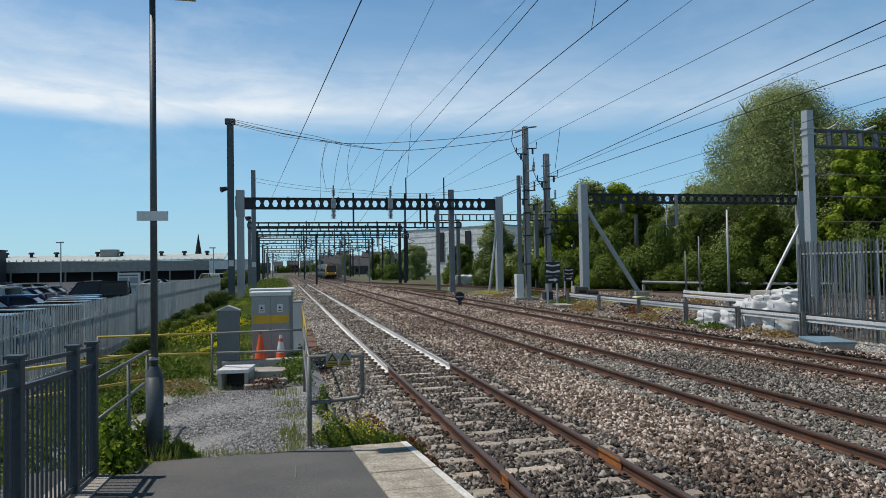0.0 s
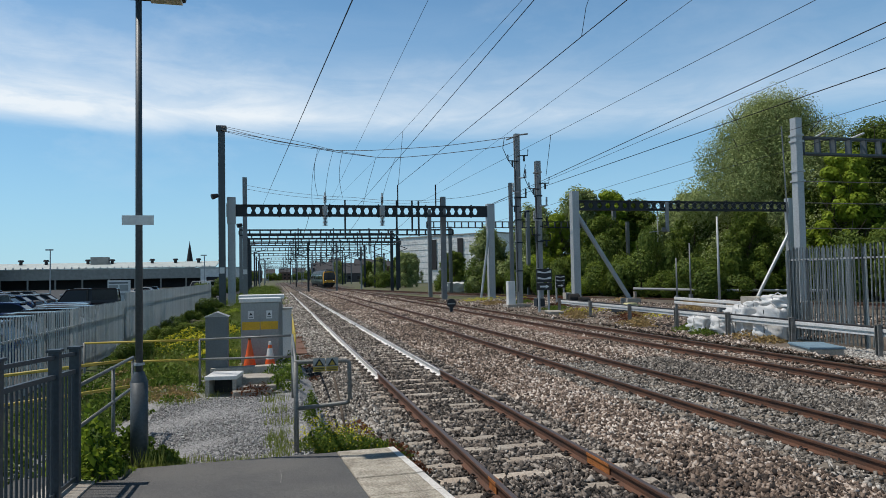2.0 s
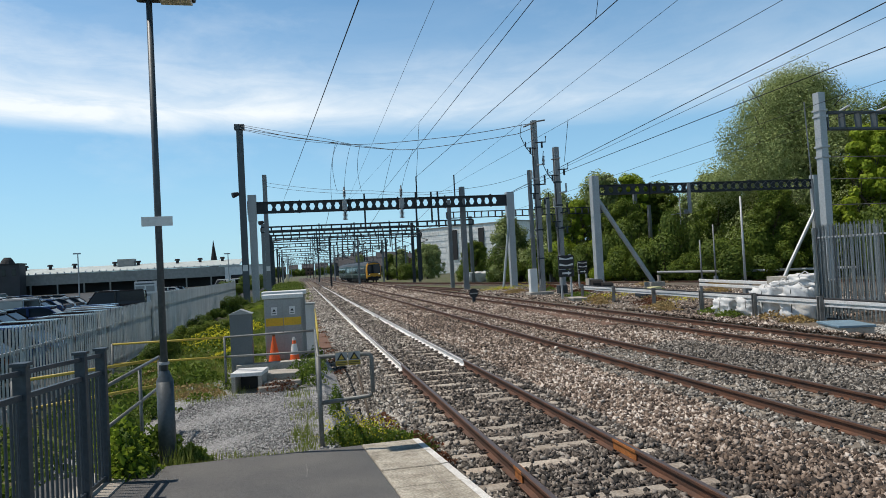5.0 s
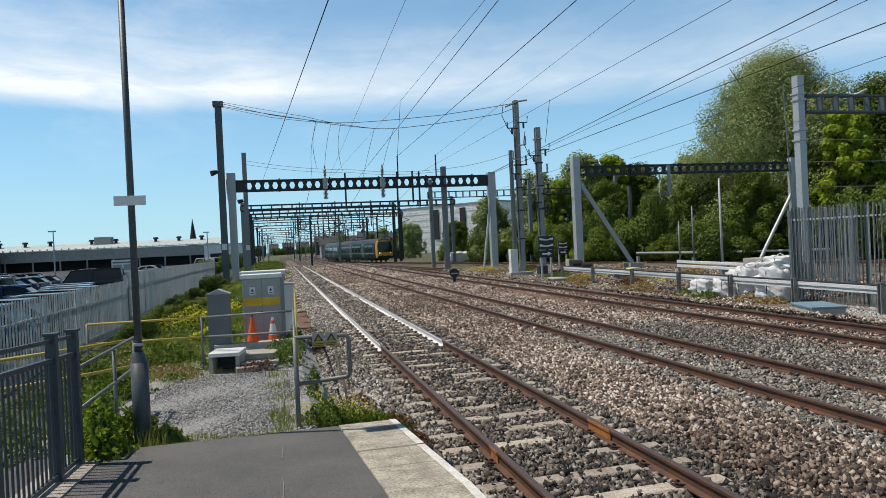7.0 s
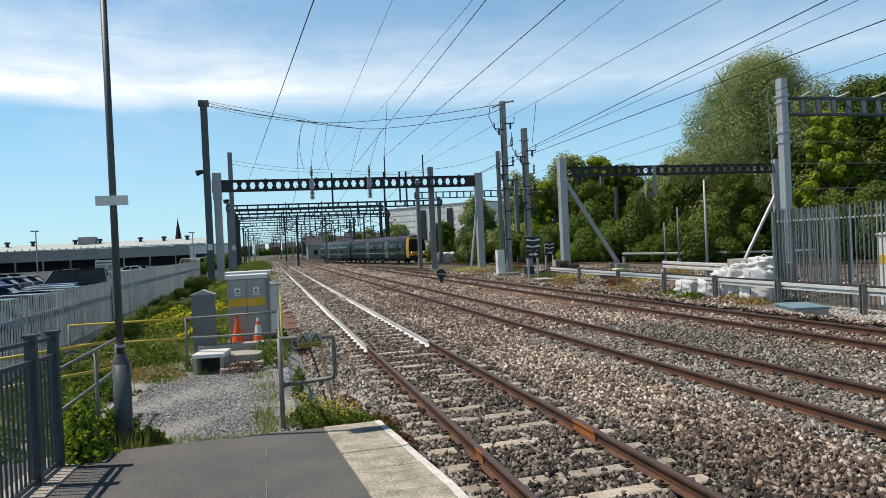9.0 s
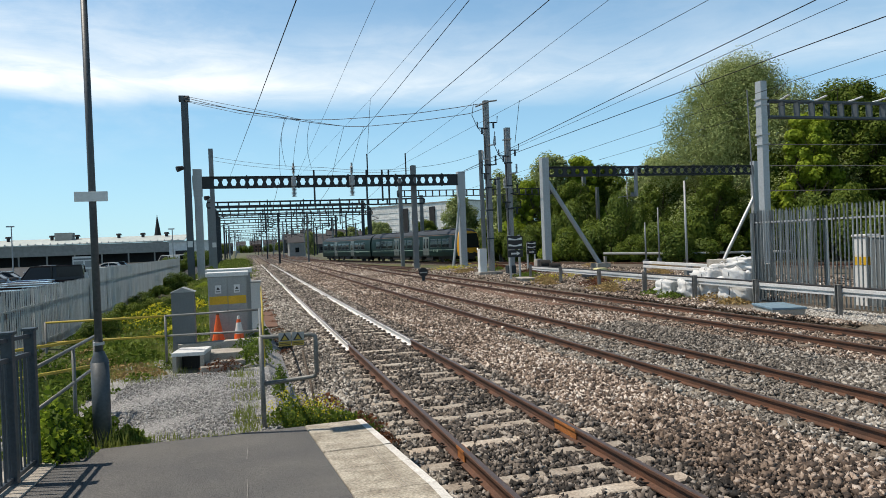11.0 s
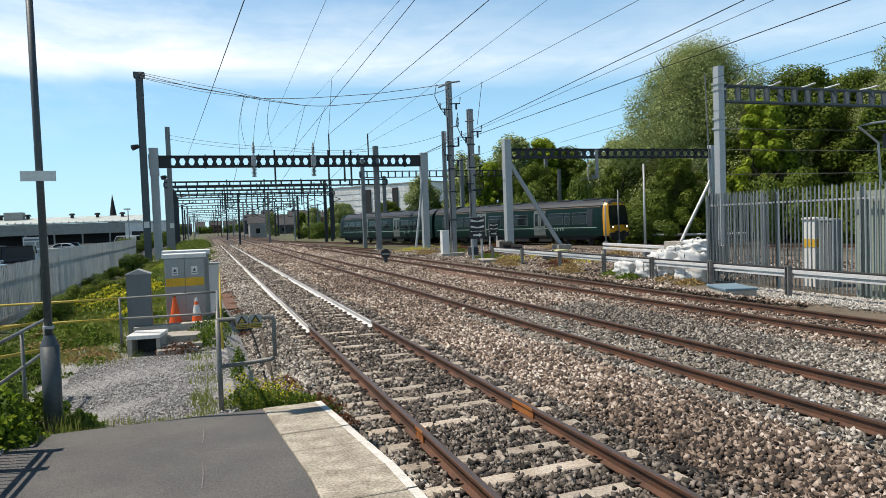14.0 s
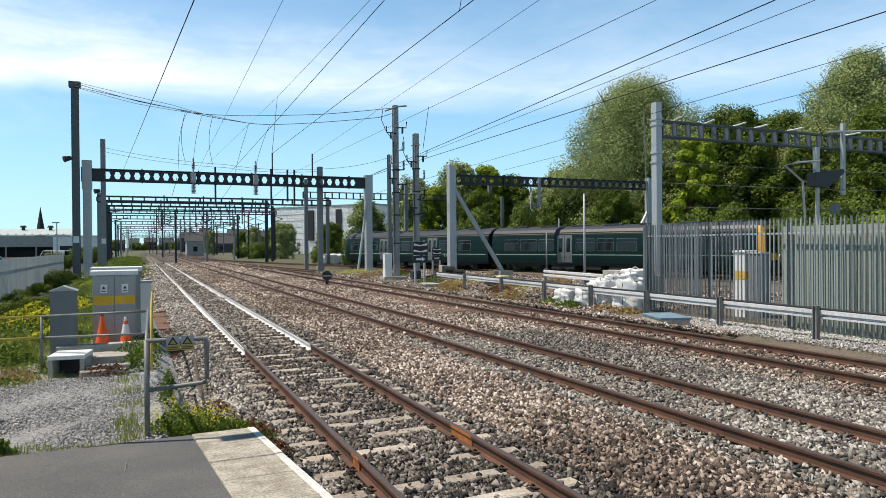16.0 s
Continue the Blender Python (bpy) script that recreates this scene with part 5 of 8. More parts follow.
# ---- buildings far off ----
def warehouse():
    w = thing("warehouse", "long low pale warehouse with a ribbed roof and roof vents", "warehouse")
    y = 232.0
    part("fascia", box(bmesh.new(), -170, -19, y, y + 0.8, 2.7, 5.9), MAT_SHED, w, "pale grey fascia")
    # the bays' shade under the canopy is put into this wall's colour
    part("back_wall", box(bmesh.new(), -170, -19, y + 7, y + 8, GZ, 5.4), MAT_SHADEWALL, w, "loading bays coloured dark for the shade inside")
    bm = bmesh.new()
    v = [bm.verts.new(p) for p in ((-171, y - 0.5, 5.9), (-18.5, y - 0.5, 6.3), (-18.5, y + 16, 8.4), (-171, y + 16, 8.0), (-171, y - 0.5, 5.7), (-18.5, y - 0.5, 6.0), (-18.5, y + 16, 8.0), (-171, y + 16, 7.6))]
    for f in ((0, 1, 2, 3), (4, 5, 6, 7), (0, 1, 5, 4), (1, 2, 6, 5), (2, 3, 7, 6), (3, 0, 4, 7)):
        bm.faces.new([v[i] for i in f])
    part("roof", bm, MAT_SHEDROOF, w, "pale green ribbed roof")
    for i in range(75):
        part("roof_rib", box(bmesh.new(), -170 + i * 2.02, -169.75 + i * 2.02, y - 0.5, y + 0.0, 6.1, 6.6), MAT_GALV, w)
    for i in range(15):
        x = -25 - i * 9.3 + (i * 37 % 5)
        bm = bmesh.new()
        tube(bm, [(x, y + 12, 7.0), (x, y + 12, 8.7)], 0.5, 8)
        tube(bm, [(x, y + 12, 8.7), (x, y + 12, 9.3)], 0.95, 10, 0.7)
        part("roof_vent", bm, MAT_SHADEWALL, w, "dark round roof vent")
    for i in range(20):
        x = -20 - i * 7.6
        part("pillar", box(bmesh.new(), x - 0.2, x + 0.2, y + 0.2, y + 0.6, GZ, 2.8), MAT_SHED, w)
    part("plant_room", box(bmesh.new(), -58, -53, y + 10, y + 14, 7.5, 10.0), MAT_SHED, w)
    k = thing("old_building", "dark brick building with a domed cupola beyond the car park", "building")
    part("wall", box(bmesh.new(), -90, -81.5, 226, 231, GZ, 9.3), MAT_SLATE, k)
    part("parapet", box(bmesh.new(), -90.3, -81.2, 225.7, 231.3, 9.3, 9.7), MAT_SHADEWALL, k)
    bm = tube(bmesh.new(), [(-85.5, 228.5, 9.7), (-85.5, 228.5, 10.8), (-85.5, 228.5, 11.6)], 2.1, 12, 0.9)
    part("cupola", bm, MAT_SHADEWALL, k, "small dark dome")
    for i in range(3):
        part("window", box(bmesh.new(), -89 + i * 2.8, -88 + i * 2.8, 225.9, 226.1, 6.0, 8.0), MAT_GLASS, k)
    b = thing("shed", "white plain shed at the end of the car park", "shed")
    part("wall", box(bmesh.new(), -19, -8.5, 190, 200, GZ, 5.0), MAT_CLAD, b)
    part("roof", box(bmesh.new(), -19.3, -8.2, 189.6, 200.4, 5.0, 5.35), MAT_SHEDROOF, b)
    # a solid dark panel on the wall stands for the shaded doorway
    part("opening", box(bmesh.new(), -17.5, -13, 189.9, 190.2, GZ, 2.8), MAT_SHADEWALL, b, "doorway as a dark panel for the shade inside")


def church():
    c = thing("church_spire", "dark pointed church spire on the skyline", "church")
    bm = bmesh.new()
    tube(bm, [(-45.5, 400, 9.8), (-45.5, 400, 23.4)], 2.1, 8, 0.06)
    part("spire", bm, MAT_SHADEWALL, c)
    part("tower", box(bmesh.new(), -47.9, -43.1, 397.7, 402.3, GZ, 9.9), MAT_SLATE, c)
    for s in (-1, 1):
        bm = bmesh.new()
        tube(bm, [(-45.5 + s * 1.9, 398.2, 9.8), (-45.5 + s * 1.9, 398.2, 12.4)], 0.4, 6, 0.03)
        part("pinnacle", bm, MAT_SHADEWALL, c)


def white_works():
    w = thing("works_building", "tall pale works building with dark upright panels", "building", pose(42, 226, 0, 0, 0, -53))
    part("wall", box(bmesh.new(), -2, 38, 0, 26, GZ, 14.6), MAT_CLAD, w, "pale coursed wall")
    me = None
    for i in range(22):
        for j in range(13):
            m = pose(-0.5 + j * 3.06, -0.05 - 0.05 * ((i * 5 + j * 3) % 3), GZ + 0.5 + i * 0.66)
            if me is None:
                first = part("wall_panel", box(bmesh.new(), -1.5, 1.5, -0.05, 0.05, -0.29, 0.29, 0.02), MAT_CLAD, w)
                first.matrix_basis, me = m, first.data
            else:
                share("wall_panel", me, w, m)
    for x in (13.0, 23.9):
        part("dark_panel", box(bmesh.new(), x, x + 2.1, -0.5, -0.2, 4.0, 13.6), MAT_SHADEWALL, w, "dark upright panel")
    part("parapet", box(bmesh.new(), -2.3, 38.3, -0.3, 26.3, 14.6, 15.0), MAT_SHED, w)


def far_masts():
    """Slim masts that stand beside the tracks into the distance."""
    rng = random.Random(31)
    for i in range(30):
        y = 96 + i * 11.5 + rng.uniform(-3, 3)
        x = (-3.4, 5.4, 10.1, 16.2, 20.5, 25.0)[i % 6] + rng.uniform(-0.4, 0.4)
        z = rng.uniform(7.5, 11.0)
        p = thing("line_mast", "slim far mast with a bracket arm", "mast", group="line masts")
        part("column", h_column(bmesh.new(), x, y, GZ, z, 0.3, 0.3, 0.08), (MAT_MAST, MAT_STEEL_DARK, MAT_GALV_DULL)[i % 3], p)
        side = -1 if i % 2 else 1
        bm = tube(bmesh.new(), [(x, y, 6.6), (x + side * 2.4, y, 6.9), (x + side * 2.6, y, 6.0), (x, y, 5.3)], 0.06, 5)
        part("bracket_arm", bm, MAT_STEEL_DARK, p)


def house(x, y, w, d, h, m, lab):
    b = thing("house", lab, "house", group="far houses")
    part("wall", box(bmesh.new(), x, x + w, y, y + d, GZ, h), m, b)
    bm = bmesh.new()
    r = d * 0.35
    v = [bm.verts.new(p) for p in ((x - 0.3, y - 0.3, h), (x + w + 0.3, y - 0.3, h), (x + w + 0.3, y + d + 0.3, h), (x - 0.3, y + d + 0.3, h), (x - 0.3, y + d / 2, h + r), (x + w + 0.3, y + d / 2, h + r))]
    for f in ((0, 1, 5, 4), (2, 3, 4, 5), (0, 4, 3), (1, 2, 5), (0, 3, 2, 1)):
        bm.faces.new([v[i] for i in f])
    rf = part("roof", bm, MAT_SLATE, b)
    part("chimney", box(bmesh.new(), x + w * 0.2, x + w * 0.2 + 0.9, y + d / 2 - 0.4, y + d / 2 + 0.4, h + r * 0.6, h + r + 1.0), m, rf)
    n = max(1, int(w / 3.5))
    for i in range(n):
        for z in (1.0, 4.0):
            if z + 1.5 < h:
                xx = x + (i + 0.5) * w / n
                part("window", box(bmesh.new(), xx - 0.55, xx + 0.55, y - 0.06, y + 0.1, z, z + 1.4), MAT_GLASS, b)


def town():
    rng = random.Random(9)
    x = 16.0
    for i in range(9):
        w = rng.uniform(6, 11)
        house(x + 4, 380 + rng.uniform(-12, 12), w, 9, rng.uniform(6.5, 9.5), MAT_BRICK if i % 3 else MAT_SLATE, "brick house with a slate roof beyond the railway" if i % 3 else "dark house with a slate roof beyond the railway")
        x += w + rng.uniform(-1, 2)
    house(12.5, 205, 4.5, 8, 3.9, MAT_SHED, "small grey gabled hut beside the line")
    house(26, 300, 12, 10, 3.6, MAT_SLATE, "dark gabled shed beside the line")
    x = -60
    for i in range(14):
        w = rng.uniform(8, 14)
        house(x, 640 + rng.uniform(-20, 20), w, 10, rng.uniform(5, 8), MAT_BRICK if i % 2 else MAT_SHED, "far house on the horizon")
        x += w + rng.uniform(1, 4)


warehouse()
church()
white_works()
far_masts()
town()


# ---- trees and shrubs ----
def crown(name, rng, blobs, n, size, material, parent, droop=0.0, shell=0.55):
    """Leaf sprays over a set of uneven clumps (centre, radii)."""
    vol = np.array([b[3] * b[4] for b in blobs])
    pick = rng.choice(len(blobs), n, p=vol / vol.sum())
    B = np.array(blobs)[pick]
    d = rng.normal(size=(n, 3))
    d /= np.linalg.norm(d, axis=1)[:, None]
    rr = shell + (1.04 - shell) * rng.random(n) ** 0.6
    pos = B[:, :3] + d * B[:, 3:6] * rr[:, None]
    if droop:
        pos[:, 2] -= droop * rng.random(n) ** 2
    pos[:, 2] = np.maximum(pos[:, 2], 0.1)
    nrm = d + rng.normal(size=(n, 3)) * 0.3 + np.array([0, 0, 0.25])
    co, q = leaves(rng, pos, size * rng.uniform(0.6, 1.35, n), 0.0, nrm)
    ob = raw_mesh(name, co, q, material, parent)
    del ob["kind"]
    return ob


def limbs(rng, h, spread, r, count=12):
    """A tapered trunk with limbs that fork and fork again."""
    bm = bmesh.new()
    pts = [(0, 0, -0.3)]
    for i in range(1, 6):
        pts.append((rng.normal() * 0.12 * i * 0.4, rng.normal() * 0.12 * i * 0.4, h * 0.85 * i / 5))
    tube(bm, pts, r, 8, r * 0.2)
    for i in range(count):
        k = rng.uniform(0.12, 0.75)
        a = rng.uniform(0, 6.28)
        z = h * 0.85 * k
        reach = spread * rng.uniform(0.5, 0.95) * (1.1 - 0.7 * k)
        p1 = (math.cos(a) * reach * 0.45, math.sin(a) * reach * 0.45, z + h * 0.13)
        p2 = (math.cos(a + 0.3) * reach, math.sin(a + 0.3) * reach, z + h * 0.28)
        tube(bm, [(0, 0, z), p1, p2], r * 0.4 * (1.1 - k), 6, r * 0.07)
        for da, rr, up in ((-0.6, 0.8, 0.3), (0.8, 0.7, 0.24), (0.1, 0.65, 0.33)):
            p3 = (math.cos(a + da) * reach * rr, math.sin(a + da) * reach * rr, z + h * up)
            tube(bm, [p1, p3], r * 0.2 * (1.1 - k), 5, r * 0.04)
    return bm


def broad(k):
    """Outline of a round-headed tree: its half width at k of the crown's height."""
    return (0.55 + 0.45 * math.sin(min(1.0, k * 1.35 + 0.25) * math.pi)) * (1.0 if k < 0.75 else 1.0 - (k - 0.75) * 2.2)


def spread_cone(k):
    """Outline of the old willow: wide below, drawn in to a rounded head."""
    return 0.92 + 0.3 * k if k < 0.28 else max(0.06, 1.0 - 0.56 * ((k - 0.28) / 0.58) ** 1.3) * (1.0 if k < 0.88 else 1.0 - (k - 0.88) * 4.6)


def tree(seed, label, h, rx, n, size, material, droop=0.0, base=0.2, nb=26, outline=broad, tall=1.0, count=12):
    """Clumps of leaves set out over the crown's outside, with gaps between them, round forking limbs."""
    rng = np.random.default_rng(seed)
    t = thing("tree", label, "tree", group="trackside trees")
    part("trunk", limbs(rng, h, rx, h * 0.02 + 0.06, count), MAT_BARK, t)
    blobs = []
    for i in range(nb):
        k = ((i + 0.5) / nb) ** 0.85
        z = h * (base + (0.97 - base) * k)
        env = rx * outline(k)
        a = i * 2.4 + rng.uniform(-0.5, 0.5)
        d = env * (rng.uniform(0.62, 0.98) if i % 4 else rng.uniform(0.1, 0.5))
        r = rx * rng.uniform(0.1, 0.2) * (1.15 if i % 4 else 1.5)
        blobs.append((math.cos(a) * d, math.sin(a) * d, z - r * 0.4, r, r, r * tall * rng.uniform(0.6, 1.1)))
    crown("crown", rng, blobs, n, size, material, t, droop, 0.35)
    return t


def bush_mesh(seed, h, rx, n, size, material, label):
    rng = np.random.default_rng(seed)
    b = thing("bush", label, "bush", group="trackside bushes")
    bm = bmesh.new()
    for i in range(5):
        a = rng.uniform(0, 6.28)
        tube(bm, [(0, 0, -0.2), (math.cos(a) * rx * 0.3, math.sin(a) * rx * 0.3, h * 0.4), (math.cos(a) * rx * 0.6, math.sin(a) * rx * 0.6, h * 0.7)], 0.07, 5, 0.02)
    part("stem", bm, MAT_BARK, b)
    blobs = []
    for i in range(12):
        a, d = rng.uniform(0, 6.28), rx * rng.uniform(0.1, 0.75)
        z = h * rng.uniform(0.25, 0.8) * (1.1 - 0.5 * d / rx)
        r = rx * rng.uniform(0.28, 0.45)
        blobs.append((math.cos(a) * d, math.sin(a) * d, z, r, r, min(z, r * 0.9)))
    crown("crown", rng, blobs, n, size, material, b)
    return b


def place(ob, x, y, s=1.0, z=GZ, turn=0.0):
    ob.matrix_basis = pose(x, y, z, 0, 0, turn) @ Matrix.Diagonal((s, s, s, 1))
    return ob


def again(ob, x, y, s=1.0, turn=0.0, sz=None, z=GZ):
    c = copy_thing(ob, pose(x, y, z, 0, 0, turn))
    c.scale = (s, s, sz or s)
    return c


def woods():
    W = tree(11, "tall pale green willow with fine drooping leaves", 20.4, 11.4, 250000, 0.2, MAT_LEAF_A, 0.5, 0.04, 230, spread_cone, 1.25, 34)
    place(W, 48.4, 57.5, 0.98)
    W2 = tree(12, "tall pale green willow behind the fence", 20.5, 9.0, 130000, 0.21, MAT_LEAF_A, 0.5, 0.06, 190, spread_cone, 1.25, 26)
    place(W2, 61.5, 42.0, 1.0)
    M = tree(13, "broad dark green maple", 14.5, 6.4, 62000, 0.26, MAT_LEAF_B, 0.2, 0.05, 120)
    place(M, 54.0, 50.0, 1.12)
    Y = tree(14, "bright yellow green maple in fresh leaf", 12.5, 3.6, 18000, 0.33, MAT_LEAF_C, 0.1, 0.15, 70)
    place(Y, 47.3, 47.8, 1.02)
    D = tree(15, "dense mid green trackside tree", 10.0, 4.6, 32000, 0.26, MAT_LEAF_B, 0.2, 0.04, 90)
    place(D, 47.0, 51.0, 1.0)
    F = tree(16, "airy olive green trackside tree", 10.5, 4.4, 20000, 0.3, MAT_LEAF_A, 0.5, 0.06, 80, broad, 1.3)
    place(F, 38.0, 80.0, 1.3)
    for ob, x, y, s, a in ((D, 56.0, 43.0, 1.2, 60), (D, 40.0, 50.5, 0.8, 130), (M, 63.0, 52.0, 1.15, 200), (M, 70.0, 56.0, 1.2, 90), (W2, 74.0, 44.0, 1.0, 70), (M, 56.0, 36.5, 0.95, 20), (D, 62.5, 39.0, 1.2, 250), (D, 41.5, 60.0, 0.95, 120), (Y, 33.8, 78.0, 0.8, 160),
                           (F, 31.8, 80.0, 1.08, 50), (D, 45.5, 80.0, 1.22, 10), (F, 50.0, 74.0, 1.2, 200), (Y, 41.8, 79.0, 1.05, 30), (D, 36.0, 70.0, 0.9, 220), (F, 42.0, 66.0, 0.9, 300), (D, 54.5, 62.0, 1.1, 100), (F, 27.5, 86.0, 0.85, 140), (D, 34.0, 84.0, 1.0, 200),
                           (D, 26.0, 98.0, 0.62, 80), (D, 70.0, 40.0, 1.4, 20), (M, 82.0, 42.0, 1.2, 30), (W, 90.0, 40.0, 0.9, 30), (F, 26.5, 140.0, 0.72, 66), (D, 31.0, 120.0, 0.66, 166), (F, 24.5, 162.0, 0.7, 20), (D, 33.0, 185.0, 0.8, 20), (F, 40.0, 200.0, 0.9, 90), (D, 29.0, 215.0, 0.75, 140), (F, 21.5, 240.0, 0.8, 30),
                           (M, 100.0, 60.0, 1.2, 140), (M, 58.0, 70.0, 1.1, 77), (D, 66.0, 66.0, 1.4, 177), (D, 47.5, 62.0, 1.0, 70), (M, 66.0, 33.0, 1.1, 70), (W2, 82.0, 34.0, 1.0, 200)):
        again(ob, x, y, s, a)
    A = bush_mesh(21, 3.8, 3.0, 9000, 0.23, MAT_LEAF_D, "dense dark green trackside hedge bush")
    place(A, 45.0, 52.0)
    B = bush_mesh(22, 3.2, 2.6, 8500, 0.22, MAT_LEAF_B, "leafy mid green trackside bush")
    place(B, 41.5, 56.0)
    C = bush_mesh(23, 2.6, 2.4, 6000, 0.25, MAT_LEAF_C, "bright green leafy trackside bush")
    place(C, 38.0, 62.0)
    rng = random.Random(5)
    kinds = (A, A, B, B, C)
    # a hedge bank along the outside of the curve
    k = 0
    for s in range(86, 190, 4):
        p, q = branch(s), branch(s + 1)
        n = Vector((q.y - p.y, -(q.x - p.x), 0)).normalized() * -1
        for off in (6.0, 9.0, 12.5):
            if s < 90 and off > 10:
                continue
            r = p + n * (off + rng.uniform(-0.8, 0.8))
            if 35.0 < r.x < 43.5 and r.y < 49.5:
                continue
            again(kinds[k % 5], r.x, r.y, rng.uniform(0.75, 1.25), rng.uniform(0, 360), rng.uniform(0.8, 1.35) * (1.0 if off < 8 else 1.5))
            k += 1
    for x, y, s in ((22.0, 140, 1.0), (27, 104, 1.0), (20.5, 152, 0.8), (24, 158, 1.2), ):
        again(kinds[k % 5], x, y, s, rng.uniform(0, 360))
        k += 1
    for i in range(46):
        again(kinds[i % 4], -260 + i * 9.5 + rng.uniform(-3, 3), 560 + rng.uniform(-30, 30), rng.uniform(1.6, 3.0), rng.uniform(0, 360))
    for i in range(12):
        again(kinds[i % 4], -7.5 - rng.uniform(0, 1), 75 + i * 11, rng.uniform(0.5, 0.8), rng.uniform(0, 360))
    # scrub on the verge beside the car park fence
    for x, y, s, ob in ((-4.1, 26, 0.26, B), (-3.4, 29, 0.24, B), (-4.4, 33, 0.22, A), (-4.6, 40, 0.24, B), (-4.5, 47, 0.34, A), (-4.5, 54, 0.26, B), (-3.9, 21, 0.24, A), (-2.6, 45, 0.22, C), (-1.2, 30, 0.16, C)):
        again(ob, x, y, s, rng.uniform(0, 360), z=-0.15)


woods()


def weed(name, label, spots, n, size, material, seed, h=0.35, shell=0.0):
    """Low plants: leaves heaped over a few spots (x, y, radius, height above z)."""
    rng = np.random.default_rng(seed)
    S = np.array(spots)
    pick = rng.integers(0, len(S), n)
    s = S[pick]
    a, r = rng.uniform(0, 6.283, n), np.sqrt(rng.random(n))
    z = rng.random(n) ** 0.8
    rad = s[:, 2] * r * np.sqrt(1 - 0.72 * z * z) * (1 + 0.25 * np.sin(a * 3 + z * 7))
    pos = np.stack([s[:, 0] + np.cos(a) * rad, s[:, 1] + np.sin(a) * rad, s[:, 4] + z * s[:, 3] * (1.1 - 0.6 * r)], 1)
    co, q = leaves(rng, pos, size * rng.uniform(0.6, 1.4, n))
    return raw_mesh(name, co, q, material, None, label, kind="stuff", category="weeds")


def grass(name, label, spots, n, material, seed, h=0.22):
    """Grass blades: long thin bent strips over spots (x, y, radius, z)."""
    rng = np.random.default_rng(seed)
    S = np.array(spots)
    s = S[rng.integers(0, len(S), n)]
    a, r = rng.uniform(0, 6.283, n), np.sqrt(rng.random(n))
    p = np.stack([s[:, 0] + np.cos(a) * s[:, 2] * r, s[:, 1] + np.sin(a) * s[:, 2] * r, s[:, 3]], 1)
    hh = h * rng.uniform(0.4, 1.2, n)
    b = rng.uniform(0, 6.283, n)
    side = np.stack([np.cos(b), np.sin(b), 0 * b], 1) * 0.006
    lean = np.stack([-np.sin(b), np.cos(b), 0 * b], 1) * (hh * rng.uniform(0.1, 0.6, n))[:, None]
    up = np.stack([0 * b, 0 * b, hh], 1)
    c = np.stack([p - side, p + side, p + side * 0.2 + up + lean, p - side * 0.2 + up + lean], 1)
    q = np.arange(4)[None] + 4 * np.arange(n)[:, None]
    return raw_mesh(name, c.reshape(-1, 3), q, material, None, label, kind="stuff", category="grass")


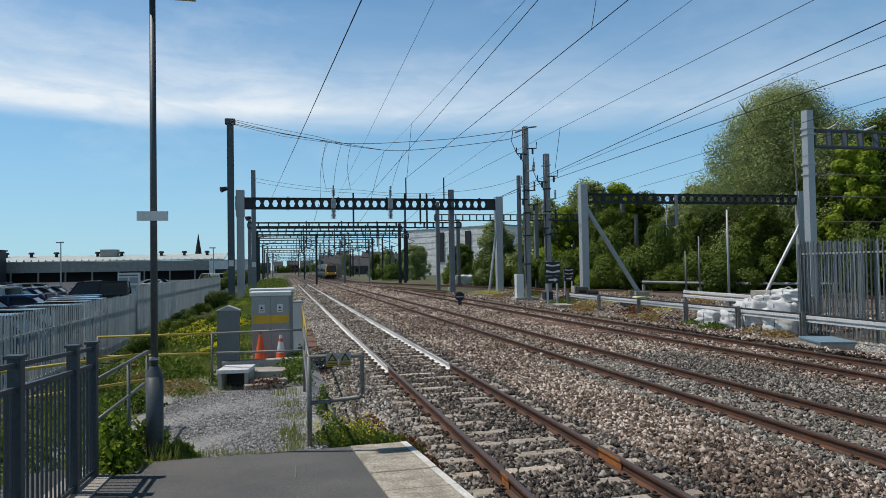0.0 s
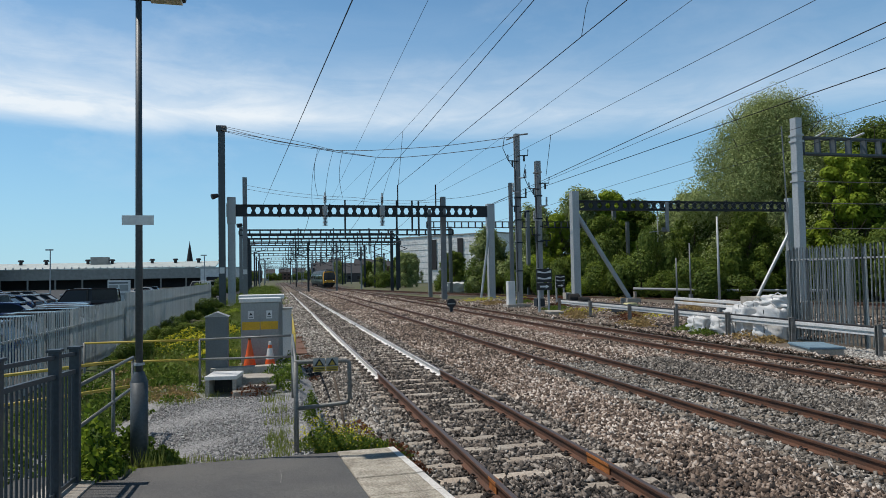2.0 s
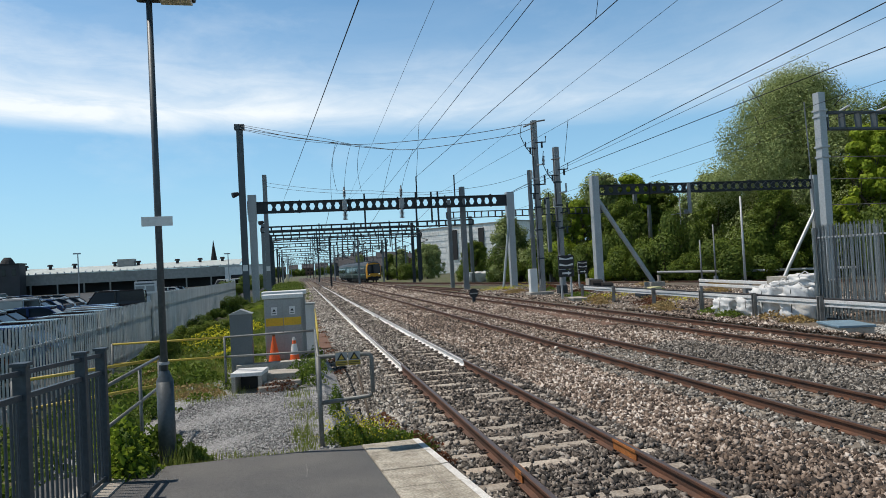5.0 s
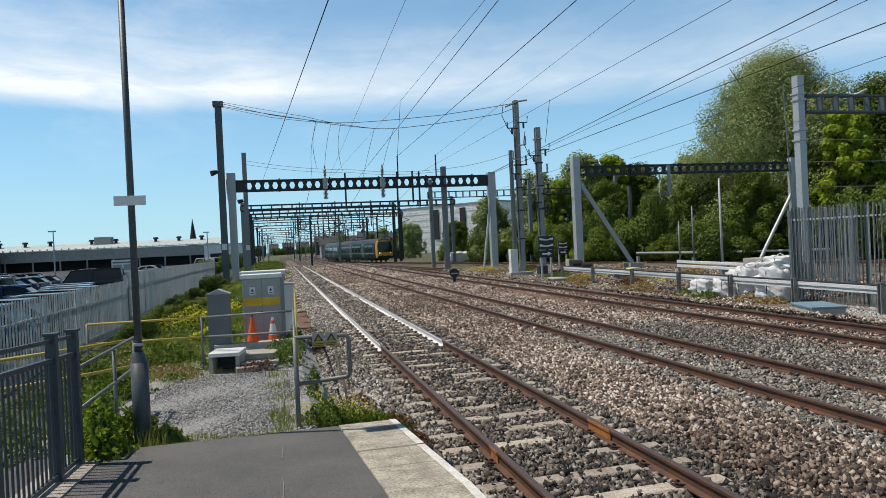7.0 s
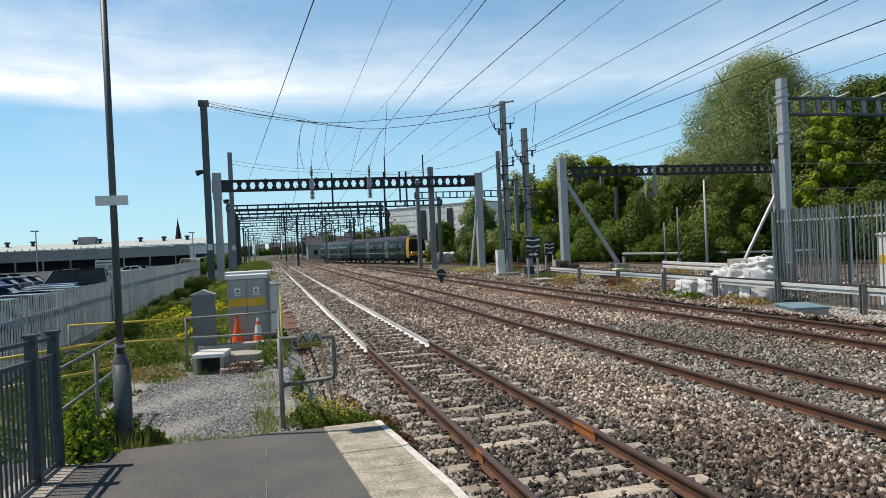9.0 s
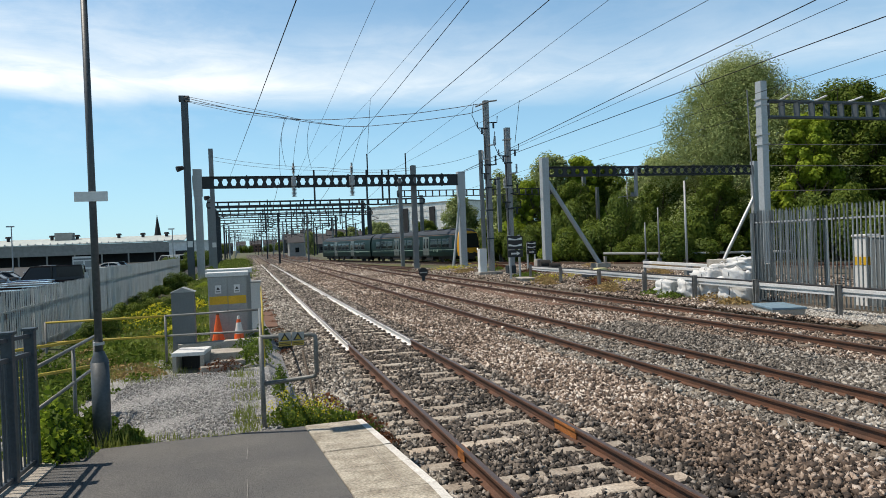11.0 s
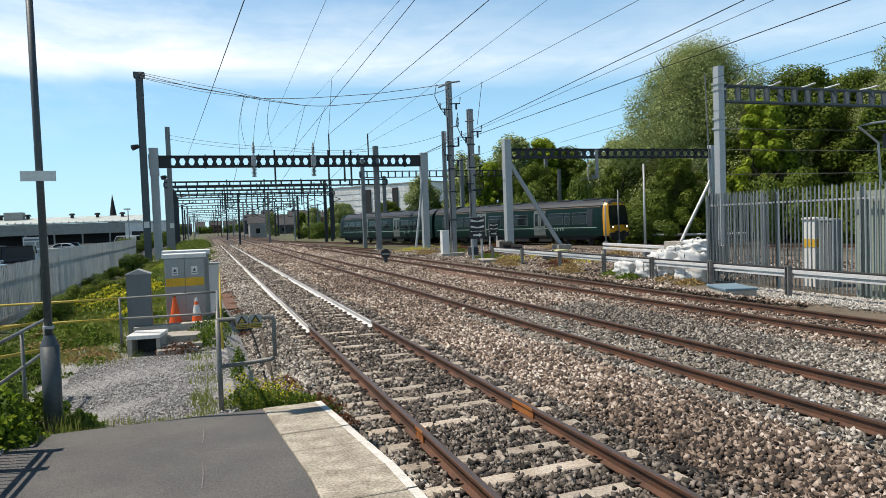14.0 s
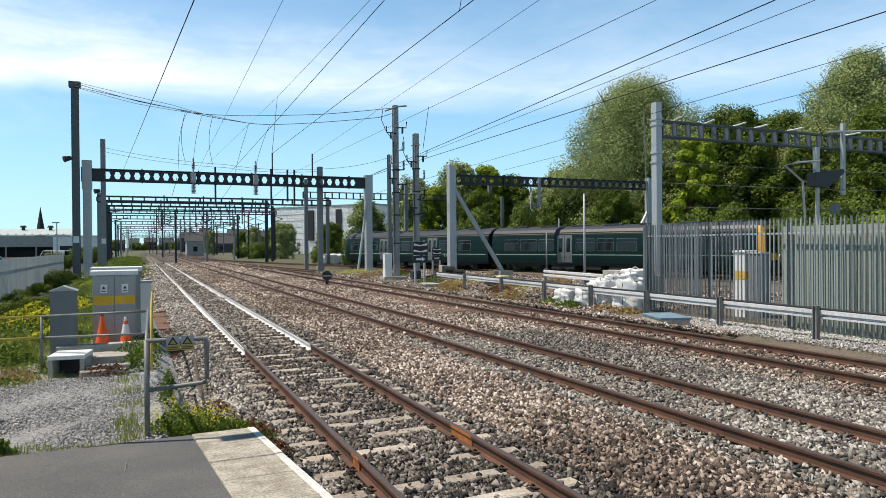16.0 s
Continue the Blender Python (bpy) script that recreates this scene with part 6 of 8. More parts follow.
def plants():
    weed("weed_clump", "leafy green weeds beside the platform ramp", [(0.75, 8.6, 0.42, 0.38, 0.02), (1.05, 8.5, 0.38, 0.32, 0.0), (0.48, 8.75, 0.32, 0.42, 0.05), (1.3, 8.65, 0.28, 0.24, -0.05)], 4200, 0.045, MAT_WEED, 31)
    weed("flower_clump", "yellow flowers among the weeds", [(0.5, 8.9, 0.4, 0.5, 0.1), (0.85, 8.7, 0.45, 0.45, 0.06)], 900, 0.03, MAT_FLOWER, 32)
    weed("weed_clump", "dry reddish weeds on the track shoulder", [(1.35, 8.5, 0.3, 0.25, 0.0), (1.5, 8.1, 0.22, 0.2, -0.1), (1.0, 9.4, 0.35, 0.35, 0.0)], 700, 0.05, MAT_REDWEED, 33)
    weed("weed_clump", "tall green weeds behind the handrail", [(0.42, 10.5, 0.12, 0.6, 0.0), (0.5, 11.6, 0.14, 0.5, 0.0)], 480, 0.055, MAT_WEED, 34)
    weed("weed_clump", "dense leafy weeds round the lamp column", [(-1.95, 8.1, 0.35, 0.75, 0.05), (-1.85, 7.75, 0.3, 0.6, 0.1), (-2.2, 8.6, 0.45, 0.8, 0.0), (-1.7, 8.7, 0.3, 0.55, 0.1), (-2.3, 9.4, 0.5, 0.8, 0.0), (-1.35, 8.5, 0.22, 0.2, 0.15)], 4200, 0.075, MAT_WEED, 35)
    weed("weed_clump", "green scrub growing behind the railing", [(-2.8, 10.5, 0.7, 0.8, -0.1), (-2.7, 12, 0.6, 0.7, -0.1), (-3.3, 9.0, 0.7, 0.7, -0.1), (-3.4, 7.5, 0.7, 0.7, -0.1), (-3.6, 13.5, 0.8, 0.9, -0.1)], 4200, 0.09, MAT_WEED, 36)
    weed("weed_clump", "green weeds around the spare concrete troughs", [(0.1, 13.6, 0.35, 0.6, 0.05), (-0.05, 14.4, 0.4, 0.6, 0.05), (0.25, 15.5, 0.35, 0.5, 0.0), (0.3, 17.5, 0.35, 0.5, 0.0)], 1500, 0.07, MAT_WEED, 37)
    weed("weed_clump", "red stemmed weeds among the troughs", [(-0.55, 13.2, 0.35, 0.25, 0.08), (-0.3, 13.35, 0.25, 0.25, 0.08)], 500, 0.05, MAT_REDWEED, 38)
    weed("flower_clump", "broad drift of yellow flowers on the verge", [(-2.4, 22, 1.1, 0.7, -0.05), (-2.9, 25, 1.2, 0.7, -0.05), (-1.8, 19.5, 0.7, 0.5, -0.05), (-2.2, 29, 1.1, 0.6, -0.05)], 3600, 0.09, MAT_FLOWER, 39)
    weed("weed_clump", "green leaves below the yellow flowers", [(-2.4, 21.5, 1.4, 0.6, -0.08), (-2.9, 25, 1.5, 0.65, -0.08), (-1.6, 18.8, 1.0, 0.5, -0.08), (-2.2, 15.6, 0.8, 0.35, -0.05), (-2.7, 17, 0.9, 0.5, -0.08), (-2.2, 30, 1.6, 0.7, -0.08)], 7000, 0.11, MAT_WEED, 40)
    weed("weed_clump", "mixed dry weeds on the verge behind the railing", [(-2.2, 14.2, 0.8, 0.25, 0.0), (-1.9, 13.4, 0.6, 0.2, 0.05), (-3.0, 15.5, 0.9, 0.3, -0.05)], 1500, 0.07, MAT_DRYWEED, 41)
    for x, y, n, sd in ((17.2, 57, 1100, 42), (20.5, 58, 1100, 43), (15.8, 55, 800, 44), (22.5, 69, 900, 45), (19.0, 37, 700, 46), (21.0, 27.5, 700, 47), (16.2, 35.5, 600, 48), (18.0, 30.0, 500, 49)):
        z = -0.08 if y < 61 else GZ
        weed("flower_clump", "low yellow flowers beside the sidings", [(x, y, 1.2, 0.4, z), (x + 1.4, y + 1.4, 1.0, 0.35, z)], n * 2 // 5, 0.08, MAT_FLOWER, sd)
    for x, y, sd in ((18.5, 50, 51), (16.0, 50, 52), (20.3, 54, 53), (17.0, 40, 54), (18.4, 33, 55), (16.4, 30, 56), (17, 24, 57), (15.6, 19.9, 58), (20, 26, 59), (24, 36, 60), (28, 42, 61), (24, 55, 62), (27, 60, 63), (30, 52, 64), (15.2, 27, 65), (15.4, 23, 66), (16.4, 36, 67), (19, 44, 68), (22, 40, 69), (25, 30, 70), (15.1, 33, 75), (26.5, 49, 76)):
        z = -0.09 if x < 29 else GZ
        weed("weed_clump", "low green and dry weeds beside the sidings", [(x, y, 0.9, 0.35, z), (x + 1.0, y + 1.3, 0.7, 0.3, z), (x - 0.4, y - 1.3, 0.6, 0.28, z)], 1000, 0.1, (MAT_WEED, MAT_DRYWEED, MAT_REDWEED)[sd % 3 if sd % 5 else 1], sd)
    weed("weed_clump", "green weeds growing through the verge", [(-3.6 + (i * 5 % 7) * 0.55, 19 + i * 1.6, 0.7, 0.4, -0.12) for i in range(26)], 16000, 0.11, MAT_WEED, 81)
    weed("weed_clump", "green weeds along the far verge", [(-3.8 + (i * 5 % 7) * 0.6, 62 + i * 4, 1.4, 0.7, -0.15) for i in range(24)], 9000, 0.22, MAT_WEED, 82)
    weed("weed_clump", "reddish weeds on the ballast shoulder", [(0.9, 17 + i * 2.3, 0.35, 0.12, -0.24) for i in range(12)], 1800, 0.05, MAT_REDWEED, 83)
    grass("grass_tuft", "tufts of pale grass at the edge of the ramp", [(-1.25, 8.25, 0.3, 0.16), (-1.0, 8.4, 0.25, 0.16), (-0.75, 8.2, 0.2, 0.16), (-0.35, 8.15, 0.2, 0.16), (-0.1, 8.25, 0.22, 0.15), (0.0, 8.6, 0.18, 0.13), (-0.55, 8.15, 0.2, 0.16), (-1.5, 8.15, 0.2, 0.16)], 600, MAT_GRASS, 71, 0.09)
    grass("grass_tuft", "green grass along the walkway edge", [(-0.05, 9.0, 0.2, 0.1), (0.0, 9.6, 0.2, 0.1), (-0.02, 10.4, 0.25, 0.1), (-0.1, 11.4, 0.25, 0.1), (-0.1, 12.4, 0.25, 0.1)], 420, MAT_GRASS, 72, 0.16)
    grass("grass_tuft", "narrow green leaves standing among the yellow flowers", [(0.75, 8.55, 0.45, 0.02), (1.05, 8.45, 0.4, -0.03), (0.5, 8.7, 0.3, 0.08), (1.3, 8.6, 0.28, -0.08)], 1100, MAT_WEED, 86, 0.2)
    grass("grass_tuft", "narrow green stems round the lamp column", [(-1.95, 8.0, 0.35, 0.1), (-1.8, 7.7, 0.25, 0.15), (-2.2, 8.5, 0.4, 0.05), (-1.45, 8.3, 0.2, 0.15)], 700, MAT_GRASS, 87, 0.24)
    weed("weed_clump", "pale young leaves on top of the weeds by the lamp column", [(-1.95, 7.95, 0.36, 0.7, 0.15), (-1.85, 7.65, 0.3, 0.5, 0.15), (-2.1, 8.4, 0.4, 0.75, 0.1)], 900, 0.085, MAT_LEAF_C, 88)
    grass("grass_tuft", "green grass in the joint between ramp and gravel", [(-0.02, 8.5, 0.16, 0.14), (0.02, 8.9, 0.2, 0.12), (-0.1, 9.3, 0.14, 0.13), (-1.3, 8.2, 0.22, 0.16)], 380, MAT_GRASS, 78, 0.1)
    grass("grass_tuft", "mixed green grass behind the yellow railing", [(-3.2 + (i * 7 % 6) * 0.5, 13.2 + i * 0.42, 0.5, -0.08) for i in range(30)], 16000, MAT_GRASS, 79, 0.26)
    weed("weed_clump", "tangled green weeds behind the yellow railing", [(-4.4 + (i * 5 % 9) * 0.42, 11.5 + i * 0.5, 0.5, 0.38, -0.1) for i in range(30)], 13000, 0.07, MAT_WEED, 84)
    weed("weed_clump", "dry brown weeds behind the yellow railing", [(-3.6 + (i * 4 % 7) * 0.45, 13 + i * 0.7, 0.4, 0.3, -0.08) for i in range(16)], 2600, 0.06, MAT_DRYWEED, 85)
    grass("grass_tuft", "rough grass on the verge", [(-3.0 + (i * 7 % 5) * 0.55, 12 + i * 1.3, 0.9, -0.1) for i in range(34)], 30000, MAT_GRASS, 73, 0.32)
    grass("grass_tuft", "rough grass along the far verge", [(-3.5 + (i * 7 % 5) * 0.8, 56 + i * 3.0, 1.6, -0.1) for i in range(40)], 12000, MAT_GRASS, 74, 0.6)


plants()


# ---- beside the platform ----
def lamp_column():
    L = thing("street_lamp", "dark grey platform lamp column with a flat angled head", "lamp")
    x, y, z = -1.6, 8.46, 0.12
    bm = bmesh.new()
    tube(bm, [(x, y, z), (x, y, 1.12)], 0.097, 16)
    tube(bm, [(x, y, 1.12), (x, y, 1.24)], 0.097, 16, 0.05, cap=False)
    part("base_sleeve", bm, MAT_COLUMN, L, "wide grey base sleeve", True)
    tube_bm = tube(bmesh.new(), [(x, y, 1.2), (x, y, 5.62)], 0.041, 14, 0.034)
    part("column", tube_bm, MAT_COLUMN, L, smooth=True)
    bm = bmesh.new()
    box(bm, x - 0.16, x + 0.52, y - 0.14, y + 0.14, 5.6, 5.76, 0.04)
    for v in bm.verts:
        if v.co.x > x + 0.1 and v.co.z > 5.7:
            v.co.z += 0.03
        if v.co.x > x + 0.4:
            v.co.y = y + (v.co.y - y) * 0.8
    hd = part("lamp_head", bm, MAT_BLACK, L, "flat dark lamp head")
    part("lens", box(bmesh.new(), x + 0.12, x + 0.48, y - 0.1, y + 0.1, 5.575, 5.605, 0.01), MAT_LENS, hd, "pale lamp lens")
    part("sign_plate", box(bmesh.new(), x - 0.17, x + 0.17, y - 0.075, y - 0.06, 2.92, 3.03, 0.002), MAT_WHITE, L, "small blank pale plate")
    bm = bmesh.new()
    tube(bm, [(x, y, 1.31), (x, y, 1.34)], 0.058, 14)
    part("band", bm, MAT_GALV, L)


def bar_fence():
    f = thing("bar_fence", "dark grey steel bar fence along the ramp", "fence")
    X = lambda y: -2.0 - 0.0 * y
    posts = [7.42, 6.78, 5.42, 3.9, 2.4, 0.9, -0.6]
    for y in posts:
        bm = bmesh.new()
        z0 = ramp_z(y) - 0.35
        box(bm, -2.045, -1.955, y - 0.045, y + 0.045, z0, 1.42 + (7.42 - y) * 0.054 + 0.2, 0.006)
        box(bm, -2.06, -1.94, y - 0.06, y + 0.06, 1.62 + (7.42 - y) * 0.054, 1.645 + (7.42 - y) * 0.054, 0.004)
        part("post", bm, MAT_BARFENCE, f, "square capped post")
    for z, a in ((1.40, 0.03), (0.36, 0.025)):
        bm = bmesh.new()
        sweep(bm, [(-0.02, z - 0.02), (0.02, z - 0.02), (0.02, z + 0.02), (-0.02, z + 0.02)], [(-2.0, 7.42, 0), (-2.0, -1.5, 0.054 * 8.92)])
        part("rail", bm, MAT_BARFENCE, f)
    bm = sweep(bmesh.new(), [(-0.015, 1.555), (0.015, 1.555), (0.015, 1.59), (-0.015, 1.59)], [(-2.0, 7.42, 0), (-2.0, -1.5, 0.054 * 8.92)])
    part("top_rail", bm, MAT_BARFENCE, f)
    bm = tube(bmesh.new(), [(0, 0, 0.36), (0, 0, 1.40)], 0.011, 6)
    me = bpy.data.meshes.new("bar")
    bm.to_mesh(me)
    bm.free()
    me.materials.append(MAT_BARFENCE)
    y = 7.32
    while y > -0.6:
        if min(abs(y - p) for p in posts) > 0.06:
            share("bar", me, f, pose(-2.0, y, (7.42 - y) * 0.054))
        y -= 0.105
    # concrete strip below the fence
    bm = bmesh.new()
    rows = [[bm.verts.new(p) for p in ((-2.25, y, ramp_z(y) - 0.2), (-2.25, y, ramp_z(y) + 0.01), (-1.82, y, ramp_z(y) + 0.012), (-1.82, y, ramp_z(y) - 0.2))] for y in (-2, 3, 7.9)]
    for a, b in zip(rows, rows[1:]):
        for i in range(3):
            bm.faces.new((a[i], a[i + 1], b[i + 1], b[i]))
    bm.faces.new(rows[0])
    bm.faces.new(rows[-1])
    tagged(part("kerb_strip", bm, MAT_CONC), "pale concrete strip under the bar fence", "kerb", kind="structure")


def rail_run(th, pts, r, material, label="", name="rail"):
    return part(name, tube(bmesh.new(), pts, r, 10), material, th, label, True)


def handrails():
    h = thing("handrail", "grey galvanised tube hoop barrier with two warning plates", "handrail", group="tube handrails")
    rail_run(h, [(0.16, 8.5, 0.0), (0.16, 8.5, 1.26)], 0.03, MAT_TUBE, name="post")
    bm = tube(bmesh.new(), [(0.16, 8.5, 1.255), (0.75, 8.42, 1.255), (0.79, 8.41, 1.245), (0.8, 8.405, 1.21), (0.8, 8.405, 0.79), (0.79, 8.41, 0.755), (0.75, 8.42, 0.742), (0.16, 8.5, 0.69)], 0.026, 10)
    part("hoop", bm, MAT_TUBE, h, smooth=True)
    for k in (0, 1):
        x = 0.435 + 0.155 * k
        bm = bmesh.new()
        box(bm, x - 0.072, x + 0.072, 8.385, 8.395, 1.14, 1.305, 0.002)
        pl = part("warning_plate", bm, MAT_SIGN_YEL, h, "yellow and grey electrical warning plate")
        bm = bmesh.new()
        v = [bm.verts.new(p) for p in ((x - 0.072, 8.382, 1.2), (x + 0.072, 8.382, 1.2), (x + 0.072, 8.382, 1.305), (x - 0.072, 8.382, 1.305))]
        bm.faces.new(v)
        part("plate_field", bm, MAT_CAB, pl)
        bm = bmesh.new()
        v = [bm.verts.new(p) for p in ((x - 0.058, 8.379, 1.208), (x + 0.058, 8.379, 1.208), (x, 8.379, 1.3))]
        bm.faces.new(v)
        part("triangle", bm, MAT_BLACK, pl)
        bm = bmesh.new()
        v = [bm.verts.new(p) for p in ((x - 0.034, 8.376, 1.217), (x + 0.034, 8.376, 1.217), (x, 8.376, 1.272))]
        bm.faces.new(v)
        part("triangle_inner", bm, MAT_SIGN_YEL, pl)
        for z in (1.18, 1.16):
            part("text_bar", box(bmesh.new(), x - 0.055, x + 0.055, 8.379, 8.384, z - 0.006, z), MAT_BLACK, pl)
    # the run back along the track
    for z0, z1 in ((1.255, 1.25), (0.69, 0.86)):
        rail_run(h, [(0.16, 8.5, z0), (0.22, 12.6, z1)], 0.021, MAT_TUBE)
    rail_run(h, [(0.22, 12.6, -0.1), (0.22, 12.6, 1.26)], 0.024, MAT_TUBE, name="post")
    h2 = thing("handrail", "tube handrail across the verge, partly painted yellow", "handrail", group="tube handrails")
    for z in (1.24, 0.86):
        rail_run(h2, [(0.22, 12.6, z), (-1.5, 14.0, z - 0.13)], 0.021, MAT_TUBE, "bare grey tube")
        rail_run(h2, [(-1.5, 14.0, z - 0.13), (-3.6, 14.25, z - 0.14)], 0.021, MAT_YELLOW, "yellow painted tube")
    for x, y in ((-1.5, 14.0), (-3.6, 14.25)):
        rail_run(h2, [(x, y, -0.2), (x, y, 1.11)], 0.024, MAT_TUBE, name="post")
    h3 = thing("handrail", "yellow painted tube handrail running along the track", "handrail", group="tube handrails")
    rail_run(h3, [(0.28, 13.2, 1.22), (0.42, 21.0, 1.2)], 0.02, MAT_YELLOW, "yellow painted tube")
    for y in (13.2, 17.0, 21.0):
        rail_run(h3, [(0.28 + (y - 13.2) * 0.018, y, -0.25), (0.28 + (y - 13.2) * 0.018, y, 1.22)], 0.021, MAT_YELLOW, name="post")
    h4 = thing("handrail", "old tube handrail beside the bar fence", "handrail", group="tube handrails")
    for z in (1.2, 0.78):
        rail_run(h4, [(-2.03, 7.6, z + 0.02), (-2.03, 10.4, z)], 0.021, MAT_TUBE)
    for y in (7.6, 9.2, 10.4):
        rail_run(h4, [(-2.03, y, -0.1), (-2.03, y, 1.21)], 0.022, MAT_TUBE, name="post")
    for z in (1.17, 0.8):
        rail_run(h4, [(-2.03, 10.4, z), (-3.6, 9.55, z - 0.06)], 0.021, MAT_YELLOW, "yellow painted tube")
    rail_run(h4, [(-3.6, 9.55, -0.2), (-3.6, 9.55, 1.12)], 0.022, MAT_TUBE, name="post")


def cabinets():
    c = thing("equipment_cabinet", "grey two door equipment cabinet with a yellow band", "cabinet")
    x0, x1, y0, y1 = -0.89, 0.02, 17.6, 18.35
    part("body", box(bmesh.new(), x0, x1, y0, y1, 0.1, 1.68, 0.01), MAT_CAB, c)
    bm = bmesh.new()
    box(bm, x0 - 0.05, x1 + 0.05, y0 - 0.06, y1 + 0.06, 1.68, 1.78, 0.012)
    part("roof", bm, MAT_CABTOP, c, "pale sloped roof cap")
    for a, b in ((x0 + 0.02, (x0 + x1) / 2 - 0.006), ((x0 + x1) / 2 + 0.006, x1 - 0.02)):
        d = part("door", box(bmesh.new(), a, b, y0 - 0.022, y0, 0.16, 1.65, 0.004), MAT_CAB, c, "grey steel door")
        part("band", box(bmesh.new(), a + 0.002, b - 0.002, y0 - 0.027, y0 - 0.021, 1.0, 1.2), MAT_CAB_YEL, d, "yellow band")
        part("notice", box(bmesh.new(), (a + b) / 2 - 0.07, (a + b) / 2 + 0.07, y0 - 0.027, y0 - 0.021, 1.27, 1.47), MAT_WHITE, d, "small white notice")
        bm = bmesh.new()
        v = [bm.verts.new(((a + b) / 2 + k, y0 - 0.03, z)) for k, z in ((-0.04, 1.36), (0.04, 1.36), (0, 1.43))]
        bm.faces.new(v)
        part("notice_mark", bm, MAT_BLACK, d)
        part("notice_bar", box(bmesh.new(), (a + b) / 2 - 0.05, (a + b) / 2 + 0.05, y0 - 0.03, y0 - 0.026, 1.3, 1.325), MAT_CAB_DARK, d)
    bm = tube(bmesh.new(), [(-0.45, y0 - 0.05, 0.83), (-0.45, y0 - 0.02, 0.83)], 0.03, 10)
    part("lock", bm, MAT_BLACK, c)
    part("plinth", box(bmesh.new(), x0 - 0.1, x1 + 0.1, y0 - 0.15, y1 + 0.1, -0.3, 0.1, 0.02), MAT_CONC, c)
    c = thing("equipment_cabinet", "second grey cabinet standing behind the first", "cabinet")
    part("body", box(bmesh.new(), -0.95, 0.12, 18.7, 19.5, -0.3, 1.72, 0.01), MAT_CAB, c)
    part("roof", box(bmesh.new(), -1.0, 0.17, 18.63, 19.57, 1.72, 1.83, 0.012), MAT_CABTOP, c, "pale roof cap")
    for k in range(9):
        part("hinge", box(bmesh.new(), 0.115, 0.14, 18.8, 18.9, 0.1 + k * 0.17, 0.2 + k * 0.17), MAT_WHITE, c)
    c = thing("equipment_cabinet", "narrow pale cabinet behind the pair", "cabinet")
    part("body", box(bmesh.new(), 0.08, 0.4, 20.4, 20.9, -0.3, 1.35, 0.01), MAT_CABTOP, c)
    part("roof", box(bmesh.new(), 0.05, 0.43, 20.36, 20.94, 1.35, 1.4, 0.01), MAT_CAB, c)
    c = thing("pillar_cabinet", "slim slate grey pillar cabinet with a pitched cap", "cabinet")
    part("body", box(bmesh.new(), -1.6, -1.12, 16.2, 16.6, -0.25, 1.42, 0.008), MAT_CAB_DARK, c)
    bm = bmesh.new()
    v = [bm.verts.new(p) for p in ((-1.63, 16.16, 1.42), (-1.09, 16.16, 1.42), (-1.09, 16.64, 1.42), (-1.63, 16.64, 1.42), (-1.36, 16.16, 1.53), (-1.36, 16.64, 1.53))]
    for f in ((0, 1, 4), (3, 2, 5), (0, 4, 5, 3), (1, 2, 5, 4), (0, 3, 2, 1)):
        bm.faces.new([v[i] for i in f])
    part("cap", bm, MAT_CAB, c, "pitched grey cap")
    # two cones
    for x, y, lab, white in ((-0.68, 17.2, "dirty orange traffic cone", False), (-0.2, 17.1, "orange and white traffic cone", True)):
        k = thing("traffic_cone", lab, "cone", pose(x, y, 0.12), group="traffic cones")
        part("base", box(bmesh.new(), -0.19, 0.19, -0.19, 0.19, -0.03, 0.03, 0.015), MAT_CONE, k)
        if white:
            for a, b, ra, rb, m, nm in ((0.03, 0.2, 0.13, 0.1, MAT_CONE, "lower_cone"), (0.2, 0.46, 0.1, 0.055, MAT_WHITE, "reflective_sleeve"), (0.46, 0.54, 0.055, 0.04, MAT_CONE, "upper_cone"), (0.54, 0.62, 0.04, 0.028, MAT_WHITE, "tip")):
                part(nm, tube(bmesh.new(), [(0, 0, a), (0, 0, b)], ra, 16, rb), m, k, smooth=False)
        else:
            part("cone_body", tube(bmesh.new(), [(0, 0, 0.03), (0, 0, 0.66)], 0.15, 16, 0.03), MAT_CONE, k)
            part("tip", tube(bmesh.new(), [(0, 0, 0.66), (0, 0, 0.74)], 0.035, 10, 0.03), MAT_REDWEED, k)
    # spare cable troughs and lids
    t = thing("cable_trough", "hollow concrete cable trough lying on the gravel", "trough", pose(-1.02, 13.7, 0.1, 0, 0, -8))
    bm = bmesh.new()
    box(bm, -0.29, 0.29, -0.35, 0.35, 0.3, 0.37, 0.01)
    part("lid", bm, MAT_CABTOP, t, "pale flat lid")
    bm = bmesh.new()
    box(bm, -0.28, -0.21, -0.34, 0.34, 0.0, 0.3)
    box(bm, 0.21, 0.28, -0.34, 0.34, 0.0, 0.3)
    box(bm, -0.21, 0.21, 0.28, 0.34, 0.0, 0.3)
    part("wall", bm, MAT_CONC, t)
    # shade under the lid, put in as a black block
    part("hollow", box(bmesh.new(), -0.205, 0.205, 0.1, 0.27, 0.0, 0.295), MAT_BLACK, t, "black block for the shade in the hollow")
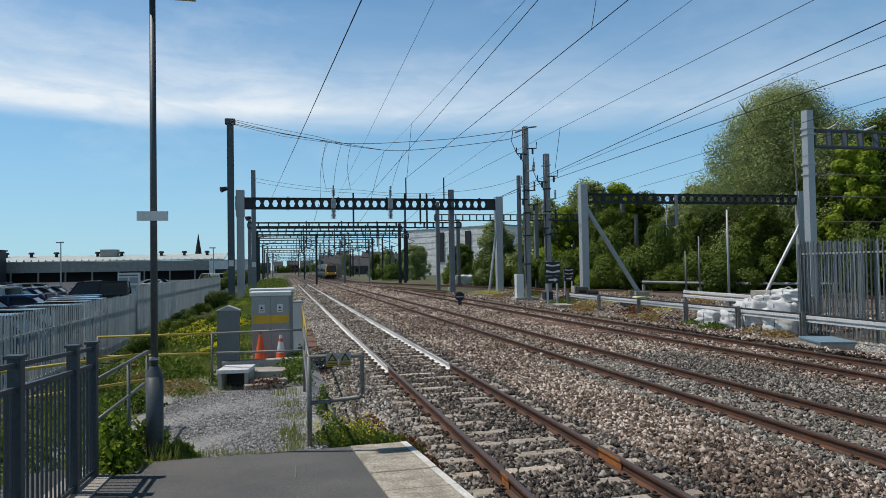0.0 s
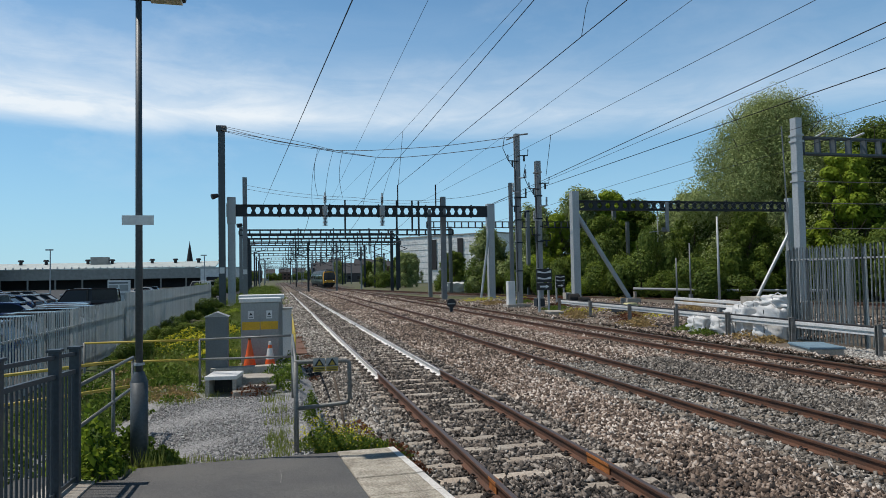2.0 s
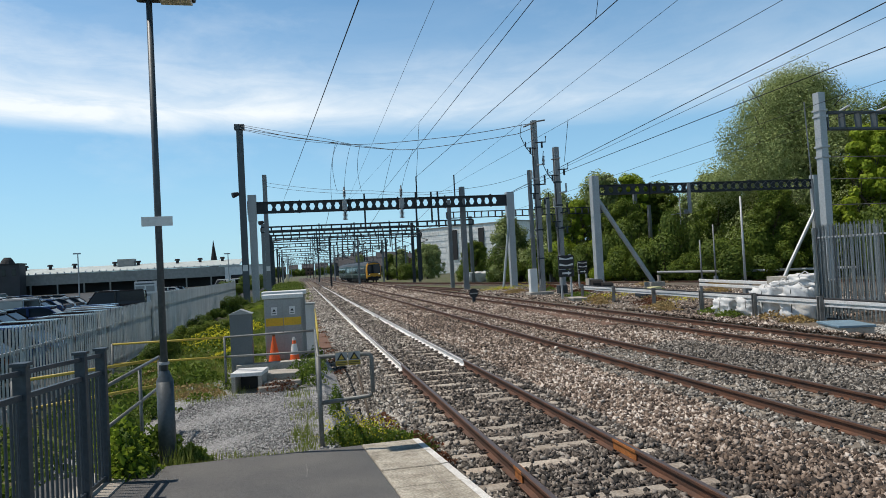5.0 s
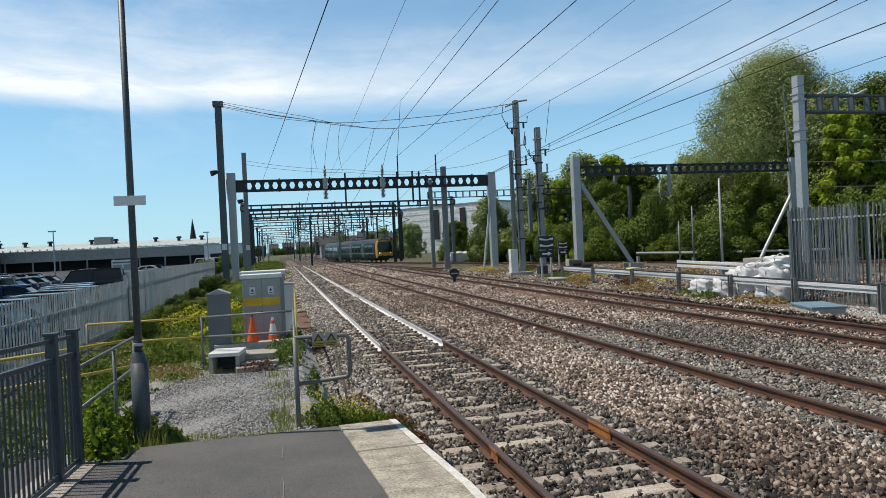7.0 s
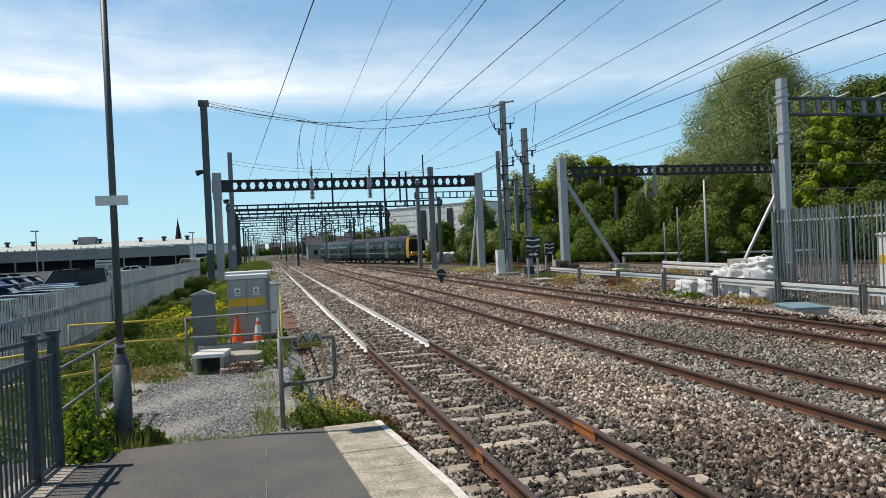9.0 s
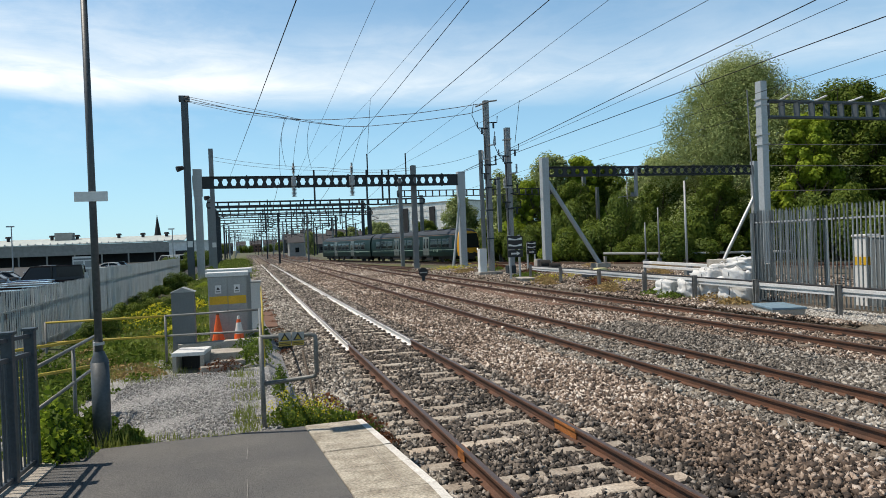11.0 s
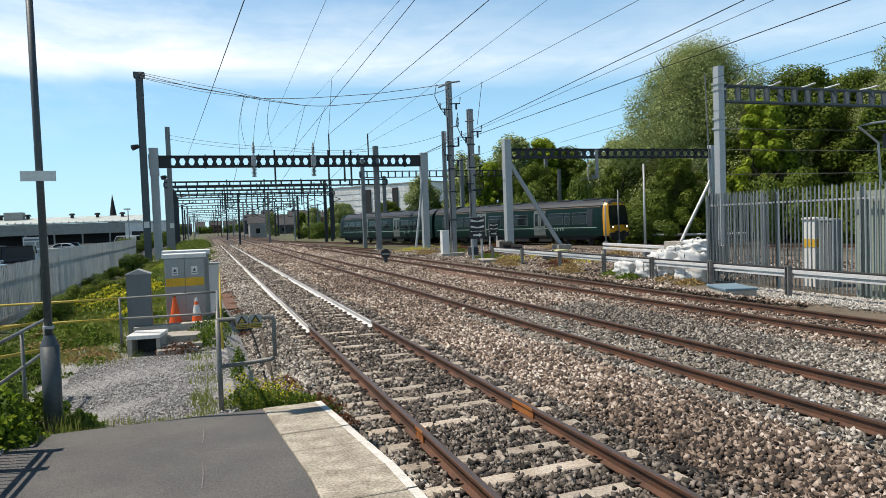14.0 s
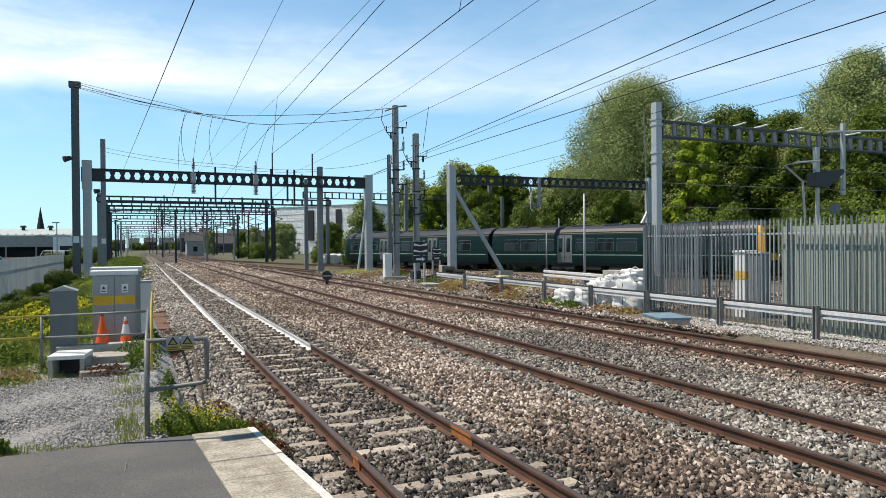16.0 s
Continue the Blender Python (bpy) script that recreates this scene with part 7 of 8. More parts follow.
    for x, y, z, a, w, d, h, lab in ((-0.5, 14.2, 0.1, 6, 0.34, 0.28, 0.12, "stacked flat concrete lid"), (-0.45, 14.15, 0.22, -5, 0.36, 0.27, 0.12, "stacked flat concrete lid with a pale top"), (-0.5, 13.3, 0.1, 8, 0.36, 0.11, 0.1, "broken concrete beam on the gravel"), (-0.42, 13.42, 0.14, 3, 0.34, 0.1, 0.12, "concrete beam on the gravel"), (-0.35, 15.2, 0.08, 4, 0.55, 0.2, 0.14, "long concrete trough lid"), (-0.6, 16.3, 0.05, 2, 0.9, 0.15, 0.22, "long concrete kerb before the cabinets")):
        b = box(bmesh.new(), -w, w, -d, d, 0, h, 0.015)
        for v in b.verts:
            v.co += Vector((random.uniform(-1, 1), random.uniform(-1, 1), random.uniform(-1, 1))) * 0.006
        ob = tagged(part("concrete_slab", b, MAT_CONC), lab, "concrete block", group="spare concrete pieces")
        ob.matrix_basis = pose(x, y, z, 0, 0, a)
    # a plank and rusty scrap by the track, and a length of old pipe
    ob = tagged(part("scrap_rail", box(bmesh.new(), -0.2, 0.2, -2.7, 2.7, 0, 0.1, 0.02), MAT_RUSTWOOD), "rusty steel scrap beside the track", "scrap")
    ob.matrix_basis = pose(0.74, 25.2, -0.27, 0, 0, 0)
    ob = tagged(part("stick", tube(bmesh.new(), [(0.95, 10.2, -0.2), (0.9, 10.4, 0.2), (0.86, 11.4, 0.62)], 0.02, 6), MAT_BARK), "dark bent stick standing in the weeds", "stick")


def palisade(name, label, p0, p1, z0, z1, posts_every, pale_w=0.07, step=0.155, rails=(0.3, 1.3), group="palisade fences", steel=None):
    """Steel pales with split pointed tops on two rails and posts."""
    f = thing(name, label, "fence", group=group)
    a, b = Vector((*p0, 0)), Vector((*p1, 0))
    d = b - a
    n = int(d.length / step)
    ang = math.degrees(math.atan2(d.y, d.x))
    h = z1 - z0
    bm = bmesh.new()
    w = pale_w / 2
    prof = [(-w, 0.012), (-w * 0.35, -0.012), (w * 0.35, -0.012), (w, 0.012)]
    lo = [bm.verts.new((x, y, 0)) for x, y in prof]
    hi = [bm.verts.new((x, y, h - 0.07)) for x, y in prof]
    for i in range(3):
        bm.faces.new((lo[i], lo[i + 1], hi[i + 1], hi[i]))
    for i, j in ((0, 1), (2, 3)):
        t = bm.verts.new(((prof[i][0] + prof[j][0]) / 2, (prof[i][1] + prof[j][1]) / 2, h - 0.01))
        bm.faces.new((hi[i], hi[j], t))
    t = bm.verts.new((0, -0.014, h))
    bm.faces.new((hi[1], hi[2], t))
    res = bmesh.ops.solidify(bm, geom=bm.faces[:], thickness=0.004)
    me = bpy.data.meshes.new("pale")
    bm.to_mesh(me)
    bm.free()
    me.materials.append(steel or MAT_PALE)
    for i in range(n + 1):
        p = a + d * (i / n)
        share("pale", me, f, pose(p.x, p.y, z0 + random.uniform(-0.008, 0.008), 0, random.uniform(-0.4, 0.4), ang))
    nn = Vector((-d.y, d.x, 0)).normalized() * 0.045
    for z in rails:
        bm = sweep(bmesh.new(), [(-0.025, z0 + z - 0.025), (0.025, z0 + z - 0.025), (0.025, z0 + z + 0.025), (-0.025, z0 + z + 0.025)], [a + nn, b + nn])
        part("rail", bm, MAT_GALV, f)
    m = max(1, int(d.length / posts_every))
    for i in range(m + 1):
        p = a + d * (i / m) + nn * 2.2
        bm = bmesh.new()
        h_column(bm, p.x, p.y, GZ - 0.1, z1 - 0.12, 0.1, 0.06, 0.012)
        part("post", bm, steel or MAT_PALE, f)
    return f


def fences():
    palisade("palisade_fence", "grey steel palisade fence beside the car park", (-5.2, 9.0), (-5.2, 26.0), -0.25, 1.6, 2.75, 0.07, 0.165, (0.35, 1.35), steel=MAT_PALE_BRIGHT)
    palisade("palisade_fence", "grey steel palisade fence climbing towards the gantry", (-5.2, 26.1), (-5.05, 58.0), -0.1, 1.88, 2.75, 0.075, 0.16, (0.35, 1.45), steel=MAT_PALE_BRIGHT)
    palisade("palisade_fence", "tall grey steel palisade fence behind the crash barrier", (16.0, 18.5), (15.9, 2.0), 0.05, 2.98, 2.75, 0.054, 0.138, (0.4, 2.5))
    palisade("palisade_fence", "tall grey steel palisade fence returning behind the bags", (16.02, 18.5), (19.5, 19.6), 0.05, 2.98, 2.75, 0.054, 0.138, (0.4, 2.5))
    # a corrugated hoarding behind the tall fence
    h = thing("hoarding", "grey green sheet hoarding behind the fence", "hoarding")
    m = mat("hoarding_paint", (0.3, 0.345, 0.285), 0.7, var=0.12, scale=0.8, fine=20, tint=(0.27, 0.32, 0.26))
    y = 13.25
    while y > 2:
        bm = box(bmesh.new(), 16.19, 16.22, y - 0.895, y, GZ, 2.74, 0.004)
        part("sheet", bm, m, h)
        y -= 0.9
    part("back_rail", box(bmesh.new(), 16.222, 16.29, 2, 13.2, 1.8, 1.9), MAT_GALV, h)
    w = thing("equipment_cabinet", "white cabinet with a yellow band behind the fence", "cabinet")
    part("body", box(bmesh.new(), 17.5, 18.0, 15.72, 16.15, GZ, 1.98, 0.04), MAT_WHITE, w)
    part("band", box(bmesh.new(), 17.49, 18.01, 15.71, 16.16, 1.15, 1.4), MAT_CAB_YEL, w, "yellow band")
    part("roof", box(bmesh.new(), 17.46, 18.04, 15.68, 16.19, 1.98, 2.06, 0.03), MAT_CABTOP, w)
    w = thing("equipment_cabinet", "dark grey cabinet beside a white one behind the fence", "cabinet")
    part("body", box(bmesh.new(), 17.55, 18.0, 15.2, 15.62, GZ, 1.94, 0.04), MAT_CAB_DARK, w)
    part("roof", box(bmesh.new(), 17.52, 18.03, 15.17, 15.65, 1.94, 2.01, 0.03), MAT_CAB, w)


def crash_barrier():
    c = thing("crash_barrier", "pale grey steel crash barrier on posts along the track", "barrier")
    X = lambda y: 14.5 + 0.045 * y
    ys = [2.0, 5.1, 8.2, 11.3, 14.4, 17.6, 20.8, 24.2, 28.2, 32.6, 37.0]
    for y in ys:
        bm = bmesh.new()
        h_column(bm, X(y) - 0.1, y, GZ, 0.77, 0.13, 0.12, 0.02)
        box(bm, X(y) - 0.17, X(y) - 0.03, y - 0.065, y + 0.065, 0.77, 0.785)
        part("post", bm, MAT_POST, c, "weathered grey post")
    W = [(0.04, 0.47), (-0.01, 0.475), (-0.012, 0.52), (0.06, 0.535), (0.06, 0.565), (-0.035, 0.585), (-0.035, 0.675), (0.03, 0.69)]
    prof = W + [(a + 0.012, b) for a, b in W[::-1]]
    for a, b in zip(ys, ys[1:]):
        part("beam", sweep(bmesh.new(), prof, [(X(a), a - 0.02, 0), (X(b), b, 0)]), MAT_BARRIER, c, "pale folded steel beam")
    tagged(part("cable", tube(bmesh.new(), [(X(y) + 0.0, y, 0.71) for y in ys], 0.032, 6), MAT_BLACK), "black cable tied along the top of the crash barrier", "cable")
    c2 = thing("crash_barrier", "short length of pale crash barrier before the branch", "barrier")
    p0, p1 = Vector((21.6, 25.0, 0)), Vector((22.97, 35.8, 0))
    for k in (0, 0.5, 1):
        p = p0.lerp(p1, k)
        part("post", box(bmesh.new(), p.x - 0.06, p.x + 0.06, p.y - 0.06, p.y + 0.06, GZ, 0.75), MAT_GALV_DULL, c2)
    for z in (0.4, 0.64):
        part("beam", sweep(bmesh.new(), [(-0.12, z - 0.06), (-0.06, z - 0.08), (-0.06, z + 0.08), (-0.12, z + 0.06)], [p0, p1]), MAT_BARRIER, c2)


def lumpy(bm, sx, sy, sz, seed, amp=0.12, cuts=4):
    """A soft bag: a rounded box pushed about by noise."""
    bmesh.ops.create_cube(bm, size=2)
    bmesh.ops.subdivide_edges(bm, edges=bm.edges[:], cuts=cuts, use_grid_fill=True)
    for v in bm.verts:
        p = v.co.copy()
        r = p.normalized() * 1.25
        q = p.lerp(r, 0.18)
        d = noise.noise(q * 1.7 + Vector((seed * 3.1, seed, 0))) * amp + abs(noise.noise(q * 2.1 + Vector((0, seed * 2.3, 0)))) * amp * 1.3 - amp * 0.35 + noise.noise(q * 4.5) * amp * 0.25 - abs(noise.noise(q * 3.6 + Vector((seed, 0, 5.0)))) * amp * 0.9
        q = q * (1 + d)
        v.co = Vector((q.x * sx, q.y * sy, (q.z + 1) * sz))
        if v.co.z < 0.02:
            v.co.z = 0
    return bm


def bags():
    for i, (x, y, z, sx, sy, sz, a, lab) in enumerate(((16.1, 19.3, -0.06, 0.56, 0.56, 0.58, 14, "full white woven bulk bag"), (16.2, 19.25, 1.0, 0.5, 0.46, 0.2, 30, "slumped white bag lying on a bulk bag"), (16.05, 20.5, -0.06, 0.5, 0.5, 0.52, -18, "white woven bulk bag with a folded top"), (16.1, 20.35, 0.84, 0.36, 0.34, 0.16, 50, "folded white bag lying on a bulk bag"), (15.8, 21.6, -0.06, 0.44, 0.42, 0.34, 35, "half empty white bulk bag"), (15.6, 22.7, -0.06, 0.36, 0.4, 0.3, 15, "slumped white bulk bag"), (16.6, 21.6, -0.06, 0.48, 0.48, 0.45, 5, "full white woven bulk bag behind"))):
        b = thing("bulk_bag", lab, "bag", pose(x, y, z, 0, 0, a), group="bulk bags")
        part("sack", lumpy(bmesh.new(), sx, sy, sz, i + 1, 0.2, 9), MAT_BAG, b, smooth=True)
        bm = tube(bmesh.new(), [(-sx * 0.8, -sy * 0.6, sz * 1.85), (-sx * 0.85, -sy * 0.2, sz * 2.0 + 0.1), (-sx * 0.8, sy * 0.3, sz * 1.85)], 0.018, 5)
        part("lifting_loop", bm, MAT_BAG, b)
        bm = bmesh.new()
        box(bm, -sx * 1.04, -sx * 1.02, sy * 0.1, sy * 0.14, sz * 0.4, sz * 1.7)
        part("strap", bm, MAT_STEEL_DARK, b, "dark strap")
    for i, (x, y, s) in enumerate(((31.0, 96, 1.5), (27.5, 98, 1.3), (24.5, 92, 1.2))):
        b = thing("bulk_bag", "far white bulk bags beside the line", "bag", pose(x, y, GZ), group="bulk bags")
        part("sack", lumpy(bmesh.new(), s * 1.3, s, s * 0.6, i + 20, 0.3, 5), MAT_BAG, b, smooth=True)
    for x, y, w, d, h, lab in ((18.2, 22.9, 0.3, 0.55, 1.2, "square pale concrete block"), (18.6, 21.2, 0.3, 0.4, 1.05, "small grey concrete block"), (20.6, 46.0, 0.2, 0.3, 0.8, "small pale marker block")):
        tagged(part("concrete_block", box(bmesh.new(), x - w, x + w, y - d, y + d, GZ, h, 0.02), MAT_CONC), lab, "concrete block", group="concrete blocks")
    k = thing("pit_cover", "low concrete pit with a blue lid", "pit", pose(14.15, 15.55, 0.07, 0, 0, -20))
    part("body", box(bmesh.new(), -0.42, 0.42, -0.68, 0.68, -0.25, 0.08, 0.02), MAT_CONC, k)
    part("lid", box(bmesh.new(), -0.45, 0.45, -0.72, 0.72, 0.08, 0.14, 0.012), MAT_BLUE, k, "faded blue lid")
    k = thing("pit_cover", "low concrete pit with a pale lid", "pit", pose(15.2, 35.8, 0, 0, 0, -10))
    part("body", box(bmesh.new(), -0.35, 0.35, -0.75, 0.75, -0.1, 0.06, 0.02), MAT_CONC, k)
    part("lid", box(bmesh.new(), -0.4, 0.4, -0.8, 0.8, 0.06, 0.13, 0.015), MAT_CONC, k, "pale lid")


def signs():
    for x, y, s, lab in ((15.55, 38.0, 1.03, "black sign board with white wavy bands and an arrow"), (21.2, 48.5, 0.8, "smaller black sign board with white bands")):
        g = thing("line_sign", lab, "sign", pose(x, y, 0), group="line signs")
        for k in (-0.3, 0.3):
            part("post", box(bmesh.new(), k - 0.05, k + 0.05, 0.02, 0.12, GZ, 2.5 * s), MAT_GALV, g)
        z = 2.45 * s + (0.15 if s < 1 else 0)
        b1 = part("board", box(bmesh.new(), -0.47 * s, 0.47 * s, -0.06, 0.01, z - 0.78 * s, z, 0.005), MAT_BLACK, g, "black board with two wavy white bands")
        for zz in (z - 0.2 * s, z - 0.56 * s):
            bm = bmesh.new()
            up, dn = [], []
            for i in range(13):
                xx = (-0.42 + 0.84 * i / 12) * s
                wv = 0.045 * s * math.cos(i / 12 * 6.283)
                up.append(bm.verts.new((xx, -0.066, zz + 0.05 * s + wv)))
                dn.append(bm.verts.new((xx, -0.066, zz - 0.05 * s + wv * 0.3)))
            for i in range(12):
                bm.faces.new((dn[i], dn[i + 1], up[i + 1], up[i]))
            part("white_band", bm, MAT_WHITE, b1)
        b2 = part("arrow_board", box(bmesh.new(), -0.47 * s, 0.47 * s, -0.06, 0.01, z - 1.24 * s, z - 0.83 * s, 0.005), MAT_BLACK, g, "black board with a white arrow")
        bm = bmesh.new()
        zc = z - 1.03 * s
        v = [bm.verts.new((a * s, -0.066, zc + b * s)) for a, b in ((-0.28, -0.05), (0.08, -0.05), (0.08, -0.12), (0.3, 0.0), (0.08, 0.12), (0.08, 0.05), (-0.28, 0.05))]
        bm.faces.new(v)
        part("arrow", bm, MAT_WHITE, b2)
    g = thing("line_sign", "round ground disc signal on a short post", "signal", pose(11.0, 42.6, 0))
    bm = tube(bmesh.new(), [(0, -0.05, 0.42), (0, 0.03, 0.42)], 0.3, 20)
    part("disc", bm, MAT_BLACK, g, "dark round disc")
    part("bar", box(bmesh.new(), -0.24, 0.24, -0.07, -0.052, 0.36, 0.44), MAT_CAB, g)
    part("stand", box(bmesh.new(), -0.1, 0.1, -0.06, 0.1, -0.3, 0.2), MAT_STEEL_DARK, g)
    for x, y, h, lab in ((23.6, 32.6, 5.2, "slim pale lamp post among the sidings"), (38.0, 62.0, 8.5, "slim dark lamp post before the trees"), (29.0, 45.0, 3.2, "short dark post by the branch track"), (31.5, 47, 4.4, "thin dark post by the branch track")):
        p = thing("lamp_post", lab, "post", group="slim posts")
        part("shaft", tube(bmesh.new(), [(x, y, GZ), (x, y, h)], 0.075, 8, 0.05), MAT_GALV if h == 5.2 else MAT_GALV_DULL, p, smooth=True)
        part("foot", box(bmesh.new(), x - 0.12, x + 0.12, y - 0.12, y + 0.12, GZ, 0.4), MAT_GALV_DULL, p)
        if h > 8:
            part("lamp_head", box(bmesh.new(), x - 0.5, x + 0.2, y - 0.12, y + 0.12, h, h + 0.12), MAT_GALV_DULL, p)
    ob = tagged(part("timber_strip", box(bmesh.new(), -0.28, 0.28, -5.6, 5.6, -0.12, 0.03, 0.01), MAT_RUSTWOOD), "rust brown boarding lying between two tracks", "boarding")
    ob.matrix_basis = pose(10.95, 28.2, -0.15, 0, 0, -1)
    # cable drums and boxes at the foot of the side gantry
    for x, y, r, lab in ((20.9, 45.6, 0.42, "dark cable drum beside the gantry leg"), (21.5, 45.2, 0.3, "small dark cable drum")):
        d = thing("cable_drum", lab, "drum")
        part("drum", tube(bmesh.new(), [(x - 0.4, y, GZ + r + 0.2), (x + 0.4, y, GZ + r + 0.2)], r, 16), MAT_UNDER, d)
        part("stand", box(bmesh.new(), x - 0.5, x + 0.5, y - 0.2, y + 0.2, GZ, GZ + 0.25), MAT_CONC, d)
    d = thing("equipment_skid", "low dark equipment skid with a rounded yellow cover", "equipment")
    part("skid", box(bmesh.new(), 18.0, 20.4, 33.2, 34.4, 0.05, 0.28, 0.03), MAT_STEEL_DARK, d)
    for x in (18.2, 19.2, 20.2):
        part("leg", box(bmesh.new(), x - 0.08, x + 0.08, 33.4, 34.2, GZ, 0.05), MAT_STEEL_DARK, d)
    part("cover", lumpy(bmesh.new(), 0.3, 0.28, 0.14, 44, 0.08, 3), mat("cover_yellow", (0.62, 0.58, 0.3), 0.6, var=0.1), d, "rounded pale yellow cover", True).matrix_basis = pose(18.8, 33.7, 0.28)
    ob = tagged(part("pipe", tube(bmesh.new(), [(30.5, 54.0, 0.75), (36, 50, 0.55), (42.0, 44.5, 0.5)], 0.1, 8), MAT_GALV), "long pale pipe lying along the hedge bank", "pipe")
    for a, b in ((30.6, 53.9), (36, 50), (41.8, 44.7)):
        tagged(part("pipe_support", box(bmesh.new(), a - 0.1, a + 0.1, b - 0.1, b + 0.1, GZ, 0.5), MAT_CONC), "low concrete pipe support", "support", group="pipe supports")
    n = thing("fence_notice", "white notice on a grey wire frame", "notice", pose(36.0, 55.0, 0))
    for k in (-0.9, 0.9):
        part("post", tube(bmesh.new(), [(k, 0, GZ), (k, 0, 2.0)], 0.04, 6), MAT_GALV, n)
    part("top_bar", tube(bmesh.new(), [(-0.9, 0, 2.0), (0.9, 0, 2.0)], 0.04, 6), MAT_GALV, n)
    part("notice", box(bmesh.new(), -0.8, -0.1, -0.06, -0.04, 1.2, 1.8), MAT_WHITE, n)


# ---- car park ----
def car(label, paint, L=4.3, Wd=1.78, H=1.46, van=False):
    c = thing("car", label, "car", group="parked cars")
    h = L / 2
    body = [(-h, 0.32), (h, 0.3), (h + 0.02, 0.55), (h - 0.08, 0.74), (h - 1.05, 0.92), (-h + 0.25, 0.96), (-h - 0.02, 0.8)]
    if van:
        roof = [(h - 0.9, 0.92), (h - 1.55, H - 0.05), (h - 1.9, H), (-h + 0.15, H), (-h + 0.02, 0.95)]
    else:
        roof = [(h - 1.05, 0.91), (h - 1.85, H - 0.08), (h - 2.3, H), (-h + 1.1, H - 0.02), (-h + 0.7, H - 0.12), (-h + 0.2, 0.95)]
    def slab(pts, w0, w1):
        bm = bmesh.new()
        zs = [p[1] for p in pts]
        lo, hi = min(zs), max(zs)
        A = [bm.verts.new((-(w0 + (w1 - w0) * (z - lo) / (hi - lo)), y, z)) for y, z in pts]
        B = [bm.verts.new(((w0 + (w1 - w0) * (z - lo) / (hi - lo)), y, z)) for y, z in pts]
        n = len(pts)
        for i in range(n):
            bm.faces.new((A[i], A[(i + 1) % n], B[(i + 1) % n], B[i]))
        bm.faces.new(A)
        bm.faces.new(B[::-1])
        return bm
    bm = slab(body, Wd / 2 - 0.05, Wd / 2)
    bmesh.ops.bevel(bm, geom=bm.edges[:], offset=0.05, segments=2, affect="EDGES")
    part("body", bm, paint, c, smooth=True)
    part("cabin_glass", slab(roof, Wd / 2 - 0.06, Wd / 2 - 0.24), MAT_GLASS, c)
    ztop = [p for p in roof if p[1] > H - 0.15]
    bm = bmesh.new()
    y0, y1 = min(p[0] for p in ztop) - 0.05, max(p[0] for p in ztop) + 0.02
    box(bm, -Wd / 2 + 0.22, Wd / 2 - 0.22, y0, y1, H - 0.1, H + 0.015, 0.04)
    part("roof", bm, paint, c)
    for s in (-1, 1):
        bm = bmesh.new()
        for (ya, za), (yb, zb) in zip(roof, roof[1:]):
            tube(bm, [(s * (Wd / 2 - 0.06 - 0.18 * (za - 0.91) / (H - 0.91)), ya, za), (s * (Wd / 2 - 0.06 - 0.18 * (zb - 0.91) / (H - 0.91)), yb, zb)], 0.04, 5)
        yb = (roof[0][0] + roof[-1][0]) / 2
        box(bm, s * (Wd / 2 - 0.1) - 0.09, s * (Wd / 2 - 0.1) + 0.04, yb - 0.06, yb + 0.06, 0.92, H - 0.06)
        if van:
            box(bm, s * (Wd / 2 - 0.14) - 0.04, s * (Wd / 2 - 0.14) + 0.06, -h + 0.1, yb - 0.3, 0.93, H - 0.08)
        part("pillar", bm, paint, c)
        bm = bmesh.new()
        box(bm, s * (Wd / 2) - 0.02, s * (Wd / 2) + 0.2 * s + 0.02, h - 1.5, h - 1.36, 0.93, 1.06, 0.02)
        part("mirror", bm, paint, c)
        for y in (h - 0.85, -h + 0.8):
            wl = part("wheel", tube(bmesh.new(), [(s * (Wd / 2 - 0.2), y, 0.31), (s * (Wd / 2 + 0.01), y, 0.31)], 0.32, 16), MAT_TYRE, c)
            part("rim", tube(bmesh.new(), [(s * (Wd / 2 + 0.0), y, 0.31), (s * (Wd / 2 + 0.018), y, 0.31)], 0.2, 12), MAT_GALV, wl)
        part("tail_lamp", box(bmesh.new(), s * (Wd / 2 - 0.2) - 0.12, s * (Wd / 2 - 0.2) + 0.12, -h - 0.03, -h + 0.08, 0.72, 0.86), MAT_REDWEED, c)
        part("headlamp", box(bmesh.new(), s * (Wd / 2 - 0.25) - 0.18, s * (Wd / 2 - 0.25) + 0.18, h - 0.2, h + 0.015, 0.6, 0.72), MAT_LENS, c)
    return c


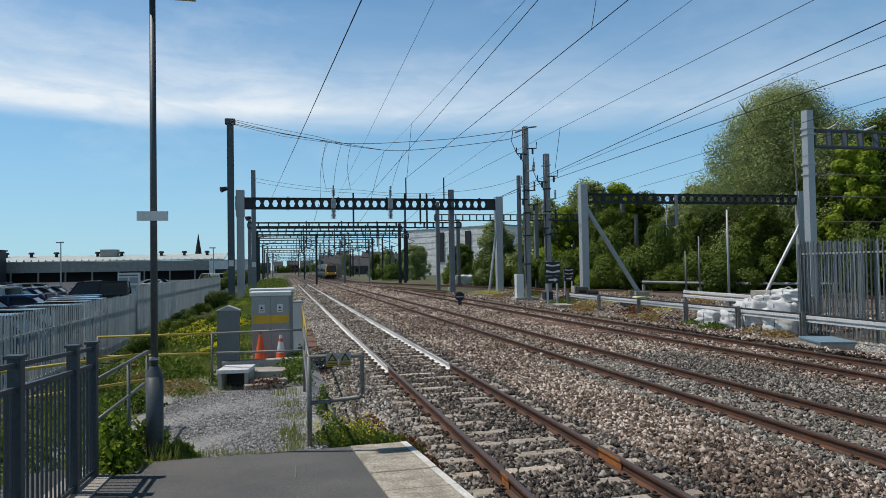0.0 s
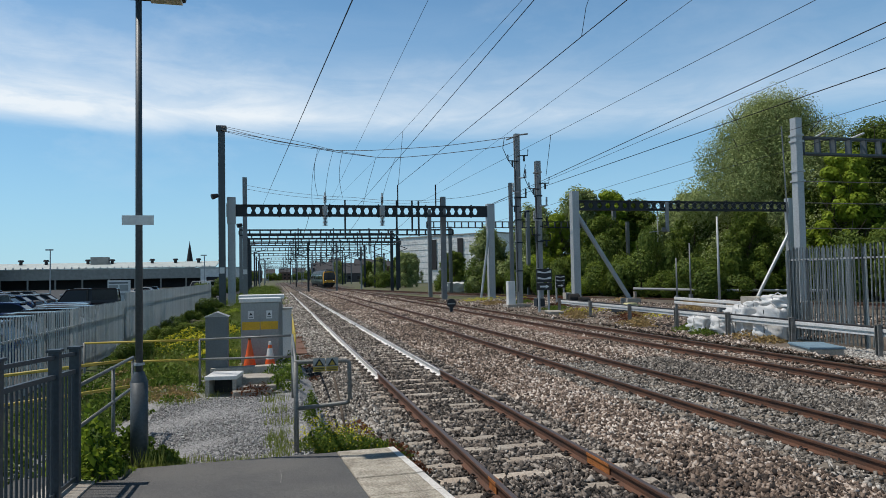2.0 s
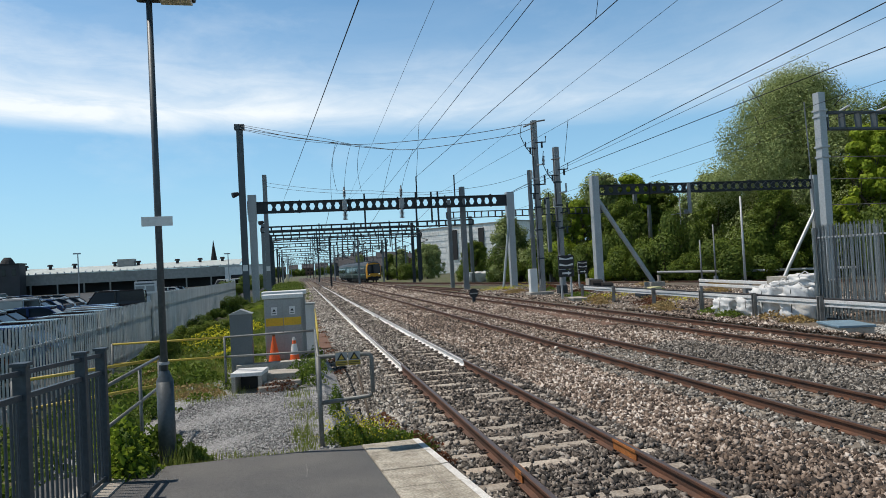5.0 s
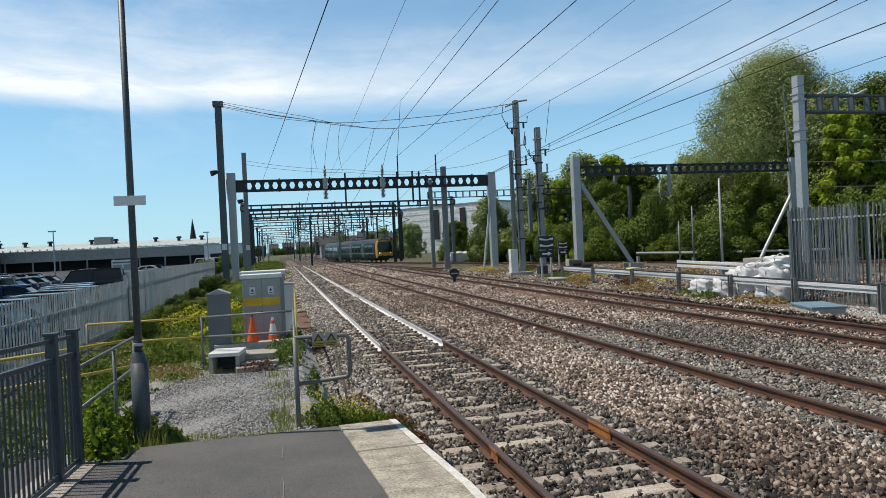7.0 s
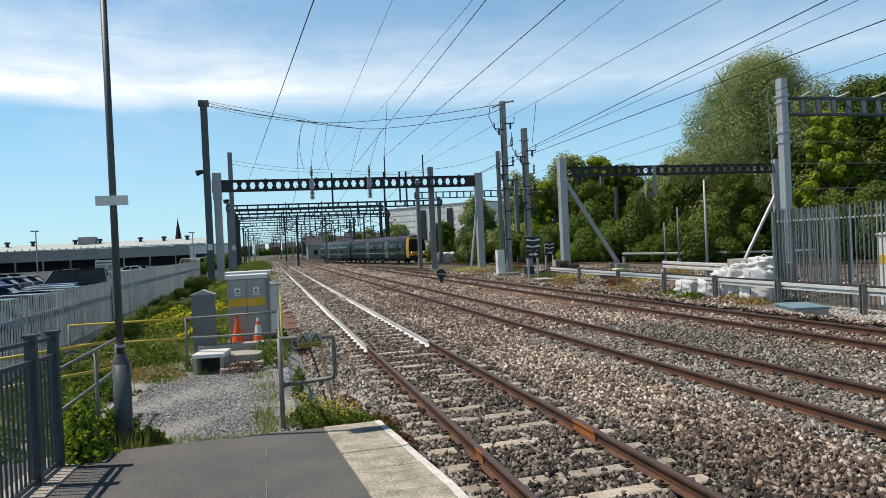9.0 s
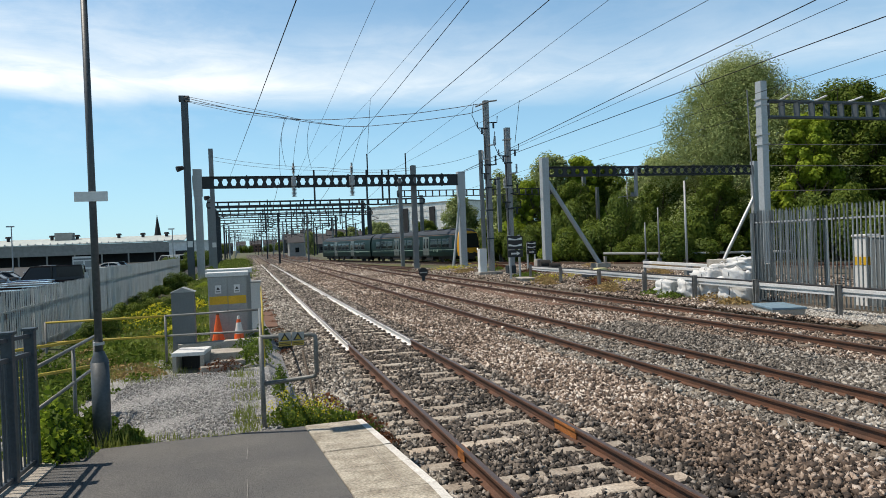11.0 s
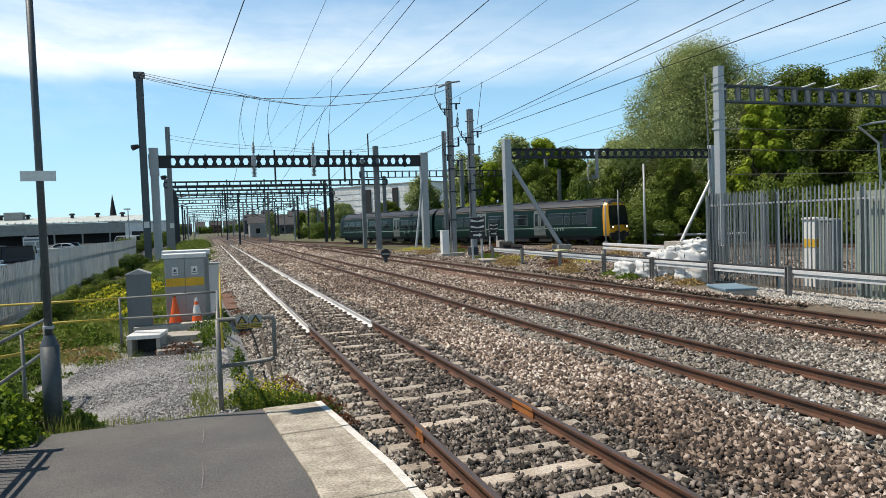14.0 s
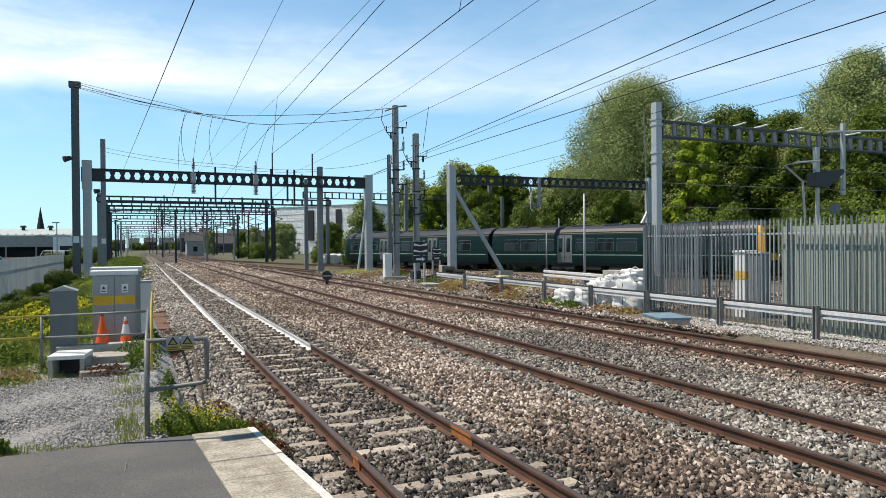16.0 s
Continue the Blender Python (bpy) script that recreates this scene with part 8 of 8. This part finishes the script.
def cars():
    def paint(n, col, metal=0.0):
        m = mat(n, col, 0.22, metal, var=0.04, scale=1, fine=20, bump=0.0)
        return m
    P = {k: paint("car_paint_" + k, v, mt) for k, v, mt in (("black", (0.012, 0.012, 0.015), 0.0), ("silver", (0.3, 0.32, 0.34), 0.5), ("white", (0.6, 0.6, 0.6), 0.0), ("blue", (0.03, 0.06, 0.15), 0.2), ("grey", (0.12, 0.13, 0.14), 0.4), ("red", (0.25, 0.02, 0.02), 0.0))}
    proto = [car("black parked hatchback in the car park", P["black"]), car("silver parked saloon car in the car park", P["silver"], 4.5), car("white parked car in the car park", P["white"]), car("dark blue parked car in the car park", P["blue"]), car("dark grey parked estate car in the car park", P["grey"], 4.6), car("silver parked people carrier in the car park", P["silver"], 4.8, 1.9, 1.85, True), car("black parked van in the car park", P["black"], 5.0, 1.95, 1.95, True), car("white parked van in the car park", P["white"], 5.2, 2.0, 2.2, True)]
    spots = [(0, -9.2, 19.0, 92), (3, -9.0, 21.8, 88), (0, -9.3, 24.6, 91), (4, -8.8, 27.4, 90), (1, -9.6, 16.2, 93), (0, -9.4, 30.5, 90), (4, -9.6, 33.2, 90), (0, -9.1, 13.4, 92), (1, -10.5, 36.0, 95), (3, -11, 38.8, 90),
             (5, -18.0, 46.0, 75), (6, -14.0, 56.0, 95), (4, -20.0, 40.0, 90), (1, -22.0, 52.0, 90), (4, -15.5, 36.0, 90), (0, -16.0, 39.0, 88), (3, -15.0, 42.0, 90), (4, -22.0, 61.0, 90), (3, -22.0, 64.0, 90), (1, -22.0, 67.0, 90), (4, -22.0, 70.0, 90),
             (2, -14.0, 72.0, 90), (0, -14.0, 76.0, 90), (1, -14.0, 80.0, 90), (2, -12.0, 90.0, 90), (3, -12.0, 95.0, 90), (1, -12.0, 100.0, 90), (2, -10.0, 110, 90), (7, -12.0, 120.0, 60), (2, -30.0, 80.0, 90), (1, -30.0, 84.0, 90), (0, -30.0, 88.0, 90), (4, -30.0, 92.0, 90), (2, -38.0, 96.0, 90), (1, -38.0, 100.0, 90), (3, -38.0, 105, 90), (5, -44, 110, 80), (2, -46, 118, 90), (1, -28, 110, 90), (2, -20, 112, 90), (0, -20, 118, 90), (2, -10, 128, 90), (1, -10, 134, 90)]
    used = set()
    for i, x, y, a in spots:
        if i not in used:
            used.add(i)
            proto[i].matrix_basis = pose(x, y, GZ + 0.02, 0, 0, a)
        else:
            copy_thing(proto[i], pose(x, y, GZ + 0.02, 0, 0, a + random.uniform(-3, 3)))
    b = thing("notice_board", "white notice board with grey panels by the car park", "board", pose(-14.35, 70.0, 0))
    for k in (-0.8, 0.8):
        part("post", box(bmesh.new(), k - 0.08, k + 0.08, 0, 0.15, GZ, 2.25), MAT_GALV, b)
    bd = part("board_panel", box(bmesh.new(), -1.0, 1.0, -0.08, 0.0, 0.2, 2.3, 0.01), MAT_WHITE, b)
    for x0, x1, z0, z1 in ((-0.9, 0.8, 1.98, 2.12), (-0.9, -0.1, 1.3, 1.85), (0.05, 0.8, 1.3, 1.85), (-0.9, -0.1, 0.5, 1.1), (0.05, 0.8, 0.5, 1.1)):
        part("grey_bar", box(bmesh.new(), x0, x1, -0.1, -0.081, z0, z1), MAT_CAB if z1 < 2.0 else MAT_CAB_DARK, bd)
    for x, y, h in ((-26, 90, 6.0), (-11.0, 150, 6.0), (-50, 120, 6.0), (-9.5, 100, 5.5)):
        p = thing("lamp_post", "thin pale car park lamp post", "post", group="car park lamp posts")
        part("shaft", tube(bmesh.new(), [(x, y, GZ), (x, y, h)], 0.09, 8, 0.06), MAT_GALV, p)
        part("lamp_head", box(bmesh.new(), x - 0.5, x + 0.3, y - 0.15, y + 0.15, h, h + 0.15), MAT_GALV, p)


lamp_column()
bar_fence()
handrails()
cabinets()
fences()
crash_barrier()
bags()
signs()
cars()


# ---- loose stones ----
def ballast_stones():
    rng = np.random.default_rng(77)
    # where stones have spilled over each sleeper: middle and half width of the heap
    spill = np.stack([rng.uniform(-0.65, 0.65, 300), rng.uniform(0.0, 0.52, 300)], 1)

    def field(name, x0, x1, y0, y1, per, size, material, label, z=-0.185, shape=shards):
        n = int((x1 - x0) * (y1 - y0) * per)
        p = np.stack([rng.uniform(x0, x1, n), rng.uniform(y0, y1, n), np.zeros(n)], 1)
        keep = np.ones(n, bool)
        for rx in (2.281, 3.786, 6.868, 8.373, 11.549, 13.054):
            keep &= np.abs(p[:, 0] - rx) > 0.085
        lie = np.zeros(n)
        for cx, first in ((3.0335, 4.0), (7.6205, 5.2), (12.3015, 7.1)):
            u = p[:, 0] - cx
            row = np.clip(np.round((p[:, 1] - first) / 0.65).astype(int), 0, 299)
            on = (np.abs(u) < 1.27) & (np.abs(p[:, 1] - first - row * 0.65) < 0.125)
            heaped = np.abs(u - spill[row, 0]) < spill[row, 1]
            bare = np.where(heaped, 0.4, 0.97 if cx < 4 else 0.8)
            keep &= ~(on & (rng.random(n) < bare))
            lie += np.where(on, 0.03, 0.0)
        p, lie = p[keep], lie[keep]
        n = len(p)
        lift = 0.055 * np.exp(-((p[:, 0] - 5.3) / 0.8) ** 2) + 0.055 * np.exp(-((p[:, 0] - 9.9) / 0.8) ** 2)
        drop = np.clip((1.2 - p[:, 0]) * 0.18, 0, 0.2) + np.clip((p[:, 0] - 13.4) * 0.12, 0, 0.2)
        p[:, 2] = z + lift - drop + lie + rng.uniform(-0.05, 0.028, n)
        co, q = shape(rng, p, size * rng.uniform(0.6, 1.45, n))
        raw_mesh(name, co, q, material, None, label, "stuff", "ballast")

    for y0, y1, per, size, shape in ((3.2, 10, 700, 0.021, stones), (3.2, 10, 850, 0.0235, shards), (10, 17, 1000, 0.0235, shards), (17, 32, 480, 0.029, shards), (32, 66, 170, 0.04, shards), (66, 112, 48, 0.065, shards)):
        field("ballast_stones", 0.75 if y0 < 10 else 0.3, 2.0, y0, y1, per, size, MAT_STONE_GREY, "grey broken ballast stones on the shoulder", shape=shape)
        field("ballast_stones", 2.0, 4.45, y0, y1, per, size, MAT_STONE_DARK, "dark grey broken ballast stones", shape=shape)
        field("ballast_stones", 4.45, 6.3, y0, y1, per, size * 1.05, MAT_STONE_TAN, "brown and pinkish broken ballast stones", shape=shape)
        field("ballast_stones", 6.3, 10.6, y0, y1, per * 0.85, size, MAT_STONE_GREY if y0 < 11 else MAT_STONE_TAN, "grey and brown broken ballast stones", shape=shape)
        field("ballast_stones", 10.6, 14.2, max(y0, 7), y1, per * 0.7, size, MAT_STONE_TAN, "brown broken ballast stones", shape=shape)
    # pale chippings along the foot of the fence
    field("ballast_stones", 13.35, 15.6, 13, 25, 420, 0.024, MAT_STONE_TAN, "brown broken stones spread beside the crash barrier", 0.04)
    n = 22000
    p = np.stack([14.3 + 1.7 * rng.random(n) ** 0.6, 4 + 13 * rng.random(n) ** 1.2, rng.uniform(-0.07, -0.02, n)], 1)
    co, q = stones(rng, p, 0.015 * rng.uniform(0.6, 1.5, n))
    raw_mesh("pale_chippings", co, q, stone_mat("pale_chippings", [(0.0, (0.2, 0.19, 0.17)), (0.5, (0.42, 0.4, 0.37)), (1.0, (0.66, 0.64, 0.6))]), None, "pale stone chippings along the foot of the fence", "stuff", "gravel")
    n = 16000
    p = np.stack([rng.uniform(13.9, 27, n), 19 + 41 * rng.random(n) ** 1.3, rng.uniform(-0.09, -0.03, n)], 1)
    co, q = stones(rng, p, 0.03 * rng.uniform(0.6, 1.8, n))
    raw_mesh("cess_stones", co, q, MAT_STONE_TAN, None, "scattered brown stones on the ground beside the sidings", "stuff", "gravel")
    # gravel on the walkway
    n = 14000
    x, y = rng.uniform(-2.0, 0.6, n), rng.uniform(8.05, 13.2, n)
    p = np.stack([x, y, 0.165 - 0.012 * (y - 8) - np.where(x > 0.35, (x - 0.35) * 0.75, 0)], 1)
    co, q = stones(rng, p, 0.007 * rng.uniform(0.5, 1.8, n))
    raw_mesh("path_stones", co, q, stone_mat("path_stones", [(0.0, (0.14, 0.139, 0.136)), (0.5, (0.3, 0.298, 0.292)), (1.0, (0.54, 0.535, 0.525))]), None, "loose grey gravel on the walkway", "stuff", "gravel")


ballast_stones()


motions()
